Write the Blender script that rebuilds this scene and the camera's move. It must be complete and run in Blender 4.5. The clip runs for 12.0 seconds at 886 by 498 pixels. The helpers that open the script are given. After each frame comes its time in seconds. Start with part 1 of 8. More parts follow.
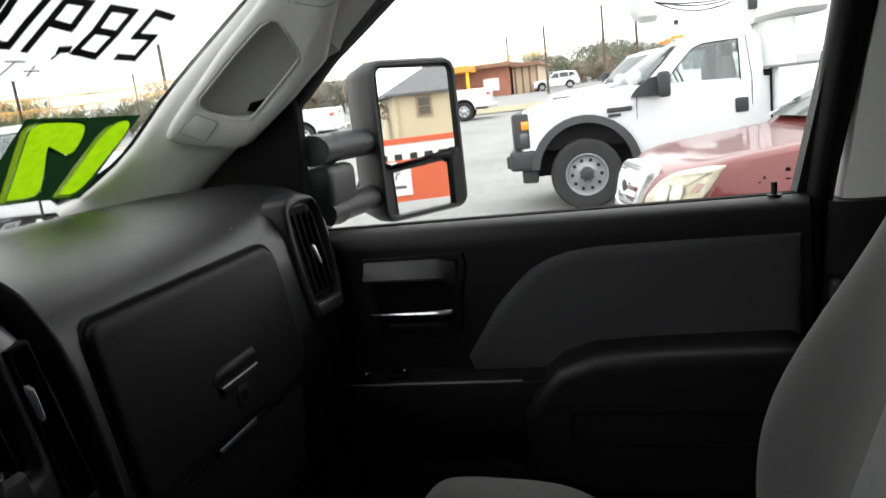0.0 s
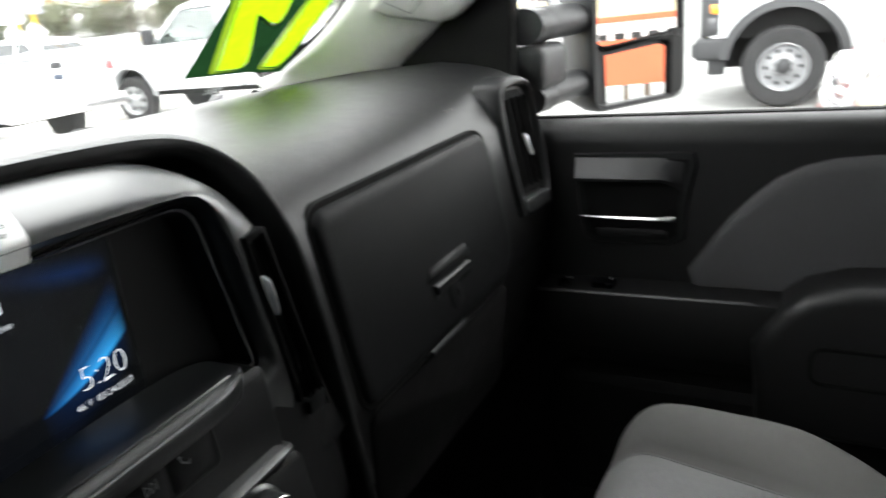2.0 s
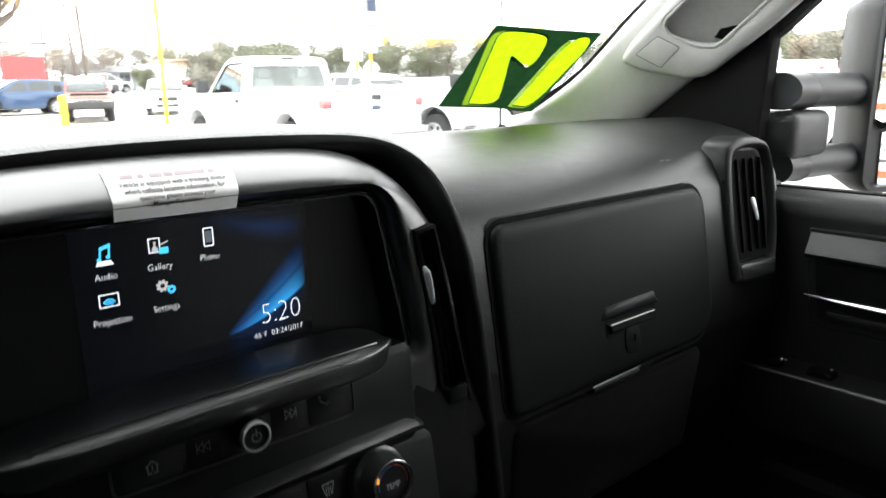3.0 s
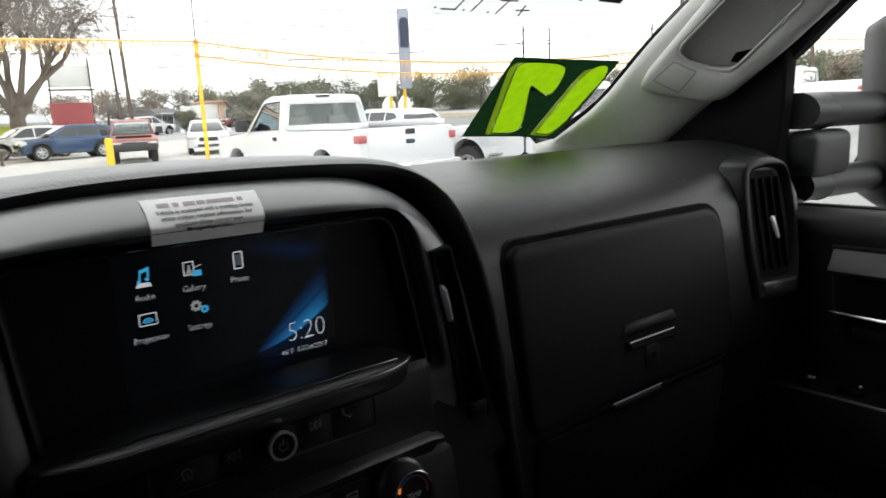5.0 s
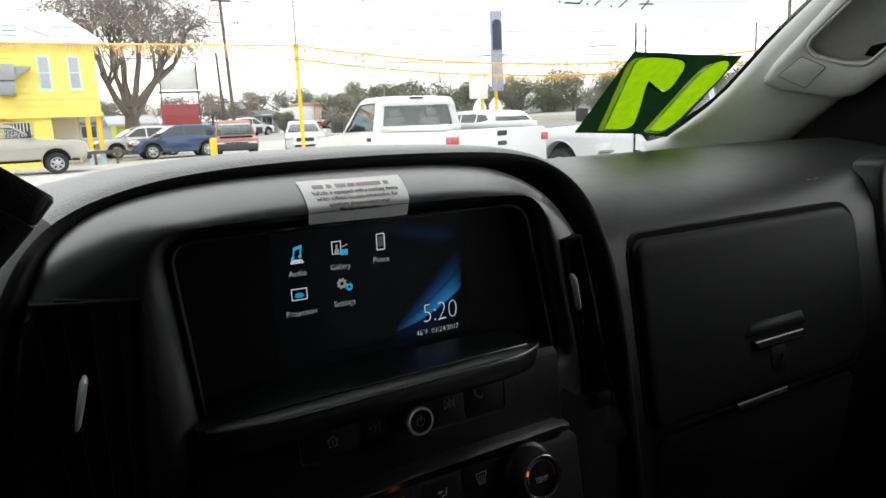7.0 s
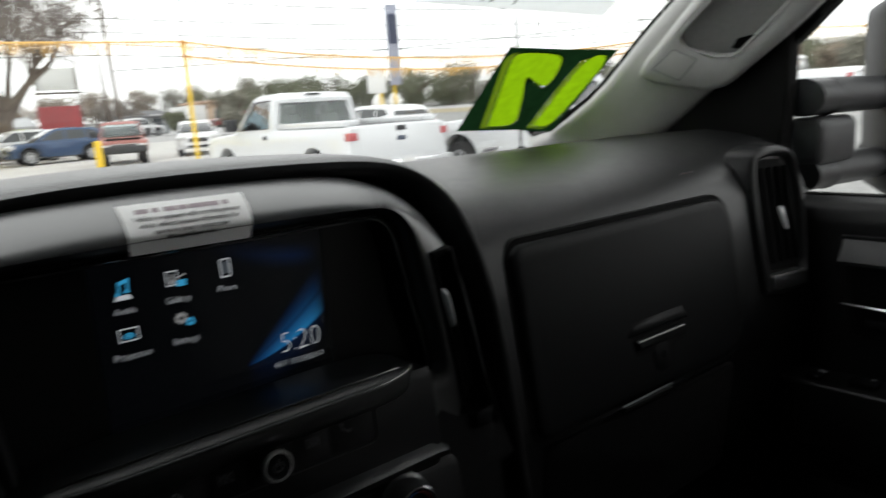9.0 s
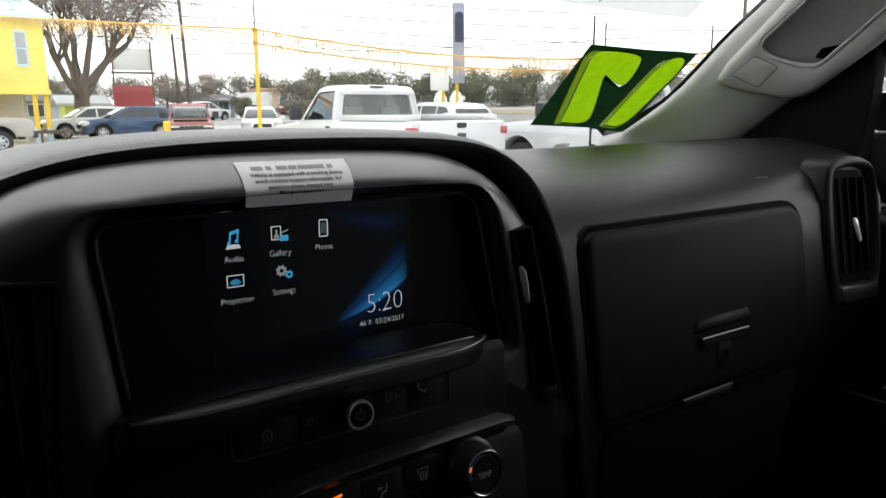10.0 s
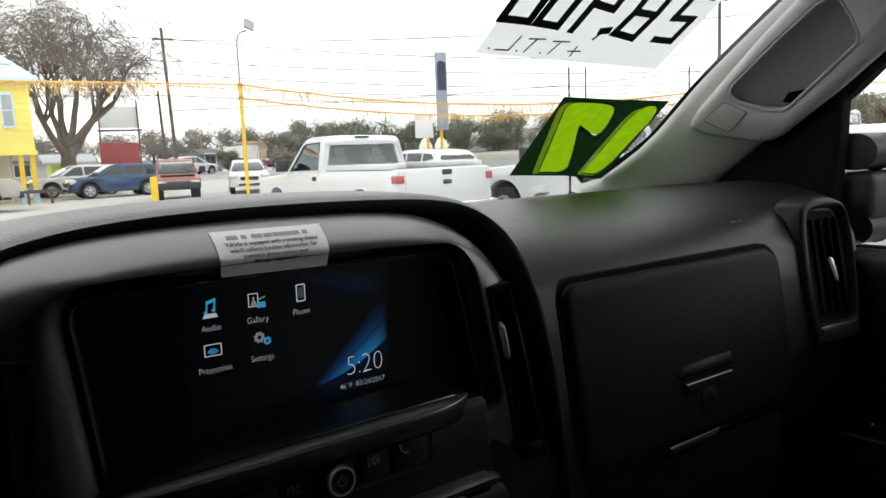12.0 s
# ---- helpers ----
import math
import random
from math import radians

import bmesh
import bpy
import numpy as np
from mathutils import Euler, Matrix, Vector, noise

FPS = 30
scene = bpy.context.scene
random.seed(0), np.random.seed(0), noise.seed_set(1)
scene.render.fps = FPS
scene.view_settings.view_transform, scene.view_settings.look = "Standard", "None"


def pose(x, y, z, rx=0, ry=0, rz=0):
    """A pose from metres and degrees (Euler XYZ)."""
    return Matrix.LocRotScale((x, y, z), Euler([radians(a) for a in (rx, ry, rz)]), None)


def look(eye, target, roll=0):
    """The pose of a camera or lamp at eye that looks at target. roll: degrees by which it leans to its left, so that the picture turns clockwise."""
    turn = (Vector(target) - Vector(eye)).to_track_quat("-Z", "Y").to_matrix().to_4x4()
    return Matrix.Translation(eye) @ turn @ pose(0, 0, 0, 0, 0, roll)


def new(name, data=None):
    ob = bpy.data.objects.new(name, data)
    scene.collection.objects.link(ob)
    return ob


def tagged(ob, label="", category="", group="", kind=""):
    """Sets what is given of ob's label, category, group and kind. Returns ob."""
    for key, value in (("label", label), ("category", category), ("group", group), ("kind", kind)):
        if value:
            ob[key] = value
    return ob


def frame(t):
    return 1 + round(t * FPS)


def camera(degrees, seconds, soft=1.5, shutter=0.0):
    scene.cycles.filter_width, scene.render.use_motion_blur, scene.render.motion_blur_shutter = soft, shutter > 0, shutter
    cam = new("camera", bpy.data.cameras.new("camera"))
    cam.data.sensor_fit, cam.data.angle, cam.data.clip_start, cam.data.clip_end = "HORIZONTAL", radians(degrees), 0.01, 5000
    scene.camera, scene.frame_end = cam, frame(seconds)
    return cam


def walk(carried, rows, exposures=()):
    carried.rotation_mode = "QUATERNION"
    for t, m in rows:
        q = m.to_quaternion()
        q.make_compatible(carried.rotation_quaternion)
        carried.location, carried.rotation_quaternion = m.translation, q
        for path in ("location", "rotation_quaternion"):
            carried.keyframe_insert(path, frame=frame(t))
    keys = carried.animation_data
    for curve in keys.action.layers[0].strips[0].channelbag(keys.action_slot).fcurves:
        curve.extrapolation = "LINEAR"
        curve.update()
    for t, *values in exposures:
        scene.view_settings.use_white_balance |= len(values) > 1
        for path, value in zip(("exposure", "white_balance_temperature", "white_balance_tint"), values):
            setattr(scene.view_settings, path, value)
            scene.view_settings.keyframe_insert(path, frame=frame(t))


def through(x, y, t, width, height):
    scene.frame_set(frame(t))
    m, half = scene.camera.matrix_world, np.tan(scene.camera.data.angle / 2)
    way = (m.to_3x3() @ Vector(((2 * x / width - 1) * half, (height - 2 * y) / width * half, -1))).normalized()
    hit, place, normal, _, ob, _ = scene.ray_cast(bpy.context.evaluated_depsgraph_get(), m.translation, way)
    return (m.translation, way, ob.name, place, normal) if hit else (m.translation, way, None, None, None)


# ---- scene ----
cam = camera(64.0, 12.0, 1.5, 0.5)
PATH = [
    (0, (-0.223, -0.465, 1.517), (1.672, 0.042, 1.125), -6.6),
    (0.5, (-0.227, -0.476, 1.517), (1.673, 0.059, 1.196), -8.1),
    (1, (-0.213, -0.46, 1.501), (1.67, 0.058, 1.066), -6.7),
    (1.5, (-0.183, -0.416, 1.502), (1.633, 0.141, 0.876), -6.4),
    (2, (-0.156, -0.346, 1.512), (1.506, 0.558, 0.863), -5.9),
    (2.5, (-0.143, -0.356, 1.487), (1.344, 0.868, 0.948), -3.5),
    (3, (-0.146, -0.443, 1.489), (1.104, 1.049, 1.025), -0.9),
    (3.2, (-0.137, -0.466, 1.49), (1.092, 1.04, 1.019), 0.2),
    (4.8, (-0.149, -0.482, 1.486), (1.05, 1.075, 1.115), -1.7),
    (5, (-0.153, -0.48, 1.486), (1.029, 1.089, 1.112), -2.7),
    (5.5, (-0.188, -0.47, 1.478), (0.823, 1.204, 1.061), -2.8),
    (6, (-0.204, -0.471, 1.475), (0.735, 1.248, 1.069), -2.1),
    (6.5, (-0.195, -0.467, 1.476), (0.781, 1.236, 1.09), -2.3),
    (6.7, (-0.194, -0.468, 1.476), (0.783, 1.238, 1.106), -2.4),
    (8.5, (-0.173, -0.472, 1.486), (0.87, 1.2, 1.145), -3.3),
    (9, (-0.136, -0.448, 1.484), (1.059, 1.109, 1.097), -3.9),
    (9.1, (-0.135, -0.443, 1.483), (1.121, 1.072, 1.125), -3.6),
    (9.5, (-0.176, -0.462, 1.478), (0.898, 1.199, 1.179), -2.7),
    (10, (-0.177, -0.459, 1.471), (0.903, 1.18, 1.088), -0.5),
    (10.5, (-0.179, -0.464, 1.473), (0.908, 1.176, 1.112), -0.5),
    (11, (-0.176, -0.464, 1.475), (0.928, 1.17, 1.144), -0.8),
    (11.5, (-0.172, -0.464, 1.481), (0.942, 1.171, 1.189), -2.0),
    (12, (-0.17, -0.468, 1.483), (0.948, 1.17, 1.225), -2.4),
]
EXPOSURES = [(0.0, -0.05), (0.5, -0.38), (1.0, -0.5), (1.5, 0.42), (2.0, 1.25), (2.5, 1.4), (3.2, 1.05), (4.8, -0.25), (5.5, -0.3), (6.7, -0.3), (8.5, -0.5), (9.0, -0.55), (10.5, -0.45), (12.0, -0.65)]
walk(cam, [(t, look(eye, target, roll)) for t, eye, target, roll in PATH], EXPOSURES)

# ---- sky and light: a bright overcast day ----
world = bpy.data.worlds.new("overcast_sky")
scene.world = world
world.use_nodes = True
wn, wl = world.node_tree.nodes, world.node_tree.links
sky = wn.new("ShaderNodeTexSky")
sky.sky_type, sky.sun_disc = "NISHITA", False
sky.sun_elevation, sky.sun_rotation = radians(48), radians(150)
sky.air_density, sky.dust_density, sky.ozone_density = 1.0, 6.0, 1.0
white = wn.new("ShaderNodeMixRGB")
white.inputs["Fac"].default_value = 0.95
white.inputs["Color2"].default_value = (38.0, 38.2, 38.6, 1)
wl.new(sky.outputs["Color"], white.inputs["Color1"])
wl.new(white.outputs["Color"], wn["Background"].inputs["Color"])
wn["Background"].inputs["Strength"].default_value = 0.085
sun_data = bpy.data.lights.new("sun", "SUN")
sun_data.energy, sun_data.angle, sun_data.color = 1.0, radians(20), (1.0, 0.97, 0.92)
sun = new("sun", sun_data)
sun.matrix_world = look((-20, -30, 40), (0, 0, 0))

# ---- materials ----
MATS = {}


def mat(name, col, rough=0.5, metal=0.0, var=0.15, scale=3.0, fine=0.0, fscale=400.0, spec=0.5, coat=0.0, emit=None, strength=0.0, trans=0.0, piece=0.0):
    """A principled material with colour variation at two scales and fine relief."""
    if name in MATS:
        return MATS[name]
    m = bpy.data.materials.new(name)
    m.use_nodes = True
    n, l = m.node_tree.nodes, m.node_tree.links
    b = n["Principled BSDF"]
    b.inputs["Roughness"].default_value = rough
    b.inputs["Metallic"].default_value = metal
    b.inputs["Specular IOR Level"].default_value = spec
    b.inputs["Coat Weight"].default_value = coat
    b.inputs["Coat Roughness"].default_value = 0.06
    b.inputs["Transmission Weight"].default_value = trans
    co = n.new("ShaderNodeTexCoord")
    if var > 0:
        big, small = n.new("ShaderNodeTexNoise"), n.new("ShaderNodeTexNoise")
        big.inputs["Scale"].default_value, big.inputs["Detail"].default_value = scale, 5
        small.inputs["Scale"].default_value, small.inputs["Detail"].default_value = scale * 14, 3
        add = n.new("ShaderNodeMath")
        add.operation = "ADD"
        for t in (big, small):
            l.new(co.outputs["Object"], t.inputs["Vector"])
        l.new(big.outputs["Fac"], add.inputs[0])
        l.new(small.outputs["Fac"], add.inputs[1])
        r = n.new("ShaderNodeMapRange")
        r.inputs["From Min"].default_value, r.inputs["From Max"].default_value = 0.6, 1.4
        l.new(add.outputs[0], r.inputs["Value"])
        mix = n.new("ShaderNodeMixRGB")
        mix.inputs["Color1"].default_value = (*[c * (1 - var) for c in col], 1)
        mix.inputs["Color2"].default_value = (*[min(1, c * (1 + var)) for c in col], 1)
        l.new(r.outputs["Result"], mix.inputs["Fac"])
        out = mix.outputs["Color"]
        if piece > 0:
            info, pm, pr = n.new("ShaderNodeObjectInfo"), n.new("ShaderNodeMixRGB"), n.new("ShaderNodeMapRange")
            pm.blend_type = "MULTIPLY"
            pm.inputs["Fac"].default_value = 1
            pr.inputs["To Min"].default_value, pr.inputs["To Max"].default_value = 1 - piece, 1 + piece
            l.new(info.outputs["Random"], pr.inputs["Value"])
            l.new(out, pm.inputs["Color1"])
            l.new(pr.outputs["Result"], pm.inputs["Color2"])
            out = pm.outputs["Color"]
        l.new(out, b.inputs["Base Color"])
        rr = n.new("ShaderNodeMapRange")
        rr.inputs["To Min"].default_value, rr.inputs["To Max"].default_value = max(0.02, rough * 0.88), min(1, rough * 1.12)
        l.new(small.outputs["Fac"], rr.inputs["Value"])
        l.new(rr.outputs["Result"], b.inputs["Roughness"])
    else:
        b.inputs["Base Color"].default_value = (*col, 1)
    if fine > 0:
        t, bp = n.new("ShaderNodeTexNoise"), n.new("ShaderNodeBump")
        t.inputs["Scale"].default_value, t.inputs["Detail"].default_value = fscale, 2
        bp.inputs["Strength"].default_value, bp.inputs["Distance"].default_value = fine, 0.5 / fscale
        l.new(co.outputs["Object"], t.inputs["Vector"])
        l.new(t.outputs["Fac"], bp.inputs["Height"])
        l.new(bp.outputs["Normal"], b.inputs["Normal"])
    if emit:
        b.inputs["Emission Color"].default_value = (*emit, 1)
        b.inputs["Emission Strength"].default_value = strength
    MATS[name] = m
    return m


def pane(name, tint=(0.97, 0.98, 0.97), gloss=0.22):
    """Thin clear glass: it lets light straight through and mirrors by Fresnel."""
    if name in MATS:
        return MATS[name]
    m = bpy.data.materials.new(name)
    m.use_nodes = True
    n, l = m.node_tree.nodes, m.node_tree.links
    n.remove(n["Principled BSDF"])
    t, g, f, x, k = n.new("ShaderNodeBsdfTransparent"), n.new("ShaderNodeBsdfGlossy"), n.new("ShaderNodeFresnel"), n.new("ShaderNodeMixShader"), n.new("ShaderNodeMath")
    t.inputs["Color"].default_value = (*tint, 1)
    g.inputs["Roughness"].default_value = 0.02
    f.inputs["IOR"].default_value = 1.3
    k.operation = "MULTIPLY"
    k.inputs[1].default_value = gloss
    l.new(f.outputs["Fac"], k.inputs[0])
    l.new(k.outputs[0], x.inputs["Fac"])
    l.new(t.outputs[0], x.inputs[1])
    l.new(g.outputs[0], x.inputs[2])
    l.new(x.outputs[0], n["Material Output"].inputs["Surface"])
    MATS[name] = m
    return m


def film(name, col, through=0.5, stain=0.15):
    """A printed sheet on glass that daylight shines through."""
    if name in MATS:
        return MATS[name]
    m = bpy.data.materials.new(name)
    m.use_nodes = True
    n, l = m.node_tree.nodes, m.node_tree.links
    n.remove(n["Principled BSDF"])
    d, t, x = n.new("ShaderNodeBsdfDiffuse"), n.new("ShaderNodeBsdfTranslucent"), n.new("ShaderNodeMixShader")
    no, mx, co = n.new("ShaderNodeTexNoise"), n.new("ShaderNodeMixRGB"), n.new("ShaderNodeTexCoord")
    no.inputs["Scale"].default_value, no.inputs["Detail"].default_value = 60, 6
    l.new(co.outputs["Object"], no.inputs["Vector"])
    mx.inputs["Color1"].default_value = (*[c * (1 - stain) for c in col], 1)
    mx.inputs["Color2"].default_value = (*[min(1, c * (1 + stain)) for c in col], 1)
    l.new(no.outputs["Fac"], mx.inputs["Fac"])
    l.new(mx.outputs["Color"], d.inputs["Color"])
    l.new(mx.outputs["Color"], t.inputs["Color"])
    x.inputs["Fac"].default_value = through
    l.new(d.outputs[0], x.inputs[1])
    l.new(t.outputs[0], x.inputs[2])
    l.new(x.outputs[0], n["Material Output"].inputs["Surface"])
    MATS[name] = m
    return m


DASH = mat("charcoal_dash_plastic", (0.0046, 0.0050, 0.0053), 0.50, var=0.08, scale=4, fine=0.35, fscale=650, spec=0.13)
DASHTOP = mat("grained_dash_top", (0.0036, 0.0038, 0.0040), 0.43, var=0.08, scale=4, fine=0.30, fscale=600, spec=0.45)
# Far lighter than the dash plastic: the hood's skylight is in this colour.
HOODM = mat("skylit_hood_grain", (0.078, 0.0782, 0.0785), 0.42, var=0.10, scale=4, fine=1.0, fscale=480, spec=1.0)
SATIN = mat("satin_charcoal_bezel", (0.0075, 0.0083, 0.0090), 0.34, var=0.06, scale=5, fine=0.08, fscale=900, spec=1.5)
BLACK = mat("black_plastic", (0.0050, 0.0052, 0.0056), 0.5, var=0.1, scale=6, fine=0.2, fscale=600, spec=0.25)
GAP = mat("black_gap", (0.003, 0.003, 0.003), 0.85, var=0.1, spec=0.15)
GLOSSB = mat("gloss_black_glass", (0.004, 0.004, 0.005), 0.12, var=0.05, spec=0.4)
CHROME = mat("satin_chrome", (0.80, 0.80, 0.81), 0.24, metal=1.0, var=0.04, scale=20)
# Lighter satin that draws the edge highlight of the door's switch shelf.
SHELFEDGE = mat("highlight_edge_satin", (0.012, 0.012, 0.0125), 0.40, var=0.3, scale=30, spec=0.6)
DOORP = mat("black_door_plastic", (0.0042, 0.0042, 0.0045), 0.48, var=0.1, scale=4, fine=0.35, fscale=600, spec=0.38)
CLOTHD = mat("dark_grey_door_cloth", (0.046, 0.046, 0.048), 0.9, var=0.12, scale=8, fine=0.5, fscale=1400)
SEATG = mat("grey_seat_cloth", (0.105, 0.103, 0.100), 0.92, var=0.08, scale=6, fine=0.5, fscale=1500)
SEATM = mat("light_grey_mesh_cloth", (0.155, 0.155, 0.155), 0.92, var=0.1, scale=8, fine=0.9, fscale=500)
# Brighter copy of the pillar grey; missing light is put into its colour.
PILLARB = mat("brightened_pillar_trim", (0.66, 0.66, 0.63), 0.5, var=0.06, scale=5, fine=0.3, fscale=900)
PILLAR = mat("grey_pillar_trim", (0.46, 0.46, 0.445), 0.46, var=0.06, scale=5, fine=0.3, fscale=900)
HEADL = mat("grey_headliner", (0.30, 0.30, 0.285), 0.95, var=0.06, scale=6, fine=0.4, fscale=900)
CARPET = mat("black_carpet", (0.012, 0.012, 0.012), 0.95, var=0.2, scale=30, fine=0.8, fscale=500)
MIRRORB = mat("black_mirror_shell", (0.013, 0.0135, 0.015), 0.5, var=0.1, scale=8, fine=0.4, fscale=500, spec=0.4)
GLASS = pane("clear_glass")
TINT = mat("tinted_car_glass", (0.025, 0.03, 0.033), 0.05, var=0.1, spec=0.7)


# ---- building helpers ----
def finish(bm, angle=38):
    bmesh.ops.recalc_face_normals(bm, faces=bm.faces)
    for f in bm.faces:
        f.smooth = True
    for e in bm.edges:
        if len(e.link_faces) != 2 or e.calc_face_angle(0) > radians(angle):
            e.smooth = False
    return bm


def thing(name, base, label, category, group="", kind="", turn=0.0):
    ob = new(name)
    ob.empty_display_size = 0.1
    ob.matrix_basis = pose(*base, 0, 0, turn)
    return tagged(ob, label, category, group, kind)


def part(name, bm, material, parent=None, label="", local=False, angle=38):
    finish(bm, angle)
    me = bpy.data.meshes.new(name)
    bm.to_mesh(me)
    bm.free()
    me.materials.append(material)
    ob = new(name, me)
    if parent is not None:
        ob.parent = parent
        if not local:
            top = parent
            m = parent.matrix_basis.copy()
            while top.parent is not None:
                m = top.parent.matrix_basis @ top.matrix_parent_inverse @ m
                top = top.parent
            ob.matrix_parent_inverse = m.inverted()
    if label:
        ob["label"] = label
    return ob


def box(cx, cy, cz, sx, sy, sz, bevel=0.0, seg=2, m=None, bm=None):
    own = bm if bm is not None else bmesh.new()
    r = bmesh.ops.create_cube(own, size=1.0)
    vs = r["verts"]
    bmesh.ops.scale(own, vec=(sx, sy, sz), verts=vs)
    if bevel > 0:
        es = list({e for v in vs for e in v.link_edges})
        g = bmesh.ops.bevel(own, geom=es, offset=bevel, segments=seg, profile=0.5, affect="EDGES")
        vs = list({v for f in g["faces"] for v in f.verts} | {v for v in vs if v.is_valid})
    bmesh.ops.transform(own, matrix=Matrix.Translation((cx, cy, cz)) @ (m or Matrix()), verts=vs)
    return own


def loft(rings, closed=True, caps=True, bm=None):
    """Quads between rings of equally many points."""
    bm = bm if bm is not None else bmesh.new()
    rows = [[bm.verts.new(p) for p in r] for r in rings]
    n = len(rows[0])
    for a, b in zip(rows, rows[1:]):
        for i in range(n if closed else n - 1):
            j = (i + 1) % n
            bm.faces.new((a[i], a[j], b[j], b[i]))
    if caps and closed:
        bm.faces.new(rows[0])
        bm.faces.new(rows[-1])
    return bm


def tube(pts, r, sides=8, bm=None, caps=True):
    """A round bar along points; r: one radius or one for each point."""
    pts = [Vector(p) for p in pts]
    rr = r if isinstance(r, (list, tuple)) else [r] * len(pts)
    rings = []
    side = None
    for i, p in enumerate(pts):
        d = (pts[min(i + 1, len(pts) - 1)] - pts[max(i - 1, 0)]).normalized()
        ref = Vector((0, 0, 1)) if abs(d.z) < 0.9 else Vector((0, 1, 0))
        a = d.cross(ref).normalized() if side is None else (side - d * side.dot(d)).normalized()
        side = a
        b = d.cross(a)
        rings.append([p + rr[i] * (math.cos(2 * math.pi * k / sides) * a + math.sin(2 * math.pi * k / sides) * b) for k in range(sides)])
    return loft(rings, True, caps, bm)


def lathe(profile, origin, axis, sides=32, bm=None):
    """A turned body: profile of (distance along the axis, radius)."""
    axis = Vector(axis).normalized()
    a = axis.cross(Vector((0, 0, 1)) if abs(axis.z) < 0.9 else Vector((0, 1, 0))).normalized()
    b = axis.cross(a)
    o = Vector(origin)
    rings = [[o + axis * h + max(r, 1e-4) * (math.cos(2 * math.pi * k / sides) * a + math.sin(2 * math.pi * k / sides) * b) for k in range(sides)] for h, r in profile]
    return loft(rings, True, True, bm)


def rounded(x0, z0, x1, z1, r, n=5, skew=0.0):
    """A rounded rectangle, counter-clockwise; skew leans its upright sides. r: one radius or four (bl, br, tr, tl)."""
    rs = r if isinstance(r, (list, tuple)) else [r] * 4
    out = []
    for (cx, cz, a0), q in zip(((x0, z0, 180), (x1, z0, 270), (x1, z1, 0), (x0, z1, 90)), rs):
        ox = cx + (q if cx == x0 else -q)
        oz = cz + (q if cz == z0 else -q)
        for k in range(n):
            a = radians(a0 + 90 * k / (n - 1))
            z = oz + q * math.sin(a)
            out.append((ox + q * math.cos(a) + skew * (z - z0), z))
    return out


def inset(poly, d):
    """The polygon with every corner moved in by d (out: minus)."""
    out = []
    area = sum(a[0] * b[1] - b[0] * a[1] for a, b in zip(poly, poly[1:] + poly[:1]))
    s = 1 if area > 0 else -1
    for i, p in enumerate(poly):
        a, b = poly[i - 1], poly[(i + 1) % len(poly)]
        e1, e2 = (p[0] - a[0], p[1] - a[1]), (b[0] - p[0], b[1] - p[1])
        n1, n2 = Vector((-e1[1], e1[0])), Vector((-e2[1], e2[0]))
        if n1.length < 1e-9 or n2.length < 1e-9:
            n1 = n2 = n1 if n1.length > n2.length else n2
        n = n1.normalized() + n2.normalized()
        n = n.normalized() if n.length > 1e-6 else n1.normalized()
        out.append((p[0] + s * d * n.x, p[1] + s * d * n.y))
    return out


def slab(poly, place, depths, bm=None):
    """A body over a flat outline: depths are (height, inset) steps; place(u, v, h) gives the point."""
    return loft([[place(u, v, h) for u, v in inset(poly, d)] for h, d in depths], True, True, bm)


def letters(text, size, place, thick=0.0004, align="LEFT", shear=0.0, bold=0.0):
    """Writing as a thin mesh; place(u, v, h) gives the point."""
    c = bpy.data.curves.new("writing", "FONT")
    c.body, c.size, c.align_x, c.shear, c.offset, c.extrude, c.resolution_u = text, size, align, shear, bold, thick, 3
    o = bpy.data.objects.new("writing", c)
    me = bpy.data.meshes.new_from_object(o)
    bm = bmesh.new()
    bm.from_mesh(me)
    for v in bm.verts:
        v.co = place(v.co.x, v.co.y, v.co.z)
    bpy.data.objects.remove(o)
    bpy.data.meshes.remove(me)
    bpy.data.curves.remove(c)
    return bm


def turned_ring(profile, origin, axis, sides=40):
    """A turned ring: a closed profile of (distance along the axis, radius)."""
    axis = Vector(axis).normalized()
    a = axis.cross(Vector((0, 0, 1)) if abs(axis.z) < 0.9 else Vector((0, 1, 0))).normalized()
    b = axis.cross(a)
    o = Vector(origin)
    rings = [[o + axis * h + r * (math.cos(2 * math.pi * k / sides) * a + math.sin(2 * math.pi * k / sides) * b) for h, r in profile] for k in range(sides)]
    return loft(rings + rings[:1], True, False)


def quad_bar(a, b, w, place, h=0.0004, bm=None):
    """A flat stroke from a to b of width w on a surface."""
    d = Vector((b[0] - a[0], b[1] - a[1])).normalized()
    n = Vector((-d.y, d.x)) * w / 2
    e = d * w / 2
    p = [(a[0] - e.x + n.x, a[1] - e.y + n.y), (a[0] - e.x - n.x, a[1] - e.y - n.y), (b[0] + e.x - n.x, b[1] + e.y - n.y), (b[0] + e.x + n.x, b[1] + e.y + n.y)]
    return loft([[place(u, v, -h) for u, v in p], [place(u, v, h) for u, v in p]], True, True, bm)

# ---- the cab: floor, roof, pillars, glass ----
MID = 0.033      # the cab's middle line
DOOR_X = 0.885   # the passenger door's inner face
SILL = 1.340     # the window sill's height
UP = Vector((0, -0.8, 0.6))      # up along the windscreen
OUT = Vector((0, 0.6, 0.8))      # the windscreen's outward side
W0 = Vector((0, 0.50, 1.43))     # a point low on the windscreen


def screen_at(u, v, h):
    """A point of the windscreen: u across, v up its slope, h outwards."""
    return Vector((u, 0, 0)) + W0 + UP * v + OUT * h


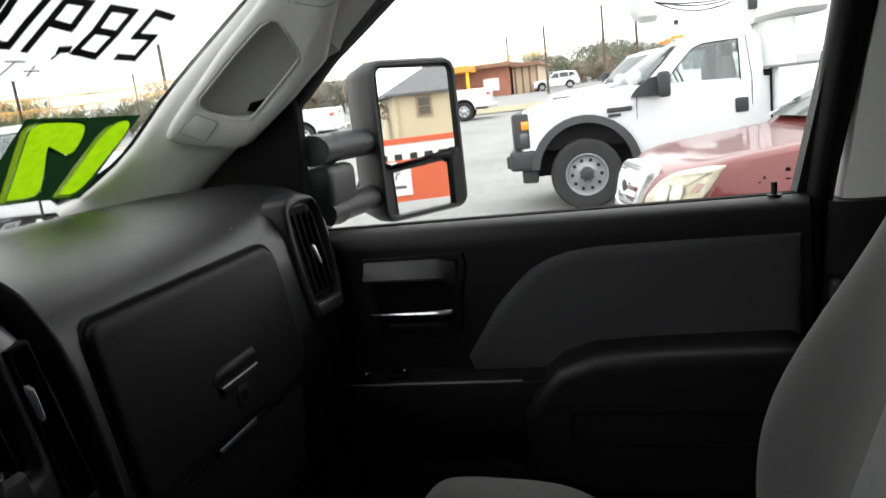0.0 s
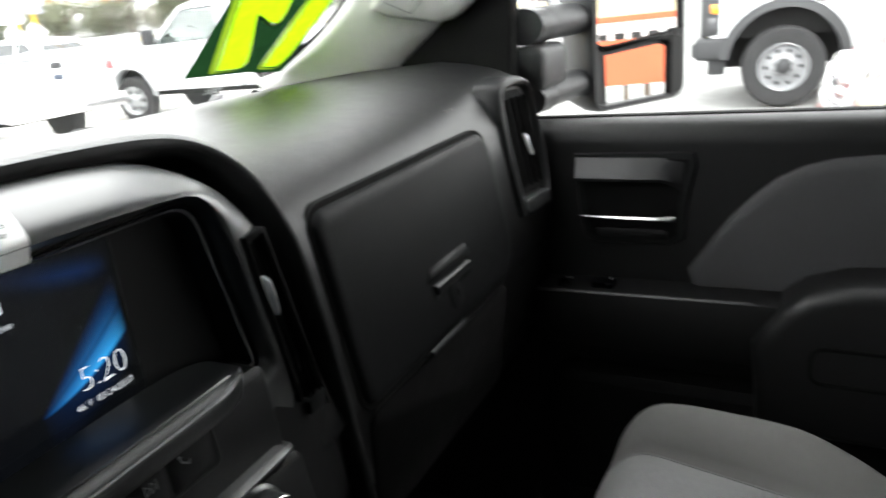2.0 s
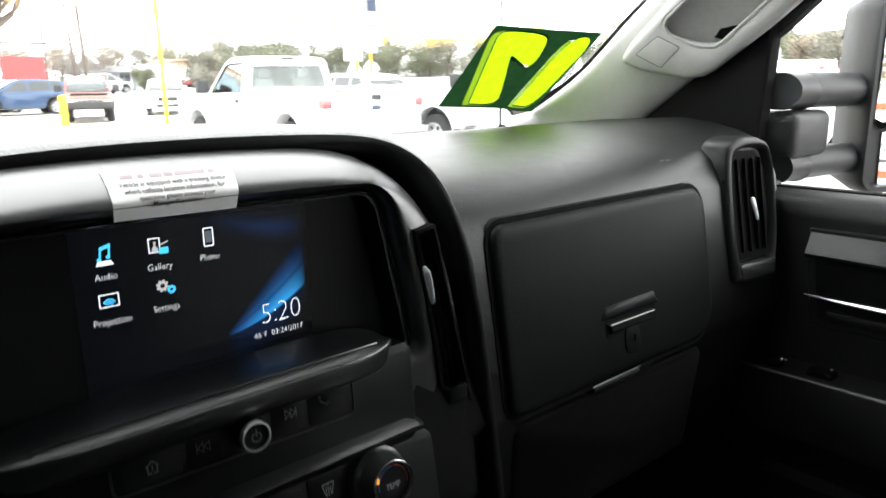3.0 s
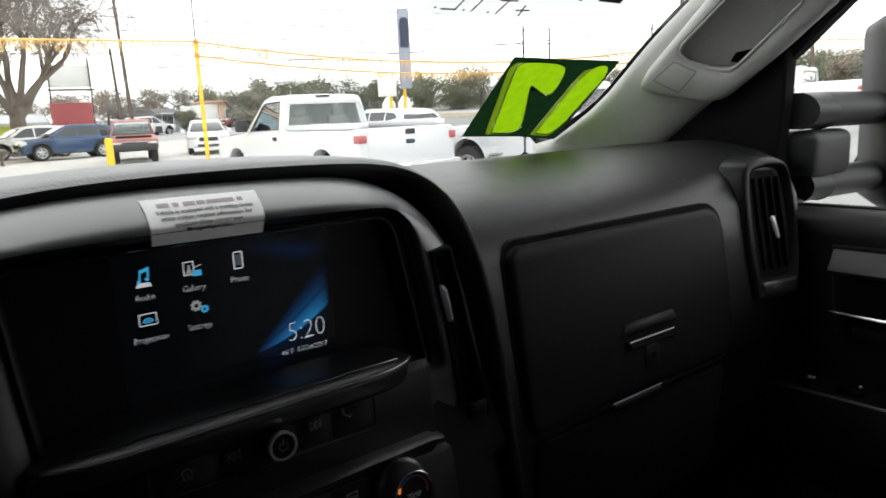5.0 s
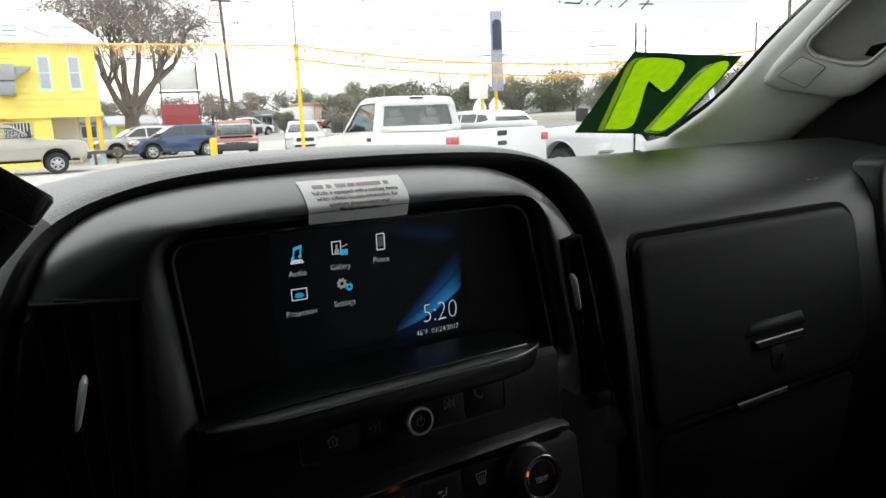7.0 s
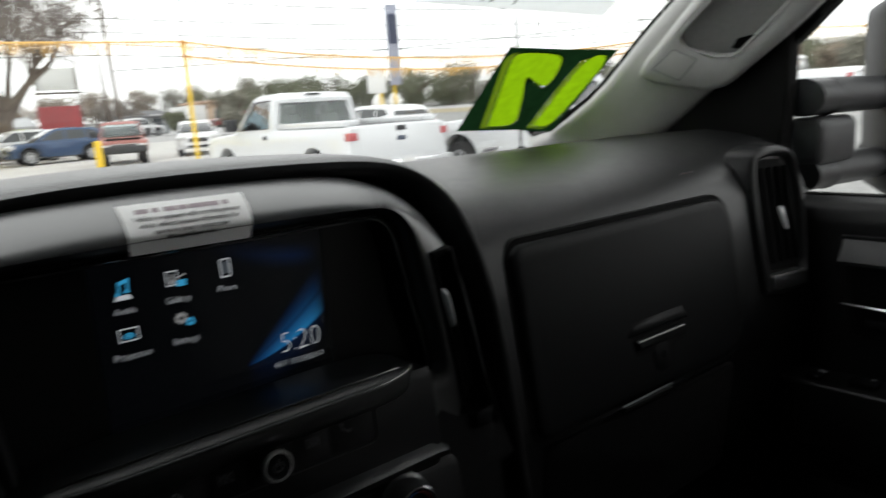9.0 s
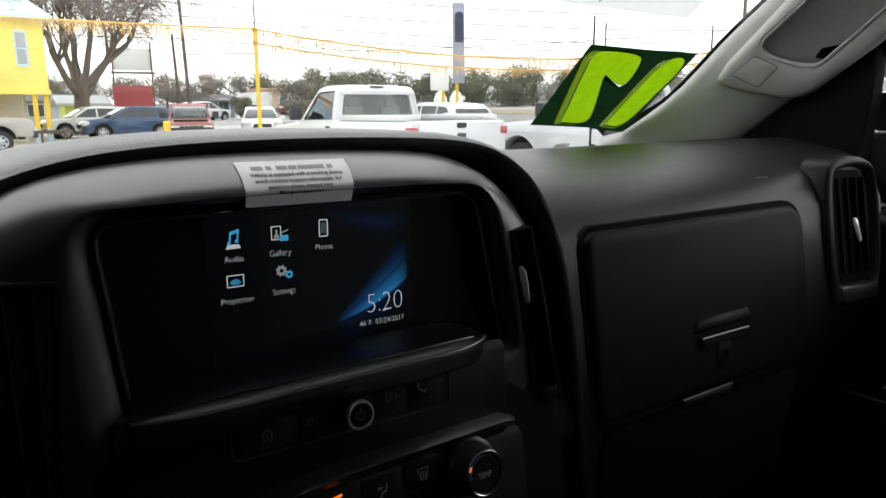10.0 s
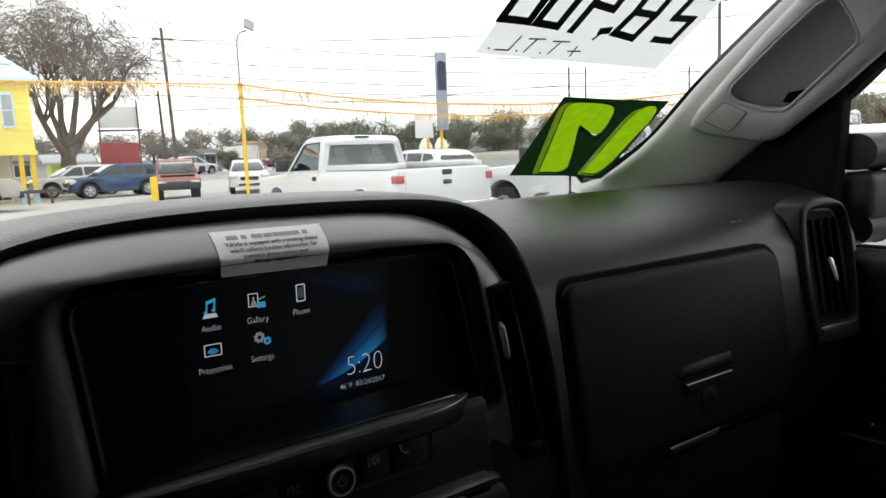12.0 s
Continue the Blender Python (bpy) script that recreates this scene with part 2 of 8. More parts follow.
part("floor", box(MID, -0.75, 0.55, 1.75, 3.0, 0.06), CARPET)
tagged(bpy.data.objects["floor"], "black carpet floor of the truck cab", "floor", kind="structure")
roof = part("ceiling", box(MID, -1.02, 1.885, 1.72, 2.06, 0.05, 0.02), HEADL)
tagged(roof, "grey cloth headliner under the truck roof", "ceiling", kind="structure")
# Unseen rear wall without a window, kept dark so little light bounces forward.
back = part("wall_rear", box(MID, -2.05, 1.23, 1.72, 0.1, 1.30, 0.02), DOORP)
tagged(back, "unseen rear wall of the cab, dark to cut bounced light", "wall", kind="structure")
left = part("wall_driver_side", box(MID - 0.89, -0.72, 1.00, 0.08, 2.6, 0.86, 0.02), DOORP)
tagged(left, "dark trim of the driver's side of the cab", "wall", kind="structure")
# Unseen upper rear sides, closed and dark to keep light off the dash.
for n, x in ((1, MID - 0.88), (2, MID + 0.90)):
    w = part("wall_rear_side_%d" % n, box(x, -1.46, 1.60, 0.06, 1.14, 0.56, 0.01), DOORP)
    tagged(w, "unseen upper rear side of the cab, closed to cut light", "wall", kind="structure")
kick = part("wall_kick_panel", box(0.925, 0.36, 0.93, 0.11, 0.60, 0.80, 0.01), DOORP)
tagged(kick, "black kick panel beside the footwell", "wall", kind="structure")
fire = part("wall_firewall", box(MID, 0.62, 0.95, 1.75, 0.06, 0.82, 0.01), CARPET)
tagged(fire, "black firewall behind the dashboard", "wall", kind="structure")
rear_side = part("wall_rear_door", box(0.955, -1.46, 0.94, 0.10, 1.14, 0.78, 0.02), DOORP)
tagged(rear_side, "dark trim of the rear passenger door", "wall", kind="structure")
for n, (x, y, z0, z1, w) in enumerate(((MID - 0.86, -0.80, 1.30, 1.88, 0.10), (MID - 0.84, -2.02, 1.30, 1.88, 0.14), (MID + 0.84, -2.02, 1.30, 1.88, 0.14))):
    p = part("pillar_%d" % (n + 1), box(x, y, (z0 + z1) / 2, 0.07, w, z1 - z0, 0.01), PILLAR)
    tagged(p, "grey roof pillar of the cab", "pillar", kind="structure")
p = part("pillar_driver_front", tube([(MID - 0.85, 0.56, 1.38), (MID - 0.83, -0.06, 1.86)], 0.045, 8), PILLAR)
tagged(p, "grey windscreen pillar on the driver's side", "pillar", kind="structure")
p = part("header_rail", box(MID, -0.03, 1.855, 1.66, 0.09, 0.05, 0.015), HEADL)
tagged(p, "grey rail above the windscreen", "trim", kind="structure")

glass = part("windscreen", slab(rounded(-0.83, -0.11, 0.905, 0.62, 0.03), screen_at, ((0.001, 0), (0.006, 0))), GLASS)
tagged(glass, "large sloped clear glass windscreen of the truck", "windscreen", kind="structure")

# Unseen pane, dark to cut side light that a driver's body would block.
side_glass = part("window_driver", loft([[(x, 0.50, 1.40), (x, -0.86, 1.40), (x + 0.03, -0.86, 1.86), (x + 0.03, -0.05, 1.86)] for x in (MID - 0.868, MID - 0.863)], True, True), pane("light_cut_side_glass", (0.22, 0.235, 0.235), 0.3))
tagged(side_glass, "unseen driver's window pane, darkened to cut light from that side", "window", kind="structure")

# ---- the passenger's windscreen pillar with its grab handle ----
PD = Vector((0.0458, -0.7992, 0.5994))   # up along the pillar
PE = Vector((0.4399, -0.5226, -0.7303))  # across it, towards the door
PN = Vector((-0.8969, -0.2971, -0.3276)) # out of it, into the cab
P0 = Vector((0.875, 0.35, 1.545))


def pil(u, v, h):
    return P0 + PD * u + PE * v + PN * h


def grip_v(u):
    """the handle's edge on the glass side."""
    return 0.035 - 0.107 * (u - 0.05) if u < 0.20 else 0.019 - 0.046 * (u - 0.20)


pillar = thing("windscreen_pillar", (0.875, 0.53, 1.40), "light grey plastic windscreen pillar trim with a moulded grab handle", "pillar trim")
rings = []
for u in [-0.24 + 0.04875 * k for k in range(7)] + [0.082, 0.096, 0.11, 0.15, 0.20, 0.25, 0.30, 0.34, 0.37, 0.42, 0.48, 0.54]:
    deep = 0.09 < u < 0.33    # hollow behind the grab handle
    left_edge = 0.002 + 0.014 * math.exp(-((u + 0.07) / 0.11) ** 2) - 0.02 * max(0, (-0.19 - u) / 0.05)
    e = 0.155 + (0.02 if u > 0.3 else 0)
    rings.append([pil(u, left_edge - 0.003, -0.03), pil(u, left_edge, -0.006), pil(u, left_edge + 0.005, 0.002), pil(u, left_edge + 0.016, 0.007), pil(u, grip_v(u) + 0.006 if deep else 0.05, 0.008), pil(u, grip_v(u) + 0.009 if deep else 0.06, -0.064 if deep else 0.010), pil(u, 0.130 if deep else 0.11, -0.064 if deep else 0.008),
                  pil(u, e - 0.012, 0.001), pil(u, e, -0.012), pil(u, e, -0.03)])
part("trim_panel", loft(rings, True, True), PILLAR, pillar, angle=50)
band = []
for k in range(25):
    u = -0.235 + 0.77 * k / 24
    e = 0.002 + 0.014 * math.exp(-((u + 0.07) / 0.11) ** 2) - 0.02 * max(0, (-0.19 - u) / 0.05)
    w = 0.007 + 0.012 * max(0, (-0.10 - u) / 0.13)
    band.append([pil(u, e - w, -0.012), pil(u, e + 0.004, -0.010), pil(u, e + 0.004, -0.016), pil(u, e - w, -0.016)])
part("glass_edge_band", loft(band, True, True), GAP, pillar, "black band at the glass edge")
grip = [(0.017, 0.050), (0.022, 0.043), (0.05, 0.035), (0.20, 0.019), (0.33, 0.013), (0.42, 0.018), (0.52, 0.05), (0.52, 0.10), (0.40, 0.108), (0.345, 0.137), (0.315, 0.155), (0.22, 0.159), (0.118, 0.158), (0.100, 0.154), (0.077, 0.139), (0.028, 0.077)]
hole = [(0.106, 0.058), (0.109, 0.050), (0.119, 0.044), (0.21, 0.040), (0.285, 0.040), (0.303, 0.046), (0.309, 0.058), (0.303, 0.085), (0.293, 0.112), (0.284, 0.121), (0.21, 0.126), (0.158, 0.129), (0.145, 0.126), (0.128, 0.108), (0.113, 0.083), (0.106, 0.068)]
bm = loft([[pil(u, v, h) for u, v in inset(q, d)] for q, d, h in ((grip, 0, 0.0), (grip, 0, 0.014), (grip, 0.004, 0.021), (grip, 0.010, 0.024), (hole, -0.004, 0.0245), (hole, -0.0022, 0.0225), (hole, -0.001, 0.0255), (hole, 0.0015, 0.0255), (hole, 0.003, 0.018), (hole, -0.002, 0.008), (hole, -0.012, -0.050))], True, False)
part("grab_handle", bm, PILLAR, pillar, "light grey moulded grab handle with a deep pocket", angle=50)
# Pocket floor: the trim's grey slightly darkened, with the pocket's shade in it.
part("pocket_floor", slab(inset(hole, -0.009), lambda u, v, h: pil(u, v, h + 0.012 - 0.46 * (v - 0.045)), ((0, 0), (0.004, 0.001))), mat("shaded_pocket_grey", (0.44, 0.44, 0.43), 0.40, var=0.08, scale=8, fine=0.3, fscale=900), pillar, "floor of the pocket, slightly darkened for its shade")
slot = [(0.141, 0.119), (0.158, 0.114), (0.182, 0.130), (0.148, 0.133)]
part("finger_slot", slab(slot, lambda u, v, h: pil(u, v, h + 0.018 - 0.46 * (v - 0.045)), ((-0.002, 0), (0.0, 0.001))), GAP, pillar, "black finger slot")
cover = []
quad = ((0.0925, 0.0551), (0.1070, 0.0925), (0.0622, 0.0976), (0.0454, 0.0540))
for k in range(4):
    p, c, n = quad[k - 1], quad[k], quad[(k + 1) % 4]
    cover += [tuple(c[i] + (q[i] - c[i]) * f for i in (0, 1)) for q, f in ((p, 0.16), (p, 0.05), (n, 0.05), (n, 0.16))]
SEAMG = mat("grey_seam", (0.10, 0.10, 0.10), 0.8, var=0)
part("screw_cover", slab(cover, pil, ((0.021, 0), (0.0248, 0.0), (0.0252, 0.0012))), PILLAR, pillar)
bm = bmesh.new()
for i in range(len(cover)):
    a, b = cover[i], cover[(i + 1) % len(cover)]
    quad_bar(a, b, 0.0011, lambda u, v, h: pil(u, v, 0.0247 + h), 0.0004, bm)
part("cover_seam", bm, SEAMG, pillar)
bm = bmesh.new()
for a, b in (((0.352, 0.056), (0.378, 0.092)), ((0.378, 0.092), (0.395, 0.10)), ((0.345, 0.05), (0.36, 0.032))):
    quad_bar(a, b, 0.0011, lambda u, v, h: pil(u, v, 0.0246 + h), 0.0004, bm)
part("upper_seam", bm, SEAMG, pillar)

# ---- the passenger's middle pillar and belt ----
bp = thing("middle_pillar", (0.94, -0.80, 0.60), "middle pillar with grey upper and black lower trim", "pillar trim")
part("upper_trim", loft([[(0.955, -0.770 - k, z), (0.928, -0.776 - k, z), (0.918, -0.793 - k, z), (0.915, -0.90 - k, z), (0.99, -0.90 - k, z), (0.99, -0.770 - k, z)] for z, k in ((1.318, 0.0), (1.60, 0.042), (1.88, 0.085))], True, True), PILLARB, bp, "grey upper trim, brightened in colour to look lit")
part("lower_trim", loft([[(0.95, -0.735 - k, z), (0.918, -0.745 - k, z), (0.905, -0.77 - k, z), (0.905, -0.90, z), (0.99, -0.90, z), (0.99, -0.735 - k, z)] for z, k in ((0.60, 0.0), (1.18, 0.0), (1.316, 0.008))], True, True), DOORP, bp, "black lower trim")
part("door_seal", tube([(0.940, -0.728, 1.0), (0.940, -0.738, 1.30), (0.938, -0.758, 1.42), (0.935, -0.790, 1.62), (0.925, -0.828, 1.86)], 0.024, 10), BLACK, bp, "black rubber door seal")
belt = thing("seat_belt", (0.90, -0.80, 1.0), "black seat belt with a grey plastic slide on the pillar", "seat belt")
part("webbing", loft([[(0.895 - 0.10 * k, -0.815 - 0.02 * k, z), (0.893 - 0.10 * k, -0.815 - 0.02 * k, z), (0.893 - 0.10 * k, -0.862 - 0.02 * k, z), (0.895 - 0.10 * k, -0.862 - 0.02 * k, z)] for z, k in ((1.78, 0.0), (1.5, 0.25), (1.2, 0.7), (0.95, 1.1))], True, True), BLACK, belt)
part("slide", slab(rounded(-0.768, 1.168, -0.748, 1.204, 0.009), lambda u, v, h: Vector((0.902 - h, u, v)), ((0, 0), (0.014, 0.0), (0.020, 0.005))), mat("grey_clip", (0.045, 0.045, 0.045), 0.5), belt, "grey plastic slide")
part("guide_loop", slab(rounded(-0.86, 1.70, -0.80, 1.76, 0.015), lambda u, v, h: Vector((0.914 - h, u, v)), ((0, 0), (0.02, 0.0), (0.026, 0.006))), PILLAR, belt)

# ---- the passenger door ----
door = thing("passenger_door", (0.95, -0.35, 0.55), "black plastic passenger door with a dark grey cloth insert, closed", "car door")
prof = [(0.955, 1.322), (0.948, SILL), (0.915, SILL + 0.003), (0.893, SILL - 0.003), (0.884, 1.325), (0.884, 1.290), (DOOR_X, 1.10), (DOOR_X - 0.002, 0.95), (DOOR_X - 0.02, 0.78), (0.88, 0.62), (0.955, 0.62)]
ys = [0.12, 0.06, 0.0, -0.2, -0.4, -0.6, -0.70, -0.722, -0.728]
def sill_z(y):
    """The sill falls a little towards the dashboard."""
    return SILL - 0.0150 - 0.0075 * (y + 0.3)


bm = loft([[(x + (0.012 if y < -0.725 else 0), y, z + (sill_z(y) - SILL if z > 1.3 else 0)) for x, z in prof] for y in ys], True, True)
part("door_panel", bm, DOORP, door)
part("sill_strip", loft([[(x, y, sill_z(y) + k) for x, k in ((0.954, 0.001), (0.940, 0.005), (0.926, 0.004), (0.926, -0.003), (0.954, -0.003))] for y in (0.05, -0.3, -0.712)], True, True), GAP, door, "black rubber window seal")


def on_door(u, v, h):
    """u: along the car, v: height, h: out of the panel into the cab."""
    return Vector((DOOR_X - h, u, v))


cloth = [(-0.194, 1.103), (-0.206, 1.066), (-0.60, 1.066), (-0.706, 1.066), (-0.708, 1.279), (-0.538, 1.279), (-0.42, 1.277), (-0.375, 1.272), (-0.340, 1.262), (-0.310, 1.246), (-0.285, 1.224), (-0.250, 1.187)]
part("cloth_insert", slab(cloth, on_door, ((-0.004, 0), (0.004, 0.0), (0.010, 0.005), (0.0125, 0.016), (0.0125, 0.03))), CLOTHD, door, "dark grey cloth insert", angle=60)
armp = [(-0.290, 1.030), (-0.305, 1.056), (-0.325, 1.085), (-0.353, 1.109), (-0.404, 1.126), (-0.50, 1.132), (-0.659, 1.135), (-0.69, 1.135), (-0.705, 1.125), (-0.705, 0.90), (-0.30, 0.90)]
part("armrest", slab(armp, on_door, ((-0.01, 0), (0.060, 0.0), (0.080, 0.001), (0.090, 0.004), (0.095, 0.010), (0.096, 0.022))), DOORP, door, "padded black armrest", angle=55)
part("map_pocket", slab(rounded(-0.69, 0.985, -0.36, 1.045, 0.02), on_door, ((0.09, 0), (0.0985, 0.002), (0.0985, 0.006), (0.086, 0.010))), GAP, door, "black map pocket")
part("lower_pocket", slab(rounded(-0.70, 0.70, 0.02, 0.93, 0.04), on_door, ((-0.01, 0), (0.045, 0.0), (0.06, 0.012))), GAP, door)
shelf = [(0.035, 1.076), (0.035, 0.985), (-0.325, 0.985), (-0.325, 1.083)]
part("switch_shelf", slab(shelf, on_door, ((-0.01, 0), (0.058, 0.0), (0.066, 0.003), (0.068, 0.009))), DOORP, door, "black shelf with window switch")
# Thin tube that stands for the highlight along the shelf's edge.
part("shelf_edge", tube([(DOOR_X - 0.064, 0.03, 1.075), (DOOR_X - 0.064, -0.29, 1.081)], 0.0035, 6), SHELFEDGE, door)
part("window_switch", box(DOOR_X - 0.035, -0.075, 1.082, 0.026, 0.034, 0.012, 0.004), GLOSSB, door, "black window switch")
part("lock_switch", box(DOOR_X - 0.040, -0.012, 1.079, 0.02, 0.018, 0.010, 0.003), GLOSSB, door)
for y, z in ((-0.022, 1.085), (-0.016, 1.085), (-0.085, 1.089)):
    part("switch_mark", box(DOOR_X - 0.030, y, z, 0.003, 0.003, 0.002), mat("white_print", (0.7, 0.7, 0.7), 0.6), door)
# the inner handle: a lit wedge above a dark bowl, with a chrome lever
bezel = [(-0.026, 1.278), (-0.200, 1.281), (-0.205, 1.262), (-0.192, 1.205), (-0.188, 1.150), (-0.170, 1.140), (-0.055, 1.138), (-0.040, 1.145), (-0.030, 1.20)]
part("handle_bezel", slab(bezel, on_door, ((-0.004, -0.002), (0.004, 0.0), (0.006, 0.002), (0.006, 0.005))), BLACK, door, "black handle bezel")
# The bowl is a flat slab; its depth is only shade in the colour.
part("handle_bowl", slab(inset(bezel, 0.012), on_door, ((0.004, 0.0), (0.0068, 0.0), (0.0066, 0.004))), GAP, door, "flat black patch for the shaded bowl behind the handle")
bm = loft([[(DOOR_X - a, y0, z0) for a, y0, z0 in ((0.002, -0.030 + k, 1.275), (0.006, -0.032 + k, 1.273), (0.028, -0.034 + k, 1.246), (0.022, -0.034 + k, 1.240), (0.002, -0.034 + k, 1.244))] for k in (0.003, 0, -0.07, -0.125)] + [[(DOOR_X - a, y0, z0) for a, y0, z0 in ((0.002, -0.192, 1.276), (0.004, -0.190, 1.273), (0.018, -0.176, 1.240), (0.014, -0.174, 1.232), (0.002, -0.176, 1.234))], [(DOOR_X - a, y0, z0) for a, y0, z0 in ((0.002, -0.198, 1.270), (0.003, -0.197, 1.268), (0.006, -0.186, 1.228), (0.005, -0.185, 1.222), (0.002, -0.186, 1.224))]], True, True)
part("pull_cup", bm, mat("dark_satin_trim", (0.010, 0.010, 0.011), 0.42, var=0.08, scale=10), door, "dark satin pull cup")
lever = loft([[(DOOR_X - 0.020 - d + 0.006 * math.cos(a) * s, y, 1.1865 + 0.0001 * (y + 0.1) + t * math.sin(a)) for a in [2 * math.pi * k / 10 for k in range(10)]] for y, d, t, s in ((-0.034, 0.0, 0.0012, 0.5), (-0.045, 0.002, 0.0025, 1), (-0.10, 0.004, 0.0035, 1.3), (-0.150, 0.004, 0.0042, 1.4), (-0.172, 0.003, 0.006, 1.4), (-0.178, 0.0, 0.005, 1))], True, True)
part("lever", lever, CHROME, door, "chrome door lever")
part("lever_shadow_cup", slab(rounded(-0.165, 1.150, -0.060, 1.166, 0.006), on_door, ((0.006, 0), (0.012, 0.001), (0.013, 0.004))), BLACK, door)
part("lock_pin", lathe(((0, 0.010), (0.003, 0.0105), (0.004, 0.0045), (0.020, 0.0045), (0.022, 0.0035)), (0.918, -0.680, sill_z(-0.68) + 0.002), (0, 0, 1), 16), BLACK, door, "black lock pin")
# the black sail panel between pillar and glass, and the frame of the door
sail = [(0.30, 1.31), (0.083, 1.31), (0.094, 1.40), (0.089, 1.48), (0.088, 1.555), (0.10, 1.59), (0.17, 1.54), (0.26, 1.47), (0.36, 1.40)]
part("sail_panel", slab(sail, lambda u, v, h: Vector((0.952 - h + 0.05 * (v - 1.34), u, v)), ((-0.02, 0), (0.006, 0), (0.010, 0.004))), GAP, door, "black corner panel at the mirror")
part("front_frame", tube([(0.985, 0.12, 1.535), (0.978, 0.080, 1.562), (0.972, 0.012, 1.622), (0.965, -0.10, 1.702), (0.94, -0.24, 1.79), (0.90, -0.40, 1.85)], 0.012, 8), BLACK, door, "black window frame")
part("frame_return", tube([(0.985, 0.12, 1.56), (0.985, 0.03, 1.645), (0.975, -0.08, 1.725), (0.95, -0.22, 1.81), (0.92, -0.36, 1.87)], 0.026, 8), BLACK, door)
part("rear_frame", loft([[(0.955, -0.696 - k, z), (0.925, -0.698 - k, z), (0.925, -0.748 - k, z), (0.955, -0.748 - k, z)] for z, k in ((1.318, 0.011), (1.60, 0.074), (1.83, 0.123))], True, True), BLACK, door, "black window frame")
part("top_frame", tube([(0.885, -0.36, 1.815), (0.88, -0.6, 1.84), (0.88, -0.82, 1.84)], 0.02, 8), BLACK, door)
part("window_glass", loft([[(0.966, 0.14, 1.31), (0.948, -0.74, 1.31), (0.952, -0.74, 1.31), (0.970, 0.14, 1.31)], [(0.962, 0.14, 1.55), (0.915, -0.772, 1.58), (0.919, -0.772, 1.58), (0.966, 0.14, 1.55)], [(0.885, -0.22, 1.80), (0.885, -0.82, 1.83), (0.889, -0.82, 1.83), (0.889, -0.22, 1.80)]], True, True), GLASS, door, "clear side window")
st = bmesh.new()
for y, z, w, h in ((-0.704, 1.366, 0.007, 0.006), (-0.671, 1.356, 0.003, 0.005), (-0.704, 1.352, 0.006, 0.003), (-0.664, 1.349, 0.004, 0.003)):
    box(0.940, y, z, 0.001, w, h, bm=st)
part("glass_etching", st, mat("etched_grey", (0.10, 0.05, 0.05), 0.7), door, "small black marks etched on the glass")

# ---- the towing mirror outside the passenger window ----
MN = Vector((-0.552, -0.834, 0)).normalized()
MS = Vector((0.834, -0.552, 0)).normalized()
MC = Vector((1.318, -0.025, 1.455))


def mir(u, v, h):
    return MC + MS * u + Vector((0, 0, v)) + MN * h


tow = thing("towing_mirror", (1.30, 0.0, 1.28), "large black towing mirror on two arms outside the door", "side mirror")
shell = rounded(-0.128, -0.172, 0.122, 0.172, (0.03, 0.03, 0.035, 0.035), 6)
part("shell", slab(shell, mir, ((-0.13, 0.075), (-0.12, 0.045), (-0.09, 0.016), (-0.03, 0.0), (0.010, 0.0), (0.018, 0.005), (0.018, 0.012), (0.004, 0.016))), MIRRORB, tow, "black mirror shell", angle=50)
sil = mat("mirror_silver", (0.92, 0.93, 0.93), 0.01, metal=1.0, var=0)
part("flat_glass", slab([(-0.106, -0.042), (-0.09, -0.050), (0.09, -0.034), (0.112, -0.026), (0.112, 0.140), (0.104, 0.150), (-0.092, 0.154), (-0.102, 0.146)], mir, ((0.004, 0), (0.0085, 0.0))), sil, tow, "flat mirror glass")
low = [(-0.088, -0.066), (0.050, -0.058), (0.072, -0.066), (0.074, -0.150), (0.060, -0.160), (-0.075, -0.166), (-0.086, -0.155)]
part("round_glass", slab(low, lambda u, v, h: mir(u, v, h - 1.9 * ((u + 0.005) ** 2 + (v + 0.11) ** 2)), ((0.018, 0), (0.0240, 0.0))), sil, tow, "rounded lower mirror glass")
part("glass_divider", slab([(-0.106, -0.048), (-0.09, -0.060), (0.06, -0.052), (0.085, -0.062), (0.112, -0.066), (0.112, -0.031), (0.09, -0.038), (-0.09, -0.054)], mir, ((0.004, 0), (0.014, 0.001), (0.016, 0.004))), BLACK, tow)
part("side_guard", slab([(0.072, -0.165), (0.112, -0.162), (0.112, -0.05), (0.09, -0.03), (0.074, -0.05)], mir, ((0.002, 0), (0.016, 0.002), (0.02, 0.006))), BLACK, tow)
for z0, z1, r in ((1.464, 1.462, 0.029), (1.345, 1.342, 0.027)):
    part("arm", loft([[(x, y + r * math.cos(a) * 1.25, z + r * math.sin(a)) for a in [math.pi * (k + 0.5) / 8 for k in range(16)]] for x, y, z in ((0.985, 0.085, z0), (1.05, 0.085, z0), (1.054, 0.085, z0 - 0.003), (1.058, 0.085, z0), (1.24, 0.07, z1))], True, True), MIRRORB, tow, "black extending arm")
part("hinge_block", box(1.045, 0.09, 1.395, 0.13, 0.08, 0.075, 0.016, 3), MIRRORB, tow, "black hinge block")

# ---- the passenger seat ----
seat = thing("passenger_seat", (0.45, -0.45, 0.58), "grey cloth passenger seat with side bolsters", "car seat")
SX0, SX1 = 0.185, 0.705


def seam_x(y, side):
    """the seam between centre panel and bolster, drawn in towards the back."""
    d = 0.20 * max(0, -0.176 - y)
    return SX1 - 0.106 - d if side > 0 else SX0 + 0.106 + 0.5 * d


def base_z(y):
    f = max(0, (y + 0.215) / 0.075)
    r = max(0, -0.36 - y)
    return 0.968 - 0.045 * f ** 2.6 - 0.9 * r * r - 0.15 * r


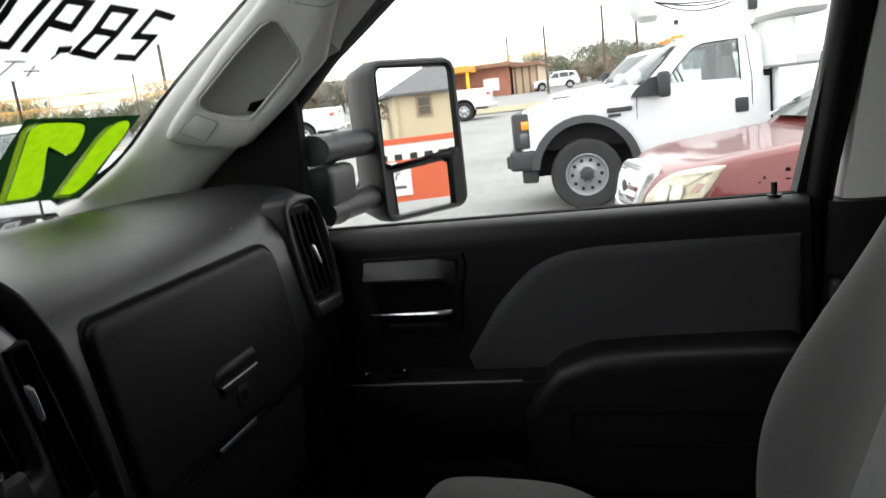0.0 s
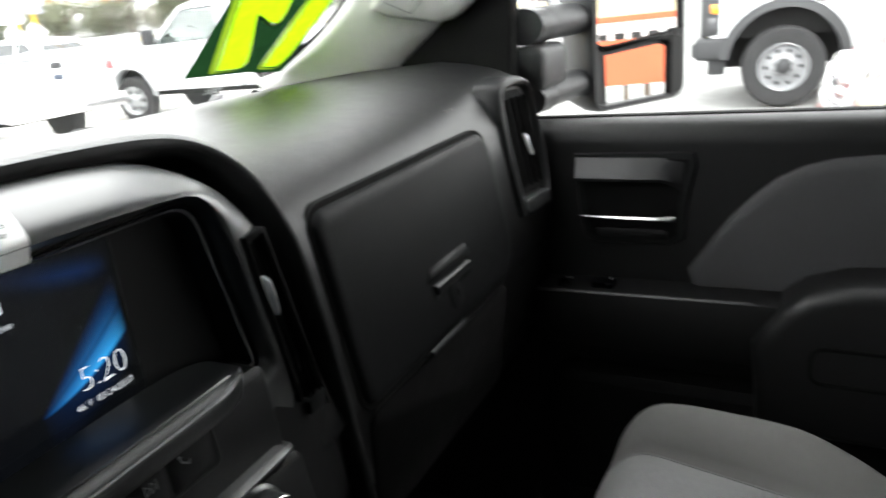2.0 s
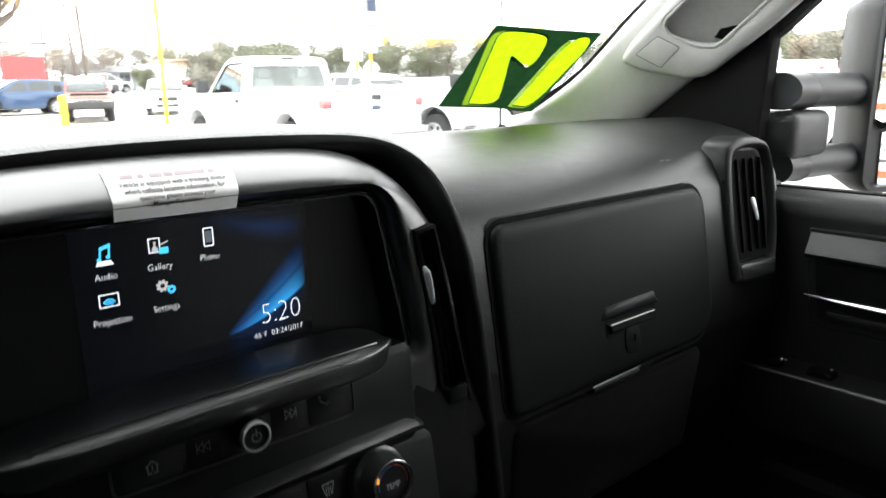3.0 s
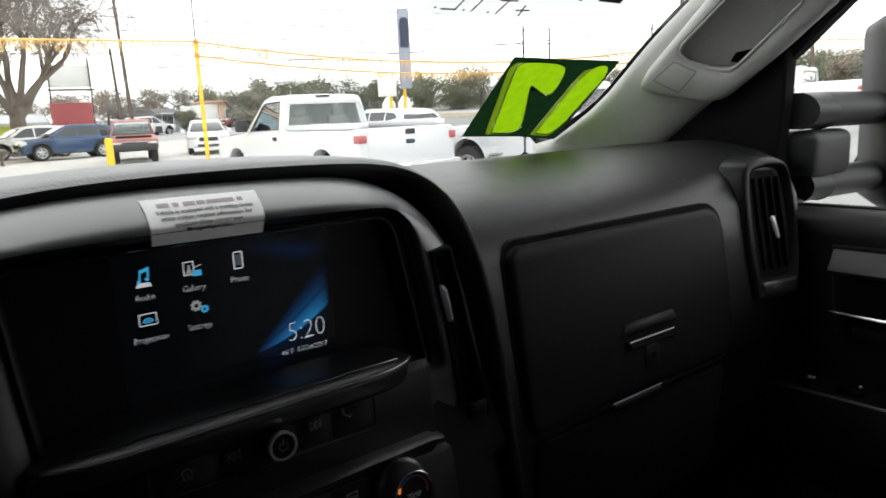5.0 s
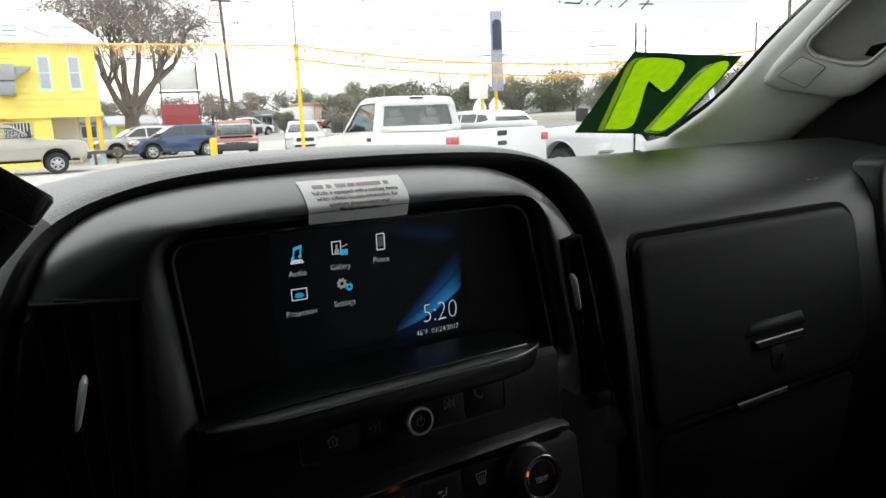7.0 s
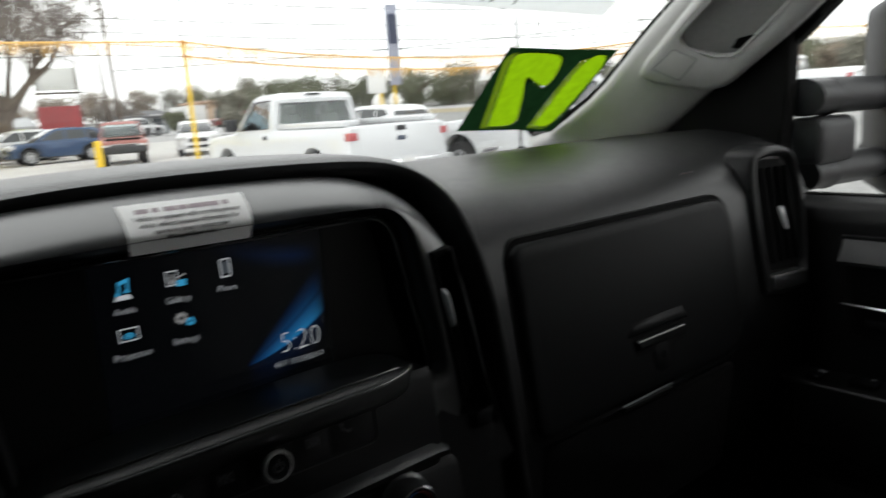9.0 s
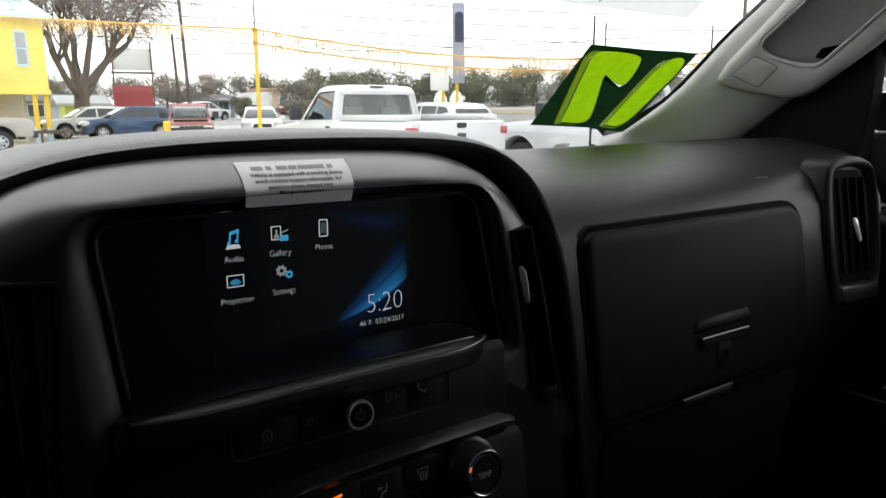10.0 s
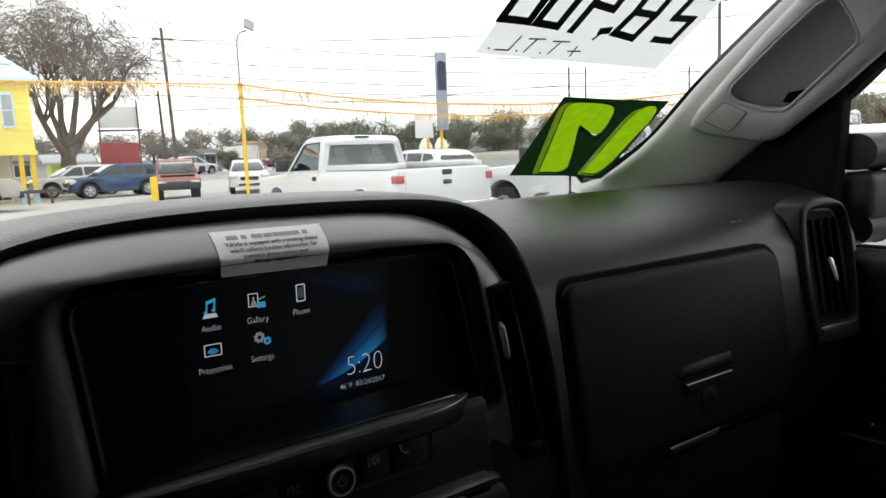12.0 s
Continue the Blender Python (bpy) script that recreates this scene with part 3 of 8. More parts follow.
def bolster_z(u, y):
    """u runs from the seam (0) to the outer edge (1)."""
    q = min(1, max(0, (-0.140 - y) / 0.115))
    tall = 0.043 * math.sqrt(1 - (1 - q) ** 2) * (1 - 0.95 * min(1, max(0, (-0.31 - y) / 0.18)) ** 1.8)
    top = 0.50
    if u < top:
        return tall * (1 - ((top - u) / top) ** 2.2)
    return tall - 0.125 * ((u - top) / (1 - top)) ** 2.4


def cushion_row(y):
    row = [(SX0 + (seam_x(y, -1) - SX0) * k / 12, y, base_z(y) + bolster_z(1 - k / 12, y)) for k in range(12)]
    a, c = seam_x(y, -1), seam_x(y, 1)
    row += [(a + (c - a) * k / 20, y, base_z(y)) for k in range(21)]
    return row + [(c + (SX1 - c) * k / 12, y, base_z(y) + bolster_z(k / 12, y)) for k in range(1, 13)]


ny = 34
rows = [cushion_row(-0.140 - 0.475 * (j / ny) ** 1.25) for j in range(ny + 1)]
under = [(x, y, 0.72) for x, y, _ in rows[-1]]
part("cushion", loft([[(x, -0.150, 0.66) for x, _, _ in rows[0]], [(x, -0.138, 0.78) for x, _, _ in rows[0]]] + rows + [under], False, False), SEATG, seat, "grey cloth cushion", angle=70)


def panel_rise(k, y):
    """the quilted panel swells between its seams."""
    e = min(k, 20 - k) / 20
    return 0.0015 + 0.006 * (1 - (1 - min(1, 5 * e)) ** 2) - 0.0062 * (1 - (1 - min(1, 5 * e)) ** 2) * math.exp(-((y + 0.325) / 0.011) ** 2)


ys = [-0.140 - 0.47 * j / 60 for j in range(61)]
part("centre_panel", loft([[(p[0], p[1], p[2] + panel_rise(k, y)) for k, p in enumerate(cushion_row(y)[12:33])] for y in ys], False, False), SEATM, seat, "lighter woven centre panel", angle=70)
bm = bmesh.new()
for side in (-1, 1):
    tube([(seam_x(y, side), y, base_z(y) + 0.0012) for y in ys], 0.0018, 6, bm)
tube([(seam_x(-0.325, -1) + (seam_x(-0.325, 1) - seam_x(-0.325, -1)) * k / 12, -0.325, base_z(-0.325) + 0.0015) for k in range(13)], 0.0012, 6, bm)
part("cushion_seams", bm, mat("grey_thread", (0.12, 0.12, 0.12), 0.9), seat)
# backrest: upright slices that lean back
rings = []
for k in range(49):
    s = k / 48
    z = 0.90 + 0.72 * s
    yc = -0.632 - 0.216 * s
    half = 0.258 - 0.02 * s - 0.10 * max(0, s - 0.82) ** 1.5 / 0.076
    xc = 0.445
    ring = []
    for i in range(57):
        a = -1 + 2 * i / 56
        bol = 0.078 * math.exp(-((abs(a) - 0.80) / 0.17) ** 2) * math.exp(-((s - 0.285) / 0.29) ** 2)
        rim = -0.085 * max(0, (abs(a) - 0.82) / 0.18) ** 2
        ring.append((xc + half * math.copysign(abs(a) ** 0.92, a), yc + bol + rim, z))
    ring += [(xc + half * 0.98, yc - 0.14, z), (xc - half * 0.98, yc - 0.14, z)]
    rings.append(ring)
part("backrest", loft(rings, True, True), SEATG, seat, "grey cloth backrest with side bolsters", angle=70)
rings = []
for k in range(33):
    s = 0.02 + 0.80 * k / 32
    z = 0.90 + 0.72 * s
    yc = -0.632 - 0.216 * s
    half = 0.258 - 0.02 * s
    rings.append([(0.445 + half * a, yc + 0.078 * math.exp(-((abs(a) - 0.80) / 0.17) ** 2) * math.exp(-((s - 0.285) / 0.29) ** 2) + 0.006 - 0.011 * (abs(a) / 0.44) ** 6, z) for a in [-0.44 + 0.88 * i / 16 for i in range(17)]])
part("back_panel", loft(rings, False, False), SEATM, seat, "lighter woven back panel", angle=70)
part("seat_base", box(0.445, -0.40, 0.66, 0.46, 0.44, 0.14, 0.02), BLACK, seat, "black seat base")
part("belt_strap", loft([[(x, y, z - 0.016), (x + 0.004, y, z + 0.016), (x + 0.006, y, z + 0.016), (x + 0.002, y, z - 0.016)] for x, y, z in ((0.655, -0.505, 0.895), (0.655, -0.54, 0.912), (0.657, -0.575, 0.928), (0.66, -0.64, 0.950))], True, True), mat("grey_webbing", (0.06, 0.06, 0.06), 0.8), seat, "grey woven belt strap")
for x in (0.38, 0.51):
    part("headrest_post", tube([(x, -0.885, 1.60), (x, -0.90, 1.69)], 0.006, 8), CHROME, seat)
part("headrest", box(0.445, -0.905, 1.745, 0.25, 0.10, 0.17, 0.04, 4), SEATG, seat, "grey cloth headrest")

# ---- the dashboard ----
dash = thing("dashboard", (0.3, 0.3, 0.62), "charcoal plastic dashboard with centre hood and glove box", "dashboard")


def face_y(z):
    """The passenger face of the dashboard leans towards the seat below."""
    return 0.042 + 0.17 * (z - 1.352)


def pad_profile(x):
    k = min(1, max(0, (x - 0.60) / 0.30))
    e = 0.015 * k
    return [(0.62, 1.372), (0.58, 1.388), (0.53, 1.400), (0.45, 1.408), (0.36, 1.4115 + 0.3 * e), (0.27, 1.412 + 0.6 * e), (0.20, 1.4095 + e), (0.145, 1.403 + e), (0.105, 1.394 + e), (0.078, 1.383 + e), (0.060, 1.370 + e), (0.050, 1.358 + 0.5 * e),
            (face_y(1.345), 1.345), (face_y(1.30), 1.30), (face_y(1.22), 1.22), (face_y(1.165), 1.165), (face_y(1.15) + 0.012, 1.150), (face_y(1.06) + 0.035, 1.06), (face_y(0.95) + 0.10, 0.95), (0.25, 0.85), (0.45, 0.80)]


xs = [-0.86, -0.5, -0.3, -0.1, 0.1, 0.2, 0.25, 0.29, 0.33, 0.4, 0.5, 0.6, 0.66, 0.70, 0.73, 0.76, 0.80, 0.84, 0.88, 0.905]
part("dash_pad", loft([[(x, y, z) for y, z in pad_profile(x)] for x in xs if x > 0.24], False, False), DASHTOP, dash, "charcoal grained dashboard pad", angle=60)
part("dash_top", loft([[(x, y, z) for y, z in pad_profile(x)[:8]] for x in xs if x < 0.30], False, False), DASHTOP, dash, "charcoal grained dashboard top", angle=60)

# the hood: an arch over the centre stack that runs out into the pad
ARCH = [(-0.262, 1.05), (-0.256, 1.18), (-0.246, 1.28), (-0.236, 1.335), (-0.224, 1.376), (-0.212, 1.402), (-0.196, 1.4225), (-0.170, 1.4385), (-0.13, 1.4495), (-0.085, 1.4545), (-0.03, 1.4565), (0.037, 1.4565), (0.10, 1.4545), (0.14, 1.4515), (0.170, 1.445), (0.196, 1.432), (0.217, 1.414), (0.234, 1.3905), (0.246, 1.366), (0.256, 1.335), (0.266, 1.292), (0.275, 1.24), (0.285, 1.17), (0.298, 1.08), (0.306, 1.0)]


def smooth(pts, times=2):
    for _ in range(times):
        out = [pts[0]]
        for a, b in zip(pts, pts[1:]):
            out += [(0.75 * a[0] + 0.25 * b[0], 0.75 * a[1] + 0.25 * b[1]), (0.25 * a[0] + 0.75 * b[0], 0.25 * a[1] + 0.75 * b[1])]
        pts = out + [pts[-1]]
    return pts


arch = smooth(ARCH)
norms = []
for i in range(len(arch)):
    a, b = arch[max(0, i - 1)], arch[min(len(arch) - 1, i + 1)]
    n = Vector((-(b[1] - a[1]), b[0] - a[0])).normalized()
    norms.append(n)
HOOD = [(0.034, -0.0165, 0.0), (0.012, -0.0162, 0.0), (0.001, -0.0150, 0.0), (-0.006, -0.0105, 0.0), (-0.0075, -0.006, 0.0), (-0.0055, -0.0022, 0.0), (0.000, 0.0015, -0.0010), (0.010, 0.0060, -0.0042), (0.025, 0.0115, -0.0088), (0.060, 0.022, -0.0190), (0.11, 0.040, -0.0375), (0.19, 0.075, -0.077), (0.29, 0.12, -0.13), (0.40, 0.18, -0.215), (0.52, 0.26, -0.33)]
rings = []
for y, off, lift in HOOD:
    ring = []
    for (x, z), n in zip(arch, norms):
        up = max(0.0, n.y)
        back = (0.012 + 0.052 * up * up) * max(0.0, 1 - max(0.0, y) / 0.2)
        k = 1 + back / 0.466
        ring.append((-0.18 + (x + n.x * off + 0.18) * k, y + back, 1.477 + (z + n.y * off + lift * up - 1.477) * k))
    rings.append(ring)
# Lip and left flank are black: their shade is put into the colour.
part("hood_lip", loft(rings[:6], False, False), BLACK, dash, "inner lip of the hood, blackened for its shade", angle=60)
cut = next(i for i, (x, z) in enumerate(arch) if x > 0.208)
lcut = next(i for i, (x, z) in enumerate(arch) if x > -0.19)
part("hood_side_lip", loft([r[:lcut + 1] for r in rings[5:10]], False, False), BLACK, dash, "side of the hood's lip, blackened for its shade", angle=60)
part("hood_side", loft([r[:lcut + 1] for r in rings[9:]], False, False), BLACK, dash, angle=60)
part("hood_side_lip", loft([r[cut:] for r in rings[5:9]], False, False), BLACK, dash, "side of the hood's lip, blackened for its shade", angle=60)
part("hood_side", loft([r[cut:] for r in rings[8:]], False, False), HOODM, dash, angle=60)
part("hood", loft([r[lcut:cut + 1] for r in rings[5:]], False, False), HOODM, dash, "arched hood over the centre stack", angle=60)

# the centre stack's face: a satin frame round the screen
stack = thing("centre_stack", (0.033, 0.05, 0.70), "dark satin centre stack with a touch screen, vents and controls", "centre console")
inner = [(x, z) for x, z in zip([p[0] - n.x * 0.0125 for p, n in zip(arch, norms)], [p[1] - n.y * 0.0125 for p, n in zip(arch, norms)])]
inner = [p for p in inner if p[1] > 1.08]
inner = inner + [(inner[-1][0] + (inner[0][0] - inner[-1][0]) * k / 10, 1.08) for k in range(1, 10)]


def resample(poly, n, centre):
    """Points of a closed outline at n even angles round a centre."""
    out = []
    for k in range(n):
        a = 2 * math.pi * k / n
        d = Vector((math.cos(a), math.sin(a)))
        best = 0
        for p, q in zip(poly, poly[1:] + poly[:1]):
            p, e = Vector(p) - Vector(centre), Vector(q) - Vector(p)
            den = d.x * e.y - d.y * e.x
            if abs(den) > 1e-9:
                t, s = (p.x * e.y - p.y * e.x) / den, (p.x * d.y - p.y * d.x) / den
                if t > 0 and -1e-6 <= s <= 1 + 1e-6:
                    best = max(best, t)
        out.append((centre[0] + best * d.x, centre[1] + best * d.y))
    return out


SC = (0.033, 1.345)
opening = rounded(-0.1275, 1.262, 0.186, 1.4105, (0.012, 0.012, 0.022, 0.022), 7, skew=-0.0)
opening = [(x + (0.22 * (1.4085 - z) - 0.010 if x > 0.03 else 0.10 * (1.4085 - z)), z) for x, z in opening]
N = 128
ro, ri = resample(inner, N, SC), resample(opening, N, SC)


def between(t):
    return [(a[0] + (b[0] - a[0]) * t, a[1] + (b[1] - a[1]) * t) for a, b in zip(ro, ri)]


# the frame's face: nearly flat beside the screen, a slope that leans far back above it
ROLL = [(-0.03, 0.022, 0.056), (0.0, 0.0175, 0.049), (0.05, 0.0140, 0.0425), (0.14, 0.0112, 0.0335), (0.28, 0.0095, 0.0230), (0.45, 0.0085, 0.0132), (0.62, 0.0080, 0.0062), (0.76, 0.0078, 0.0016), (0.84, 0.0080, 0.0002), (0.92, 0.0105, 0.0)]


def roll_y(t, up=1.0):
    """How far forward the frame's face lies at t, from its outer edge to the screen."""
    for (a, ya, ea), (b, yb, eb) in zip(ROLL, ROLL[1:]):
        if t <= b:
            f = max(0, t - a) / (b - a)
            return ya + (yb - ya) * f + up * (ea + (eb - ea) * f)
    return ROLL[-3][1]


ups = []
for k in range(N):
    a, b = ro[k - 1], ro[(k + 1) % N]
    n = Vector((b[1] - a[1], a[0] - b[0])).normalized()
    ups.append(max(0.0, n.y) ** 2)
bm = loft([[(x, y + e * w, z) for (x, z), w in zip(between(t), ups)] for t, y, e in ROLL] + [[(x, y, z) for x, z in q] for q, y in ((ri, 0.0165), (inset(ri, 0.002), 0.021), (inset(ri, 0.0035), 0.0195), (inset(ri, 0.0075), 0.0205))], True, False)
face = part("stack_face", bm, SATIN, stack, "satin charcoal frame round the screen, blackened below for shade", angle=50)
# Low on the frame the satin turns black: shade put into the colour.
face.data.materials.append(BLACK)
for f in face.data.polygons:
    if f.center.z < 1.228:
        f.material_index = 1
part("screen_well", loft([[(x, y, z) for x, z in q] for q, y in ((inset(ri, 0.0075), 0.0205), (inset(ri, 0.011), 0.044))], True, False), BLACK, stack, "black inner edge of the screen opening")
edge = inset(ri, 0.0045)
bm = bmesh.new()
tube([(x, 0.0185, z) for x, z in edge + edge[:1]], 0.0012, 6, bm, False)
part("screen_surround", bm, GLOSSB, stack, "gloss black bead round the screen")
touch = part("touch_screen", slab(inset(ri, 0.009), lambda u, v, h: Vector((u, 0.0435 - h, v)), ((0, 0), (0.003, 0))), mat("black_screen_panel", (0.012, 0.0125, 0.013), 0.30, var=0.05, spec=0.4), stack, "glossy black touch screen showing its home page")


def on_screen(u, v, h):
    return Vector((u, 0.0402 - h, v))


def glow(name, col, k):
    return mat(name, (0.005, 0.005, 0.005), 0.4, var=0, emit=col, strength=k)


WHITE = glow("screen_white", (0.85, 0.9, 0.95), 0.62)
CYAN = glow("screen_cyan", (0.05, 0.42, 0.75), 0.8)
GREY = glow("screen_grey", (0.5, 0.5, 0.5), 0.5)
for text, x, z in (("Audio", -0.028, 1.3655), ("Gallery", 0.0068, 1.3660), ("Phone", 0.042, 1.3668), ("Projection", -0.0272, 1.3347), ("Settings", 0.0083, 1.3365)):
    part("caption", letters(text, 0.0068, lambda u, v, h, x=x, z=z: on_screen(x + u * 0.86, z + v, 0.0002 + h), 0.0001, "CENTER", bold=-0.00016), WHITE, touch)
for ch, x in (("5", 0.0763), (":", 0.0866), ("2", 0.0905), ("0", 0.1010)):
    part("clock_digit", letters(ch, 0.0235, lambda u, v, h, x=x: on_screen(x + u * 0.90, 1.3095 + v, 0.0002 + h), 0.0001, "LEFT", bold=-0.0007), WHITE, touch)
part("date_line", letters("46\u00b0F  03/24/2017", 0.0064, lambda u, v, h: on_screen(0.1118 + u * 0.93, 1.2992 + v, 0.0002 + h), 0.0001, "RIGHT", bold=-0.00016), WHITE, touch)


ICON = 0.80


def strokes(name, lines, w, m, x, z):
    b = bmesh.new()
    for a, c in lines:
        quad_bar(a, c, w, lambda u, v, h: on_screen(x + u * ICON, z + v * ICON, 0.0002 + h), 0.0001, b)
    return part(name, b, m, touch)


def patch(name, poly, m, x, z, h=0.0003):
    return part(name, slab(poly, lambda u, v, k: on_screen(x + u * ICON, z + v * ICON, h + k), ((0, 0), (0.0001, 0))), m, touch)


# music notes over a silver tray
strokes("note_icon", [((-0.003, -0.001), (-0.002, 0.008)), ((0.004, 0.0005), (0.005, 0.010)), ((-0.002, 0.008), (0.005, 0.010)), ((-0.002, 0.0065), (0.005, 0.0085))], 0.0016, CYAN, -0.028, 1.3805)
patch("note_head", rounded(-0.0055, -0.003, -0.002, 0.000, 0.0014), CYAN, -0.028, 1.3805)
patch("note_head", rounded(0.0015, -0.0015, 0.005, 0.0015, 0.0014), CYAN, -0.028, 1.3805)
patch("tray_icon", [(-0.007, -0.003), (0.007, -0.003), (0.005, 0.001), (-0.005, 0.001)], WHITE, -0.028, 1.3775)
# a picture frame with a film clapper
b = [(-0.006, -0.005), (0.003, -0.005), (0.003, 0.007), (-0.006, 0.007)]
strokes("frame_icon", list(zip(b, b[1:] + b[:1])), 0.0009, WHITE, 0.0055, 1.3825)
patch("figure_icon", [(-0.004, -0.004), (0.0015, -0.004), (0.001, -0.001), (-0.0005, 0.0005), (0.0, 0.004), (-0.0025, 0.004), (-0.002, 0.0005), (-0.0035, -0.001)], GREY, 0.0055, 1.3825)
patch("clapper_icon", rounded(0.000, -0.007, 0.008, -0.0015, 0.0006), CYAN, 0.0070, 1.3825, 0.0005)
strokes("clapper_arm", [((0.002, 0.0005), (0.009, 0.003))], 0.0012, GREY, 0.0060, 1.3825)
# a phone
b = rounded(-0.0042, -0.008, 0.0042, 0.008, 0.0012, 3)
strokes("phone_icon", list(zip(b, b[1:] + b[:1])), 0.0011, WHITE, 0.042, 1.3835)
patch("phone_screen", rounded(-0.0028, -0.005, 0.0028, 0.0055, 0.0004), glow("screen_dim", (0.1, 0.12, 0.14), 0.5), 0.042, 1.3835)
# a screen with waves
b = rounded(-0.0075, -0.0045, 0.0075, 0.006, 0.0008, 3)
strokes("projection_icon", list(zip(b, b[1:] + b[:1])), 0.0009, WHITE, -0.028, 1.3508)
for r in (0.002, 0.0036, 0.0052):
    b = [(r * math.cos(radians(a)), -0.0045 + r * 1.1 * math.sin(radians(a))) for a in range(30, 151, 20)]
    strokes("wave", list(zip(b, b[1:])), 0.0009, CYAN, -0.028, 1.3513)


def gear(name, r, m, x, z):
    poly = []
    for k in range(32):
        a = 2 * math.pi * k / 32
        q = r * (1.0 if (k // 2) % 2 else 0.76)
        poly.append((q * math.cos(a), q * math.sin(a)))
    patch(name, poly, m, x, z)
    patch(name + "_hole", [(0.35 * r * math.cos(a), 0.35 * r * math.sin(a)) for a in [2 * math.pi * k / 12 for k in range(12)]], GAP, x, z, 0.0005)


gear("gear_icon", 0.0056, GREY, 0.0068, 1.3545)
gear("small_gear_icon", 0.0040, CYAN, 0.0128, 1.3510)
# the blue swoosh of the wallpaper: a soft-edged sheet of light
sw = bpy.data.materials.new("screen_wallpaper")
sw.use_nodes = True
n, l = sw.node_tree.nodes, sw.node_tree.links
pr = n["Principled BSDF"]
pr.inputs["Base Color"].default_value = (0.004, 0.004, 0.005, 1)
pr.inputs["Roughness"].default_value = 0.15
uvn = n.new("ShaderNodeUVMap")
sep = n.new("ShaderNodeSeparateXYZ")
l.new(uvn.outputs["UV"], sep.inputs[0])


def m2(op, a, b=None, clamp=False):
    q = n.new("ShaderNodeMath")
    q.operation, q.use_clamp = op, clamp
    for i, v in enumerate((a, b)):
        if v is not None:
            if isinstance(v, (int, float)):
                q.inputs[i].default_value = v
            else:
                l.new(v, q.inputs[i])
    return q.outputs[0]


ux, uy = m2("MAXIMUM", sep.outputs["X"], 0.0), sep.outputs["Y"]
# one bright petal that opens to the upper corner, a dim one under it and a faint arc on top
along = m2("MAXIMUM", m2("MULTIPLY", m2("SUBTRACT", ux, 0.20), 1.25), 0.0)
low_edge = m2("ADD", 0.19, m2("ADD", m2("MULTIPLY", along, 0.08), m2("MULTIPLY", m2("POWER", along, 2.0), 0.19)))
high_edge = m2("ADD", 0.21, m2("MULTIPLY", along, 0.62))
width = m2("MAXIMUM", m2("SUBTRACT", high_edge, low_edge), 0.02)
d1 = m2("DIVIDE", m2("SUBTRACT", uy, low_edge), width)
inside = m2("MULTIPLY", m2("SUBTRACT", 1.0, d1, True), m2("MULTIPLY", m2("ADD", m2("MULTIPLY", d1, 14.0), 0.6), 1.0, True))
crease = m2("SUBTRACT", 1.0, m2("MULTIPLY", m2("POWER", m2("SUBTRACT", 1.0, m2("ABSOLUTE", m2("MULTIPLY", m2("SUBTRACT", d1, 0.42), 9.0)), True), 2.0), 0.45))
below = m2("MULTIPLY", m2("POWER", m2("SUBTRACT", 1.0, m2("MULTIPLY", m2("MAXIMUM", m2("SUBTRACT", low_edge, uy), 0.0), 4.5), True), 1.6), m2("LESS_THAN", d1, 0.0))
fade = m2("MULTIPLY", m2("POWER", m2("MINIMUM", along, 1.0), 0.75), m2("POWER", m2("SUBTRACT", 1.0, m2("MULTIPLY", uy, 0.98), True), 0.9))
power = m2("MULTIPLY", m2("MULTIPLY", m2("POWER", m2("MAXIMUM", inside, 0.0), 1.2), crease), m2("MULTIPLY", fade, 1.35))
dim = m2("MULTIPLY", m2("MULTIPLY", below, 0.12), fade)
crest2 = m2("ADD", m2("MULTIPLY", m2("POWER", m2("SUBTRACT", 1.0, ux, True), 2.0), 0.16), 0.84)
d2 = m2("ABSOLUTE", m2("SUBTRACT", uy, crest2))
band2 = m2("MULTIPLY", m2("POWER", m2("SUBTRACT", 1.0, m2("MULTIPLY", d2, 9.0), True), 2.0), m2("MULTIPLY", m2("POWER", ux, 1.5), m2("SUBTRACT", 1.0, m2("POWER", ux, 6.0), True)))
edge_fade = m2("SUBTRACT", 1.0, m2("POWER", m2("MINIMUM", m2("MULTIPLY", ux, 1.04), 1.0), 6.0), True)
total = m2("ADD", m2("ADD", power, dim), m2("ADD", m2("MULTIPLY", band2, 0.14), 0.0012))
ramp = n.new("ShaderNodeMixRGB")
ramp.inputs["Color1"].default_value, ramp.inputs["Color2"].default_value = (0.004, 0.07, 0.30, 1), (0.03, 0.33, 0.68, 1)
l.new(power, ramp.inputs["Fac"])
l.new(ramp.outputs["Color"], pr.inputs["Emission Color"])
l.new(m2("MULTIPLY", m2("MULTIPLY", total, edge_fade), 1.35), pr.inputs["Emission Strength"])
# the panel's backlight leaks evenly through its black parts
leak, both = n.new("ShaderNodeEmission"), n.new("ShaderNodeAddShader")
leak.inputs["Color"].default_value, leak.inputs["Strength"].default_value = (0.80, 0.93, 1.0, 1), 0.0014
l.new(pr.outputs[0], both.inputs[0])
l.new(leak.outputs[0], both.inputs[1])
l.new(both.outputs[0], n["Material Output"].inputs["Surface"])
bm = bmesh.new()
vs = [bm.verts.new(on_screen(u, v, 0.00012)) for u, v in ((-0.048, 1.285), (0.120, 1.285), (0.120, 1.400), (-0.048, 1.400))]
f = bm.faces.new(vs)
uvl = bm.loops.layers.uv.new("UVMap")
for loop, (u, v) in zip(f.loops, ((0, 0), (1, 0), (1, 1), (0, 1))):
    # the swoosh fills the right-hand part of the picture
    loop[uvl].uv = ((u * 0.168 - 0.080) / 0.088, v)
part("wallpaper", bm, sw, touch, "blue swoosh on the lit display")
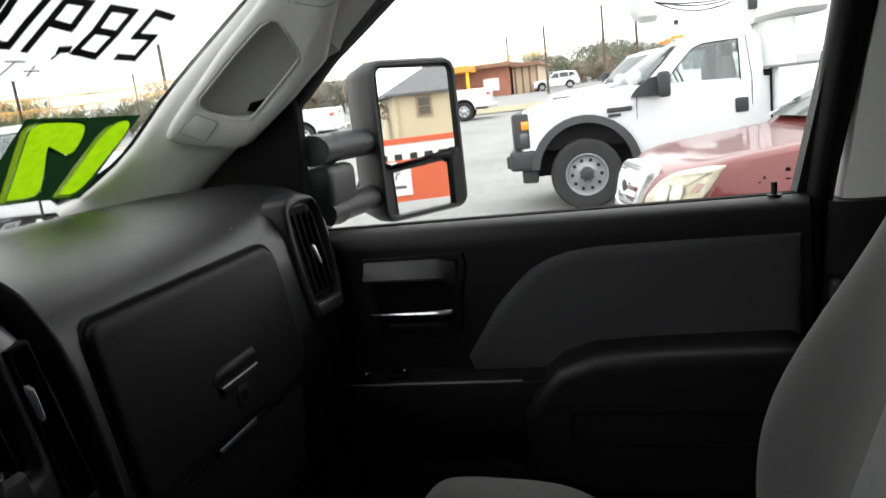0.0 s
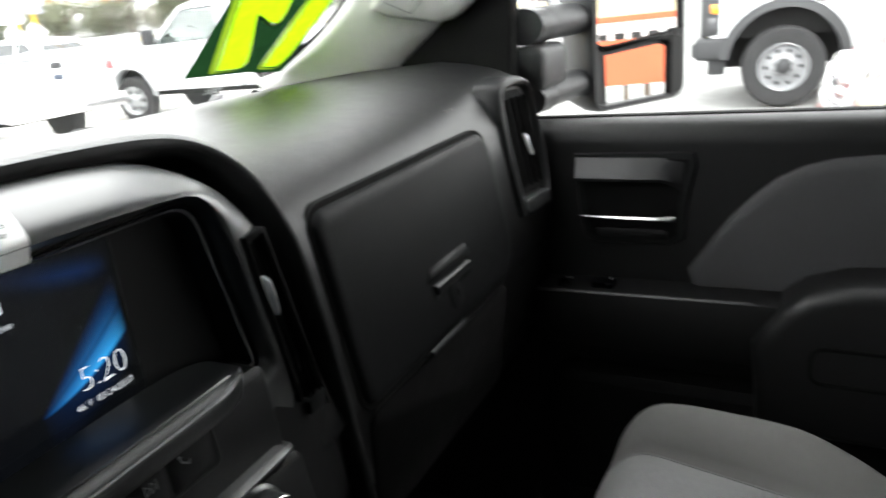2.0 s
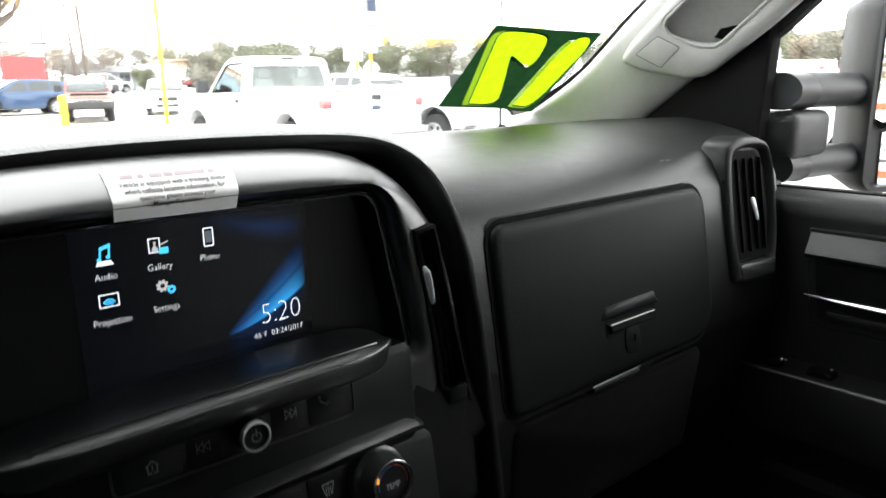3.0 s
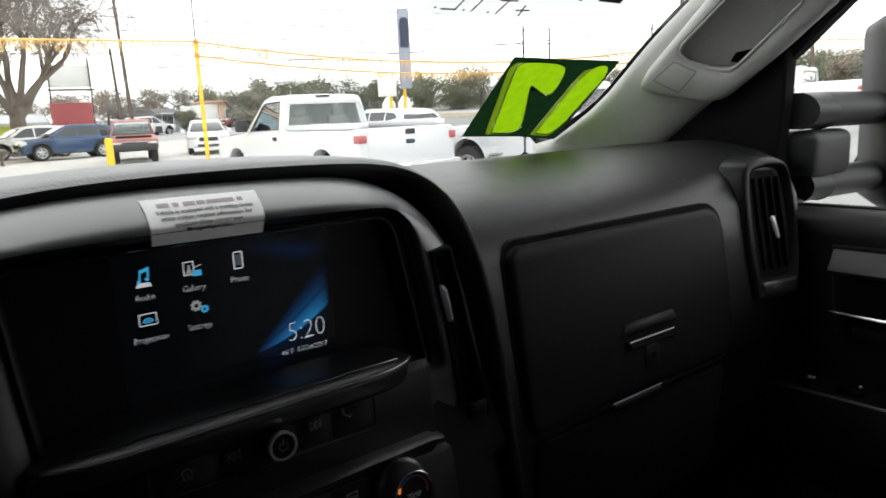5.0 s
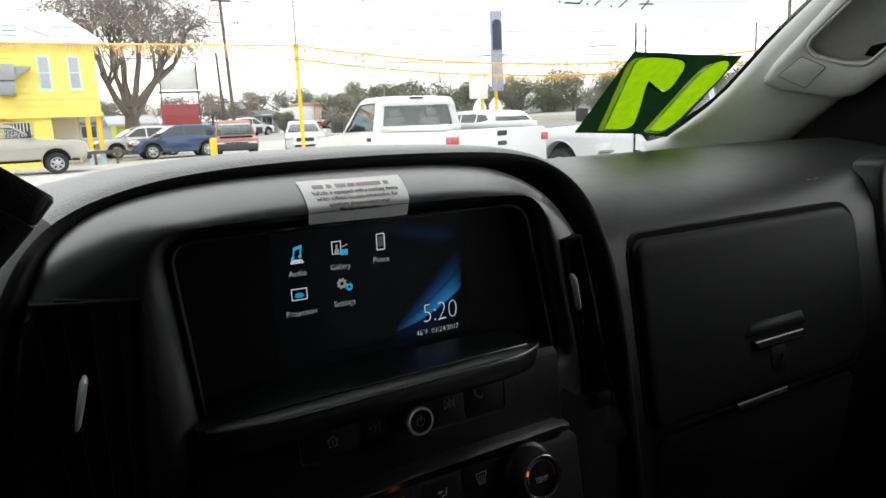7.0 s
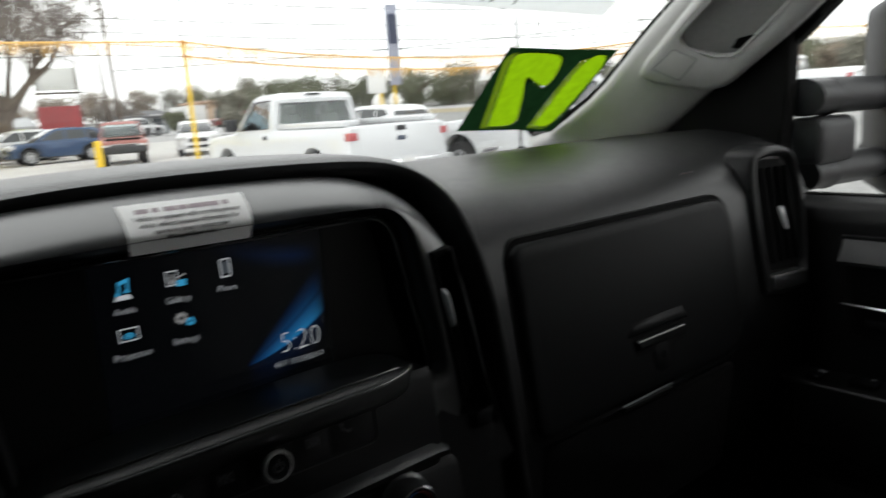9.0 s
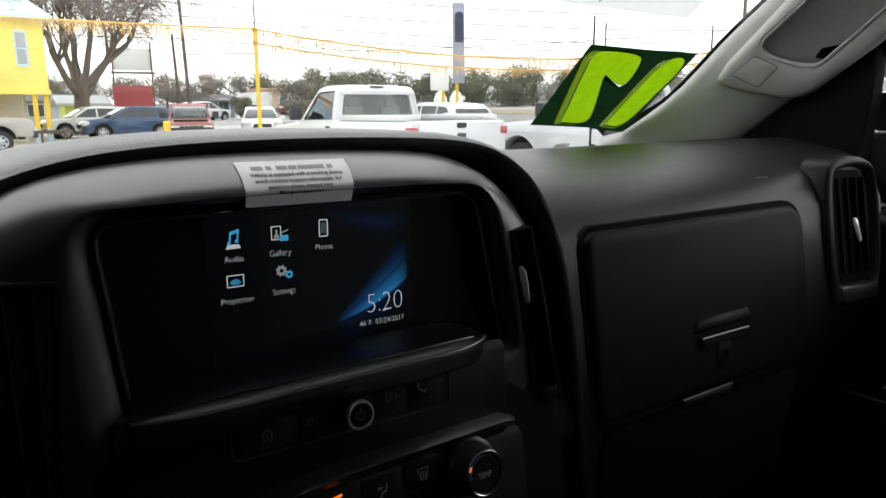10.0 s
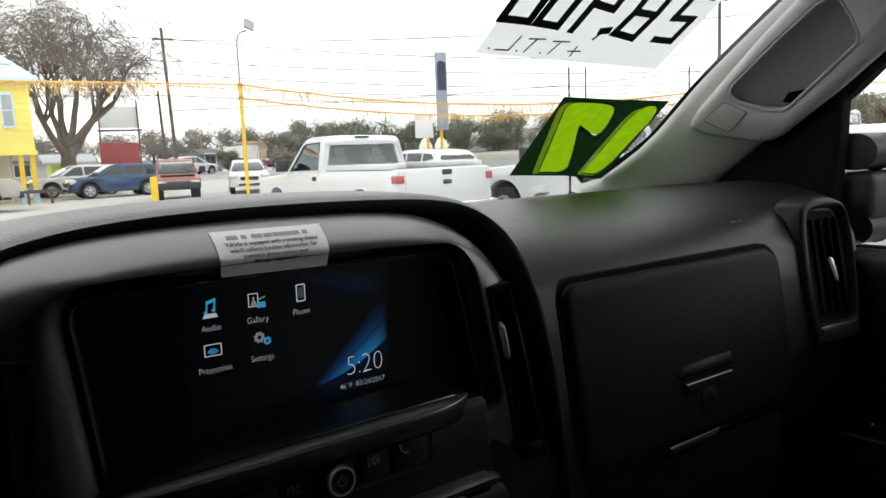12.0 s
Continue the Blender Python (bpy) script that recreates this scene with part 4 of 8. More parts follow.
part("display_edge", tube([(-0.050, 0.031, 1.2830), (0.124, 0.031, 1.2850)], 0.0006, 6), SATIN, touch)

# the shelf below the screen
rings = []
for k in range(33):
    t = -1 + 2 * k / 32
    x = 0.0275 + 0.145 * t
    e = max(0.0, 1 - abs(t) ** 7)
    h = 0.0125 * e
    zf = 1.2800 + 0.003 * t
    f = 0.006 * (1 - e)
    rings.append([(x, 0.034, zf - 0.020), (x, 0.034, zf + h * 0.9), (x, 0.012, zf + h * 0.72), (x, -0.004 * e + f, zf + h * 0.40), (x, -0.0115 * e + f, zf + 0.0022 * e), (x, -0.0140 * e + f, zf), (x, -0.0150 * e + f, zf - 0.0022), (x, -0.0145 * e + f, zf - 0.007), (x, -0.010 * e + f, zf - 0.016), (x, -0.002 * e + f, zf - 0.022)])
SHELFM = mat("dark_satin_shelf", (0.010, 0.0108, 0.0115), 0.36, var=0.06, scale=5, fine=0.1, fscale=900, spec=1.0)
part("screen_shelf", loft(rings, True, True), SHELFM, stack, "dark satin shelf below the screen", angle=50)
# Bead added along the ridge to draw its thin highlight.
part("shelf_rim", tube([(r[5][0], r[5][1] - 0.0002, r[5][2]) for r in rings[1:-1]], 0.0014, 8), SATIN, stack, "satin bead that draws the highlight of the shelf's front edge")
part("shelf_step", tube([(r[3][0], r[3][1], r[3][2] + 0.0004) for r in rings[3:-2]], 0.0009, 6), SATIN, stack, "fine raised line on the shelf")
# the button panel and the climate panel
bpanel = rounded(-0.122, 1.192, 0.190, 1.278, 0.010, 5)
part("button_panel", slab(bpanel, lambda u, v, h: Vector((u, 0.006 - h - 0.10 * max(0, 1.26 - v) , v)), ((-0.02, 0), (0.003, 0.0), (0.006, 0.004))), BLACK, stack, "black panel of audio buttons")


def on_panel(u, v, h):
    return Vector((u, -0.0002 - h - 0.10 * max(0, 1.26 - v), v))


PRINT = mat("grey_button_print", (0.16, 0.165, 0.17), 0.6, var=0)
strip = rounded(-0.052, 1.2335, 0.130, 1.2690, 0.007, 5)
part("button_strip_rim", loft([[on_panel(u, v, h) for u, v in inset(strip, d)] for d, h in ((0.0, 0.0002), (0.0005, 0.0014), (0.0014, 0.0014), (0.0018, 0.0004))], True, False), SHELFM, stack, "fine raised rim round the buttons")
for x0, x1 in ((-0.046, -0.006), (-0.004, 0.022), (0.058, 0.086), (0.088, 0.124)):
    part("button", slab(rounded(x0, 1.2365, x1, 1.2660, 0.003, 4), on_panel, ((-0.002, 0), (0.0004, 0.0004), (0.0009, 0.0012))), BLACK, stack)
mark = lambda u, v, h: on_panel(u, v, 0.0025 + h)
bm = bmesh.new()
for s in (0.008, 0.0125):
    for a, c in (((s, 1.2535), (s - 0.004, 1.250)), ((s - 0.004, 1.250), (s, 1.2465)), ((s, 1.2465), (s, 1.2535))):
        quad_bar(a, c, 0.0006, mark, 0.0002, bm)
quad_bar((0.0035, 1.2535), (0.0035, 1.2465), 0.0006, mark, 0.0002, bm)
part("back_mark", bm, PRINT, stack)
bm = bmesh.new()
for s in (0.0715, 0.076):
    for a, c in (((s - 0.002, 1.2565), (s + 0.002, 1.253)), ((s + 0.002, 1.253), (s - 0.002, 1.2495)), ((s - 0.002, 1.2495), (s - 0.002, 1.2565))):
        quad_bar(a, c, 0.0006, mark, 0.0002, bm)
quad_bar((0.0785, 1.2565), (0.0785, 1.2495), 0.0006, mark, 0.0002, bm)
part("forward_mark", bm, PRINT, stack)
bm = bmesh.new()
for a, c in (((-0.030, 1.249), (-0.026, 1.2525)), ((-0.026, 1.2525), (-0.022, 1.249)), ((-0.029, 1.249), (-0.029, 1.2445)), ((-0.023, 1.249), (-0.023, 1.2445)), ((-0.029, 1.2445), (-0.027, 1.2445)), ((-0.025, 1.2445), (-0.023, 1.2445)), ((-0.026, 1.249), (-0.026, 1.2465))):
    quad_bar(a, c, 0.0007, mark, 0.0002, bm)
part("home_mark", bm, PRINT, stack)
bm = bmesh.new()
for a, c in (((0.098, 1.2585), (0.0995, 1.254)), ((0.0995, 1.254), (0.1045, 1.2505)), ((0.098, 1.2585), (0.0995, 1.2575)), ((0.1045, 1.2505), (0.1055, 1.2525))):
    quad_bar(a, c, 0.0012, mark, 0.0002, bm)
part("call_mark", bm, PRINT, stack)
knob = part("power_knob", lathe(((0, 0.0122), (0.010, 0.0118), (0.0165, 0.0108), (0.018, 0.0092), (0.0165, 0.0080)), (0.0395, -0.001, 1.2515), (0, -1, 0.06), 40), BLACK, stack, "black round power knob")
RINGM = mat("satin_metal_ring", (0.82, 0.82, 0.83), 0.33, metal=1.0, var=0.05, scale=30)
part("chrome_ring", turned_ring(((0.0140, 0.0110), (0.0172, 0.0113), (0.0192, 0.0105), (0.0192, 0.0094), (0.0172, 0.0090)), (0.0395, -0.001, 1.2515), (0, -1, 0.06), 40), RINGM, knob, "chrome ring")
bm = bmesh.new()
pk = lambda u, v, h: Vector((0.0395 + u, -0.0195 - h, 1.2525 + v))
b = [(0.0034 * math.sin(radians(a)), 0.0034 * math.cos(radians(a))) for a in range(35, 326, 29)]
for a, c in list(zip(b, b[1:])) + [((0, 0.001), (0, 0.0055))]:
    quad_bar(a, c, 0.0008, pk, 0.0003, bm)
part("power_mark", bm, PRINT, knob)
# climate ledge and panel
bm = loft([[(-0.125, 0.01, 1.199), (-0.125, -0.018, 1.200), (-0.125, -0.025, 1.196), (-0.125, -0.019, 1.187), (-0.125, 0.01, 1.178)], [(0.03, 0.01, 1.213), (0.03, -0.014, 1.214), (0.03, -0.021, 1.210), (0.03, -0.015, 1.202), (0.03, 0.01, 1.192)], [(0.178, 0.01, 1.215), (0.178, -0.010, 1.215), (0.178, -0.016, 1.211), (0.178, -0.010, 1.203), (0.178, 0.01, 1.195)], [(0.196, 0.01, 1.206), (0.196, -0.004, 1.206), (0.196, -0.006, 1.203), (0.196, -0.004, 1.198), (0.196, 0.01, 1.19)]], True, True)
part("climate_ledge", bm, SHELFM, stack, "dark satin ledge over the climate controls")
part("climate_panel", slab(rounded(-0.125, 1.03, 0.205, 1.198, 0.012), lambda u, v, h: Vector((u, -0.001 - h - 0.16 * (1.20 - v), v)), ((-0.03, 0), (0.002, 0), (0.004, 0.003))), BLACK, stack, "black climate control panel")


def on_climate(u, v, h):
    v += 0.011
    return Vector((u, -0.005 - h - 0.16 * (1.20 - v), v))


TC = (0.1415, 1.1675)
tk = part("temperature_knob", lathe(((0, 0.0250), (0.008, 0.0246), (0.0095, 0.0225), (0.012, 0.0205), (0.024, 0.0196), (0.028, 0.0184), (0.028, 0.0166), (0.026, 0.0162)), on_climate(*TC, 0), (0, -1, 0.16), 44), SHELFM, stack, "black temperature knob with a chrome rim")
part("rim", turned_ring(((0.0268, 0.0186), (0.0284, 0.0185), (0.0289, 0.0180), (0.0284, 0.0174), (0.0268, 0.0174)), on_climate(*TC, 0), (0, -1, 0.16), 44), CHROME, tk, "thin chrome rim")
part("face", lathe(((0.0245, 0.0175), (0.0262, 0.0172), (0.0264, 0.001)), on_climate(*TC, 0), (0, -1, 0.16), 40), GLOSSB, tk, "gloss black face")
CPRINT = mat("pale_climate_print", (0.42, 0.43, 0.44), 0.6, var=0)
kf = lambda u, v, h: on_climate(TC[0] + u, TC[1] + 0.0045 + v, 0.0268 + h)
part("word", letters("TEMP", 0.0066, lambda u, v, h: kf(u * 0.85, v - 0.0045, h), 0.0001, "CENTER"), CPRINT, tk)
bm = bmesh.new()
b = [(0.0136 * math.sin(radians(a)), 0.0136 * math.cos(radians(a))) for a in range(-100, 1, 10)]
for a, c in zip(b, b[1:]):
    quad_bar(a, c, 0.0012, kf, 0.0002, bm)
part("cold_arc", bm, mat("blue_print", (0.03, 0.10, 0.30), 0.6, var=0), tk)
bm = bmesh.new()
b = [(0.0136 * math.sin(radians(a)), 0.0136 * math.cos(radians(a))) for a in range(10, 101, 10)]
for a, c in zip(b, b[1:]):
    quad_bar(a, c, 0.0012, kf, 0.0002, bm)
part("hot_arc", bm, mat("red_print", (0.25, 0.03, 0.02), 0.6, var=0), tk)
ORANGE = glow("orange_lamp", (1.0, 0.22, 0.01), 1.4)
bm = bmesh.new()
quad_bar((-0.0140, 0.0042), (-0.0130, 0.0070), 0.0013, kf, 0.0003, bm)
part("orange_pointer", bm, ORANGE, tk)
for x, z in ((0.020, 1.172), (0.060, 1.170), (0.098, 1.174), (0.100, 1.146), (0.062, 1.142), (0.022, 1.140)):
    part("climate_button", slab(rounded(x - 0.017, z - 0.0115, x + 0.017, z + 0.0115, 0.003, 4), on_climate, ((-0.002, 0), (0.0010, 0.0004), (0.0014, 0.0014))), BLACK, stack)
bm = bmesh.new()
quad_bar((0.0185, 1.1765), (0.0255, 1.1775), 0.0018, lambda u, v, h: on_climate(u, v, 0.0030 + h), 0.0002, bm)
part("button_lamp", bm, ORANGE, stack)
mk = lambda u, v, h: on_climate(u, v, 0.0025 + h)
bm = bmesh.new()
for a, c in (((0.093, 1.177), (0.103, 1.178)), ((0.103, 1.178), (0.101, 1.169)), ((0.093, 1.177), (0.095, 1.169)), ((0.096, 1.168), (0.096, 1.175)), ((0.098, 1.168), (0.098, 1.175)), ((0.100, 1.168), (0.100, 1.175))):
    quad_bar(a, c, 0.0006, mk, 0.0002, bm)
part("defrost_mark", bm, CPRINT, stack)
bm = bmesh.new()
for a, c in (((0.096, 1.141), (0.105, 1.142)), ((0.105, 1.142), (0.105, 1.150)), ((0.105, 1.150), (0.096, 1.149)), ((0.096, 1.149), (0.096, 1.141)), ((0.099, 1.139), (0.099, 1.147)), ((0.102, 1.139), (0.102, 1.147))):
    quad_bar(a, c, 0.0006, mk, 0.0002, bm)
part("rear_defrost_mark", bm, CPRINT, stack)
for dx, dz in ((0.0, 0.0), (-0.0375, -0.007), (0.002, -0.030)):
    bm = bmesh.new()
    for a, c in (((0.0570, 1.1650), (0.0590, 1.1652)), ((0.0590, 1.1652), (0.0602, 1.1690)), ((0.0602, 1.1690), (0.0635, 1.1695)), ((0.0635, 1.1695), (0.0645, 1.1745)), ((0.0570, 1.1722), (0.0605, 1.1728)), ((0.0570, 1.1722), (0.0580, 1.1732))):
        quad_bar((a[0] + dx, a[1] + dz), (c[0] + dx, c[1] + dz), 0.0011, mk, 0.0002, bm)
    part("vent_mark", bm, CPRINT, stack)
part("lower_console", box(0.035, 0.02, 0.88, 0.30, 0.16, 0.32, 0.02), BLACK, stack, "black lower console")


TABM = mat("bright_slider_chrome", (0.88, 0.88, 0.89), 0.36, metal=0.45, var=0.04, scale=20)


def tall_vent(name, quad, parent, y0, tab, lean):
    """An upright air vent: dark well, slats and a chrome tab. quad: bl, br, tr, tl."""
    v = part(name, slab(quad, lambda u, w, h: Vector((u, y0(w) - h, w)), ((-0.02, 0), (0.0022, 0.0), (0.003, 0.0015), (0.003, 0.004), (-0.001, 0.005))), GAP, parent, "black air vent with upright slats")
    (ax, az), (bx, bz), (cx, cz), (dx, dz) = quad
    for k in range(1, 4):
        s = k / 4
        p0 = (ax + (bx - ax) * s, az + (bz - az) * s + 0.006)
        p1 = (dx + (cx - dx) * s, dz + (cz - dz) * s - 0.006)
        part("slat", loft([[Vector((p[0] - 0.0006, y0(p[1]) - 0.0025, p[1])), Vector((p[0] + 0.0006, y0(p[1]) - 0.0035, p[1])), Vector((p[0] + 0.0030, y0(p[1]) + 0.004, p[1])), Vector((p[0] + 0.0018, y0(p[1]) + 0.004, p[1]))] for p in (p0, p1)], True, True), GAP, v)
    tx, tz = tab
    part("tab", loft([[Vector((tx + lean * k + 0.0025 * math.cos(a) * s, y0(tz) - 0.006 - 0.003 * s + 0.004 * math.sin(a) * s, tz + 0.017 * k)) for a in [2 * math.pi * i / 8 for i in range(8)]] for k, s in ((-1, 0.35), (-0.8, 0.8), (0.2, 1.0), (0.8, 1.0), (1, 0.5))], True, True), TABM, v, "chrome slider tab")
    return v


tall_vent("air_vent", [(0.226, 1.222), (0.262, 1.200), (0.222, 1.372), (0.200, 1.370)], stack, lambda z: 0.0080, (0.2095, 1.3225), -0.004)
part("vent_panel", slab([(-0.234, 1.16), (-0.137, 1.19), (-0.139, 1.362), (-0.150, 1.374), (-0.190, 1.380), (-0.208, 1.366), (-0.224, 1.28)], lambda u, v, h: Vector((u, 0.0105 - h, v)), ((-0.01, 0), (0.003, 0), (0.0045, 0.004))), BLACK, stack, "black panel round the vent")
tall_vent("air_vent", [(-0.196, 1.220), (-0.150, 1.240), (-0.142, 1.374), (-0.204, 1.380)], stack, lambda z: 0.006, (-0.184, 1.316), 0.004)
part("vent_thumbwheel", box(0.246, 0.012, 1.212, 0.022, 0.016, 0.018, 0.004), DASH, stack)

# ---- glove box ----
def on_face(u, v, h):
    return Vector((u, face_y(v) - h, v))


gl = rounded(0.312, 1.158, 0.697, 1.354, (0.018, 0.05, 0.034, 0.020), 8)
part("glove_gap", slab(gl, on_face, ((-0.02, -0.003), (0.0012, -0.003), (0.0012, 0.0))), GAP, dash)
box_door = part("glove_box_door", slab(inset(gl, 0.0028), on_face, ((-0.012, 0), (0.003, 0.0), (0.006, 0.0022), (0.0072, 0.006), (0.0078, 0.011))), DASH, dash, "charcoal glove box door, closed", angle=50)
part("latch_hood", slab([(0.460, 1.227), (0.570, 1.227), (0.563, 1.242), (0.470, 1.242)], on_face, ((0.004, 0), (0.0078, 0.0), (0.0105, 0.006))), DASH, box_door, angle=60)
# A raised gap-black slab draws the shaded recess round the lever.
part("latch_recess", slab(rounded(0.468, 1.205, 0.562, 1.228, 0.006), on_face, ((0.004, 0), (0.0083, 0.0), (0.0080, 0.003))), GAP, box_door)
part("latch_lever", slab([(0.473, 1.211), (0.556, 1.211), (0.558, 1.223), (0.470, 1.223)], on_face, ((0.004, 0), (0.0105, 0.001), (0.0125, 0.004))), DASH, box_door, "slim latch lever")
# Satin bead that draws the highlight on the lever's edge.
part("lever_edge", tube([on_face(0.472, 1.2215, 0.0118), on_face(0.556, 1.2215, 0.0118)], 0.0013, 6), SATIN, box_door)
part("lock_plate", slab(rounded(0.500, 1.180, 0.528, 1.212, 0.010), on_face, ((0.004, 0), (0.0088, 0.0), (0.0096, 0.002))), DASH, box_door)
part("key_cylinder", lathe(((0, 0.0085), (0.003, 0.0085), (0.0035, 0.0065), (0.002, 0.006)), on_face(0.514, 1.199, 0.0035), (0, -1, 0.17), 24), SATIN, box_door, "round key lock")
part("key_slot", box(0.514, face_y(1.199) - 0.0122, 1.199, 0.002, 0.002, 0.008), GAP, box_door)
lower = rounded(0.33, 0.985, 0.69, 1.146, 0.02)
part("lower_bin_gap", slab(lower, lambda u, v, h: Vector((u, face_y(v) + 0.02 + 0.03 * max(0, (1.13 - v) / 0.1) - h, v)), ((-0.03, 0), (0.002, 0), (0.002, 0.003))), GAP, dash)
# This door takes the gap's black, with the under-dash shade in its colour.
part("lower_bin_door", slab(inset(lower, 0.003), lambda u, v, h: Vector((u, face_y(v) + 0.02 + 0.03 * max(0, (1.13 - v) / 0.1) - h, v)), ((-0.02, 0), (0.004, 0), (0.008, 0.005))), GAP, dash, "lower glove box door, gap-black for the shade under the dash", angle=50)
part("lower_latch", slab([(0.440, 1.149), (0.533, 1.149), (0.530, 1.158), (0.442, 1.158)], on_face, ((-0.01, 0), (0.001, 0.001), (0.004, 0.004))), DASH, dash)
part("latch_lip", tube([on_face(0.442, 1.1575, 0.0030), on_face(0.530, 1.1585, 0.0030)], 0.0010, 6), SATIN, dash)
bm = bmesh.new()
for x in (0.638, 0.652):
    box(x, 0.062, 1.386, 0.009, 0.001, 0.002, bm=bm)
part("airbag_mark", bm, SATIN, dash, "small moulded mark")
part("sun_sensor", lathe(((0, 0.008), (0.003, 0.0075), (0.005, 0.004)), (0.79, 0.50, 1.402), (0, 0, 1), 12), GAP, dash)

# ---- the passenger's end vent ----
outer = [(0.754, 1.214), (0.800, 1.206), (0.842, 1.224), (0.858, 1.27), (0.862, 1.34), (0.858, 1.384), (0.842, 1.403), (0.805, 1.408), (0.768, 1.402), (0.754, 1.388), (0.749, 1.34), (0.749, 1.27)]
outer = smooth(outer + outer[:1], 2)[:-1]


def vent_face(x, z, h):
    """the vent stands proud on the door's side and lies nearly flush with the dash on the other."""
    s = min(1, max(0, (x - 0.744) / 0.075))
    return on_face(x, z, h if h < 0 else h * (0.30 + 0.70 * s))


ev = part("end_vent", slab(outer, vent_face, ((-0.03, 0), (0.012, 0.0), (0.020, 0.003), (0.022, 0.007), (0.020, 0.011), (0.010, 0.015))), mat("satin_vent_frame", (0.008, 0.0084, 0.009), 0.42, var=0.08, scale=10, spec=0.3), dash, "satin dark vent frame at the dashboard's end", angle=50)
well = [(0.762, 1.248), (0.828, 1.244), (0.838, 1.30), (0.836, 1.362), (0.818, 1.382), (0.764, 1.386), (0.756, 1.35), (0.757, 1.29)]
part("well", slab(well, vent_face, ((0.004, -0.006), (0.013, -0.006), (0.012, 0.002))), GAP, ev)
for k in range(1, 5):
    x = 0.760 + 0.0165 * k
    part("slat", loft([[vent_face(x - 0.0006, z, 0.0175), vent_face(x + 0.0006, z, 0.0175), vent_face(x + 0.003, z, 0.009), vent_face(x + 0.0018, z, 0.009)] for z in (1.252, 1.378)], True, True), GAP, ev)
part("tab", loft([[vent_face(0.803 - 0.004 * k + 0.0035 * math.cos(a) * s, 1.310 + 0.016 * k, 0.020 + 0.003 * math.sin(a) * s) for a in [2 * math.pi * i / 8 for i in range(8)]] for k, s in ((-1, 0.35), (-0.8, 0.8), (0.3, 1.0), (0.85, 1.0), (1, 0.5))], True, True), TABM, ev, "chrome slider tab")
part("vent_foot", slab(rounded(0.765, 1.216, 0.835, 1.238, 0.006), vent_face, ((0.008, 0), (0.0225, 0.001), (0.0245, 0.004))), SATIN, ev)
for x, z in ((0.785, 1.229), (0.800, 1.222)):
    part("vent_mark", lathe(((0, 0.0012), (0.0006, 0.0012)), vent_face(x, z, 0.0245), (0, -1, 0.17), 8), PRINT, ev)

# ---- paper label over the screen ----
lab = thing("paper_label", (0.01, 0.01, 1.405), "white paper label hanging from the frame over the screen", "label")


def on_label(u, v, h):
    """u across, v down from the top edge; the sheet lies on the frame's roll and hangs free below it."""
    k, w = v / 0.0425, u / 0.0825
    z = 1.4368 - 0.0288 * k - 0.0008 * w
    left, right = -0.0255 - 0.0020 * k, 0.0580 - 0.0072 * k
    return Vector((left + (right - left) * w, roll_y(min((1.444 - z) / 0.0335, 0.75)) - 0.0008 - h, z))


bm = loft([[on_label(0.0825 * i / 12, 0.0425 * j / 14, 0.0006) for i in range(13)] for j in range(15)], False, False)
part("sheet", bm, mat("white_paper", (0.94, 0.94, 0.93), 0.7, var=0.04, scale=30), lab, angle=80)
INK = mat("black_ink", (0.02, 0.02, 0.02), 0.7, var=0)
for k, line in enumerate(("Vehicle is equipped with a tracking device", "which collects location information, for", "questions please contact your", "Manager/Supervisor.")):
    part("printed_line", letters(line, 0.0056, lambda u, v, h, k=k: on_label(0.0412 + u * 0.73, 0.0140 + 0.0057 * k - v, 0.0010 + h), 0.0001, "CENTER", bold=0.00004), INK, lab)
bm = bmesh.new()
for x0, x1 in ((0.010, 0.017), (0.021, 0.023), (0.028, 0.035), (0.037, 0.042), (0.044, 0.049), (0.051, 0.0525), (0.0545, 0.056), (0.058, 0.063), (0.067, 0.069)):
    quad_bar((x0 + 0.0012, 0.0062), (x1 - 0.0012, 0.0062), 0.0036, lambda u, v, h: on_label(u, v, 0.0010 + h), 0.0001, bm)
part("logo_bar", bm, mat("faded_magenta_ink", (0.34, 0.28, 0.30), 0.7, var=0.2, scale=60), lab, "faded logo as plain bars")

# ---- gear lever on the steering column ----
gear_lever = thing("gear_lever", (-0.30, -0.07, 1.33), "black column gear lever with a haul button", "gear lever")
GU, GV = Vector((0.62, 0.05, 0.78)).normalized(), Vector((-0.78, 0.10, 0.62)).normalized()
GW = GU.cross(GV).normalized()
GV = GW.cross(GU).normalized()
if GW.y > 0:
    GW = -GW
G0 = Vector((-0.2156, -0.0615, 1.4345))


def lev(a, b, c):
    return G0 + (GU * a + GV * b + GW * c) * 0.62


KNOB = mat("grained_black_knob", (0.014, 0.014, 0.015), 0.45, var=0.1, scale=20, fine=0.4, fscale=700)
part("knob", loft([[lev(a, w * u, w * 0.72 * v) for u, v in rounded(-1, -1, 1, 1, 0.35, 4)] for a, w in ((-0.085, 0.016), (-0.06, 0.021), (-0.01, 0.0265), (0.018, 0.0285), (0.0195, 0.0268), (0.021, 0.0285), (0.043, 0.0290), (0.047, 0.026))], True, True), KNOB, gear_lever, "black knob", angle=40)
part("haul_button", slab(rounded(-0.040, -0.013, 0.010, 0.013, 0.003), lambda u, v, h: lev(u, v, 0.0185 + h), ((0, 0), (0.003, 0.0), (0.004, 0.002))), GLOSSB, gear_lever)
bm = bmesh.new()
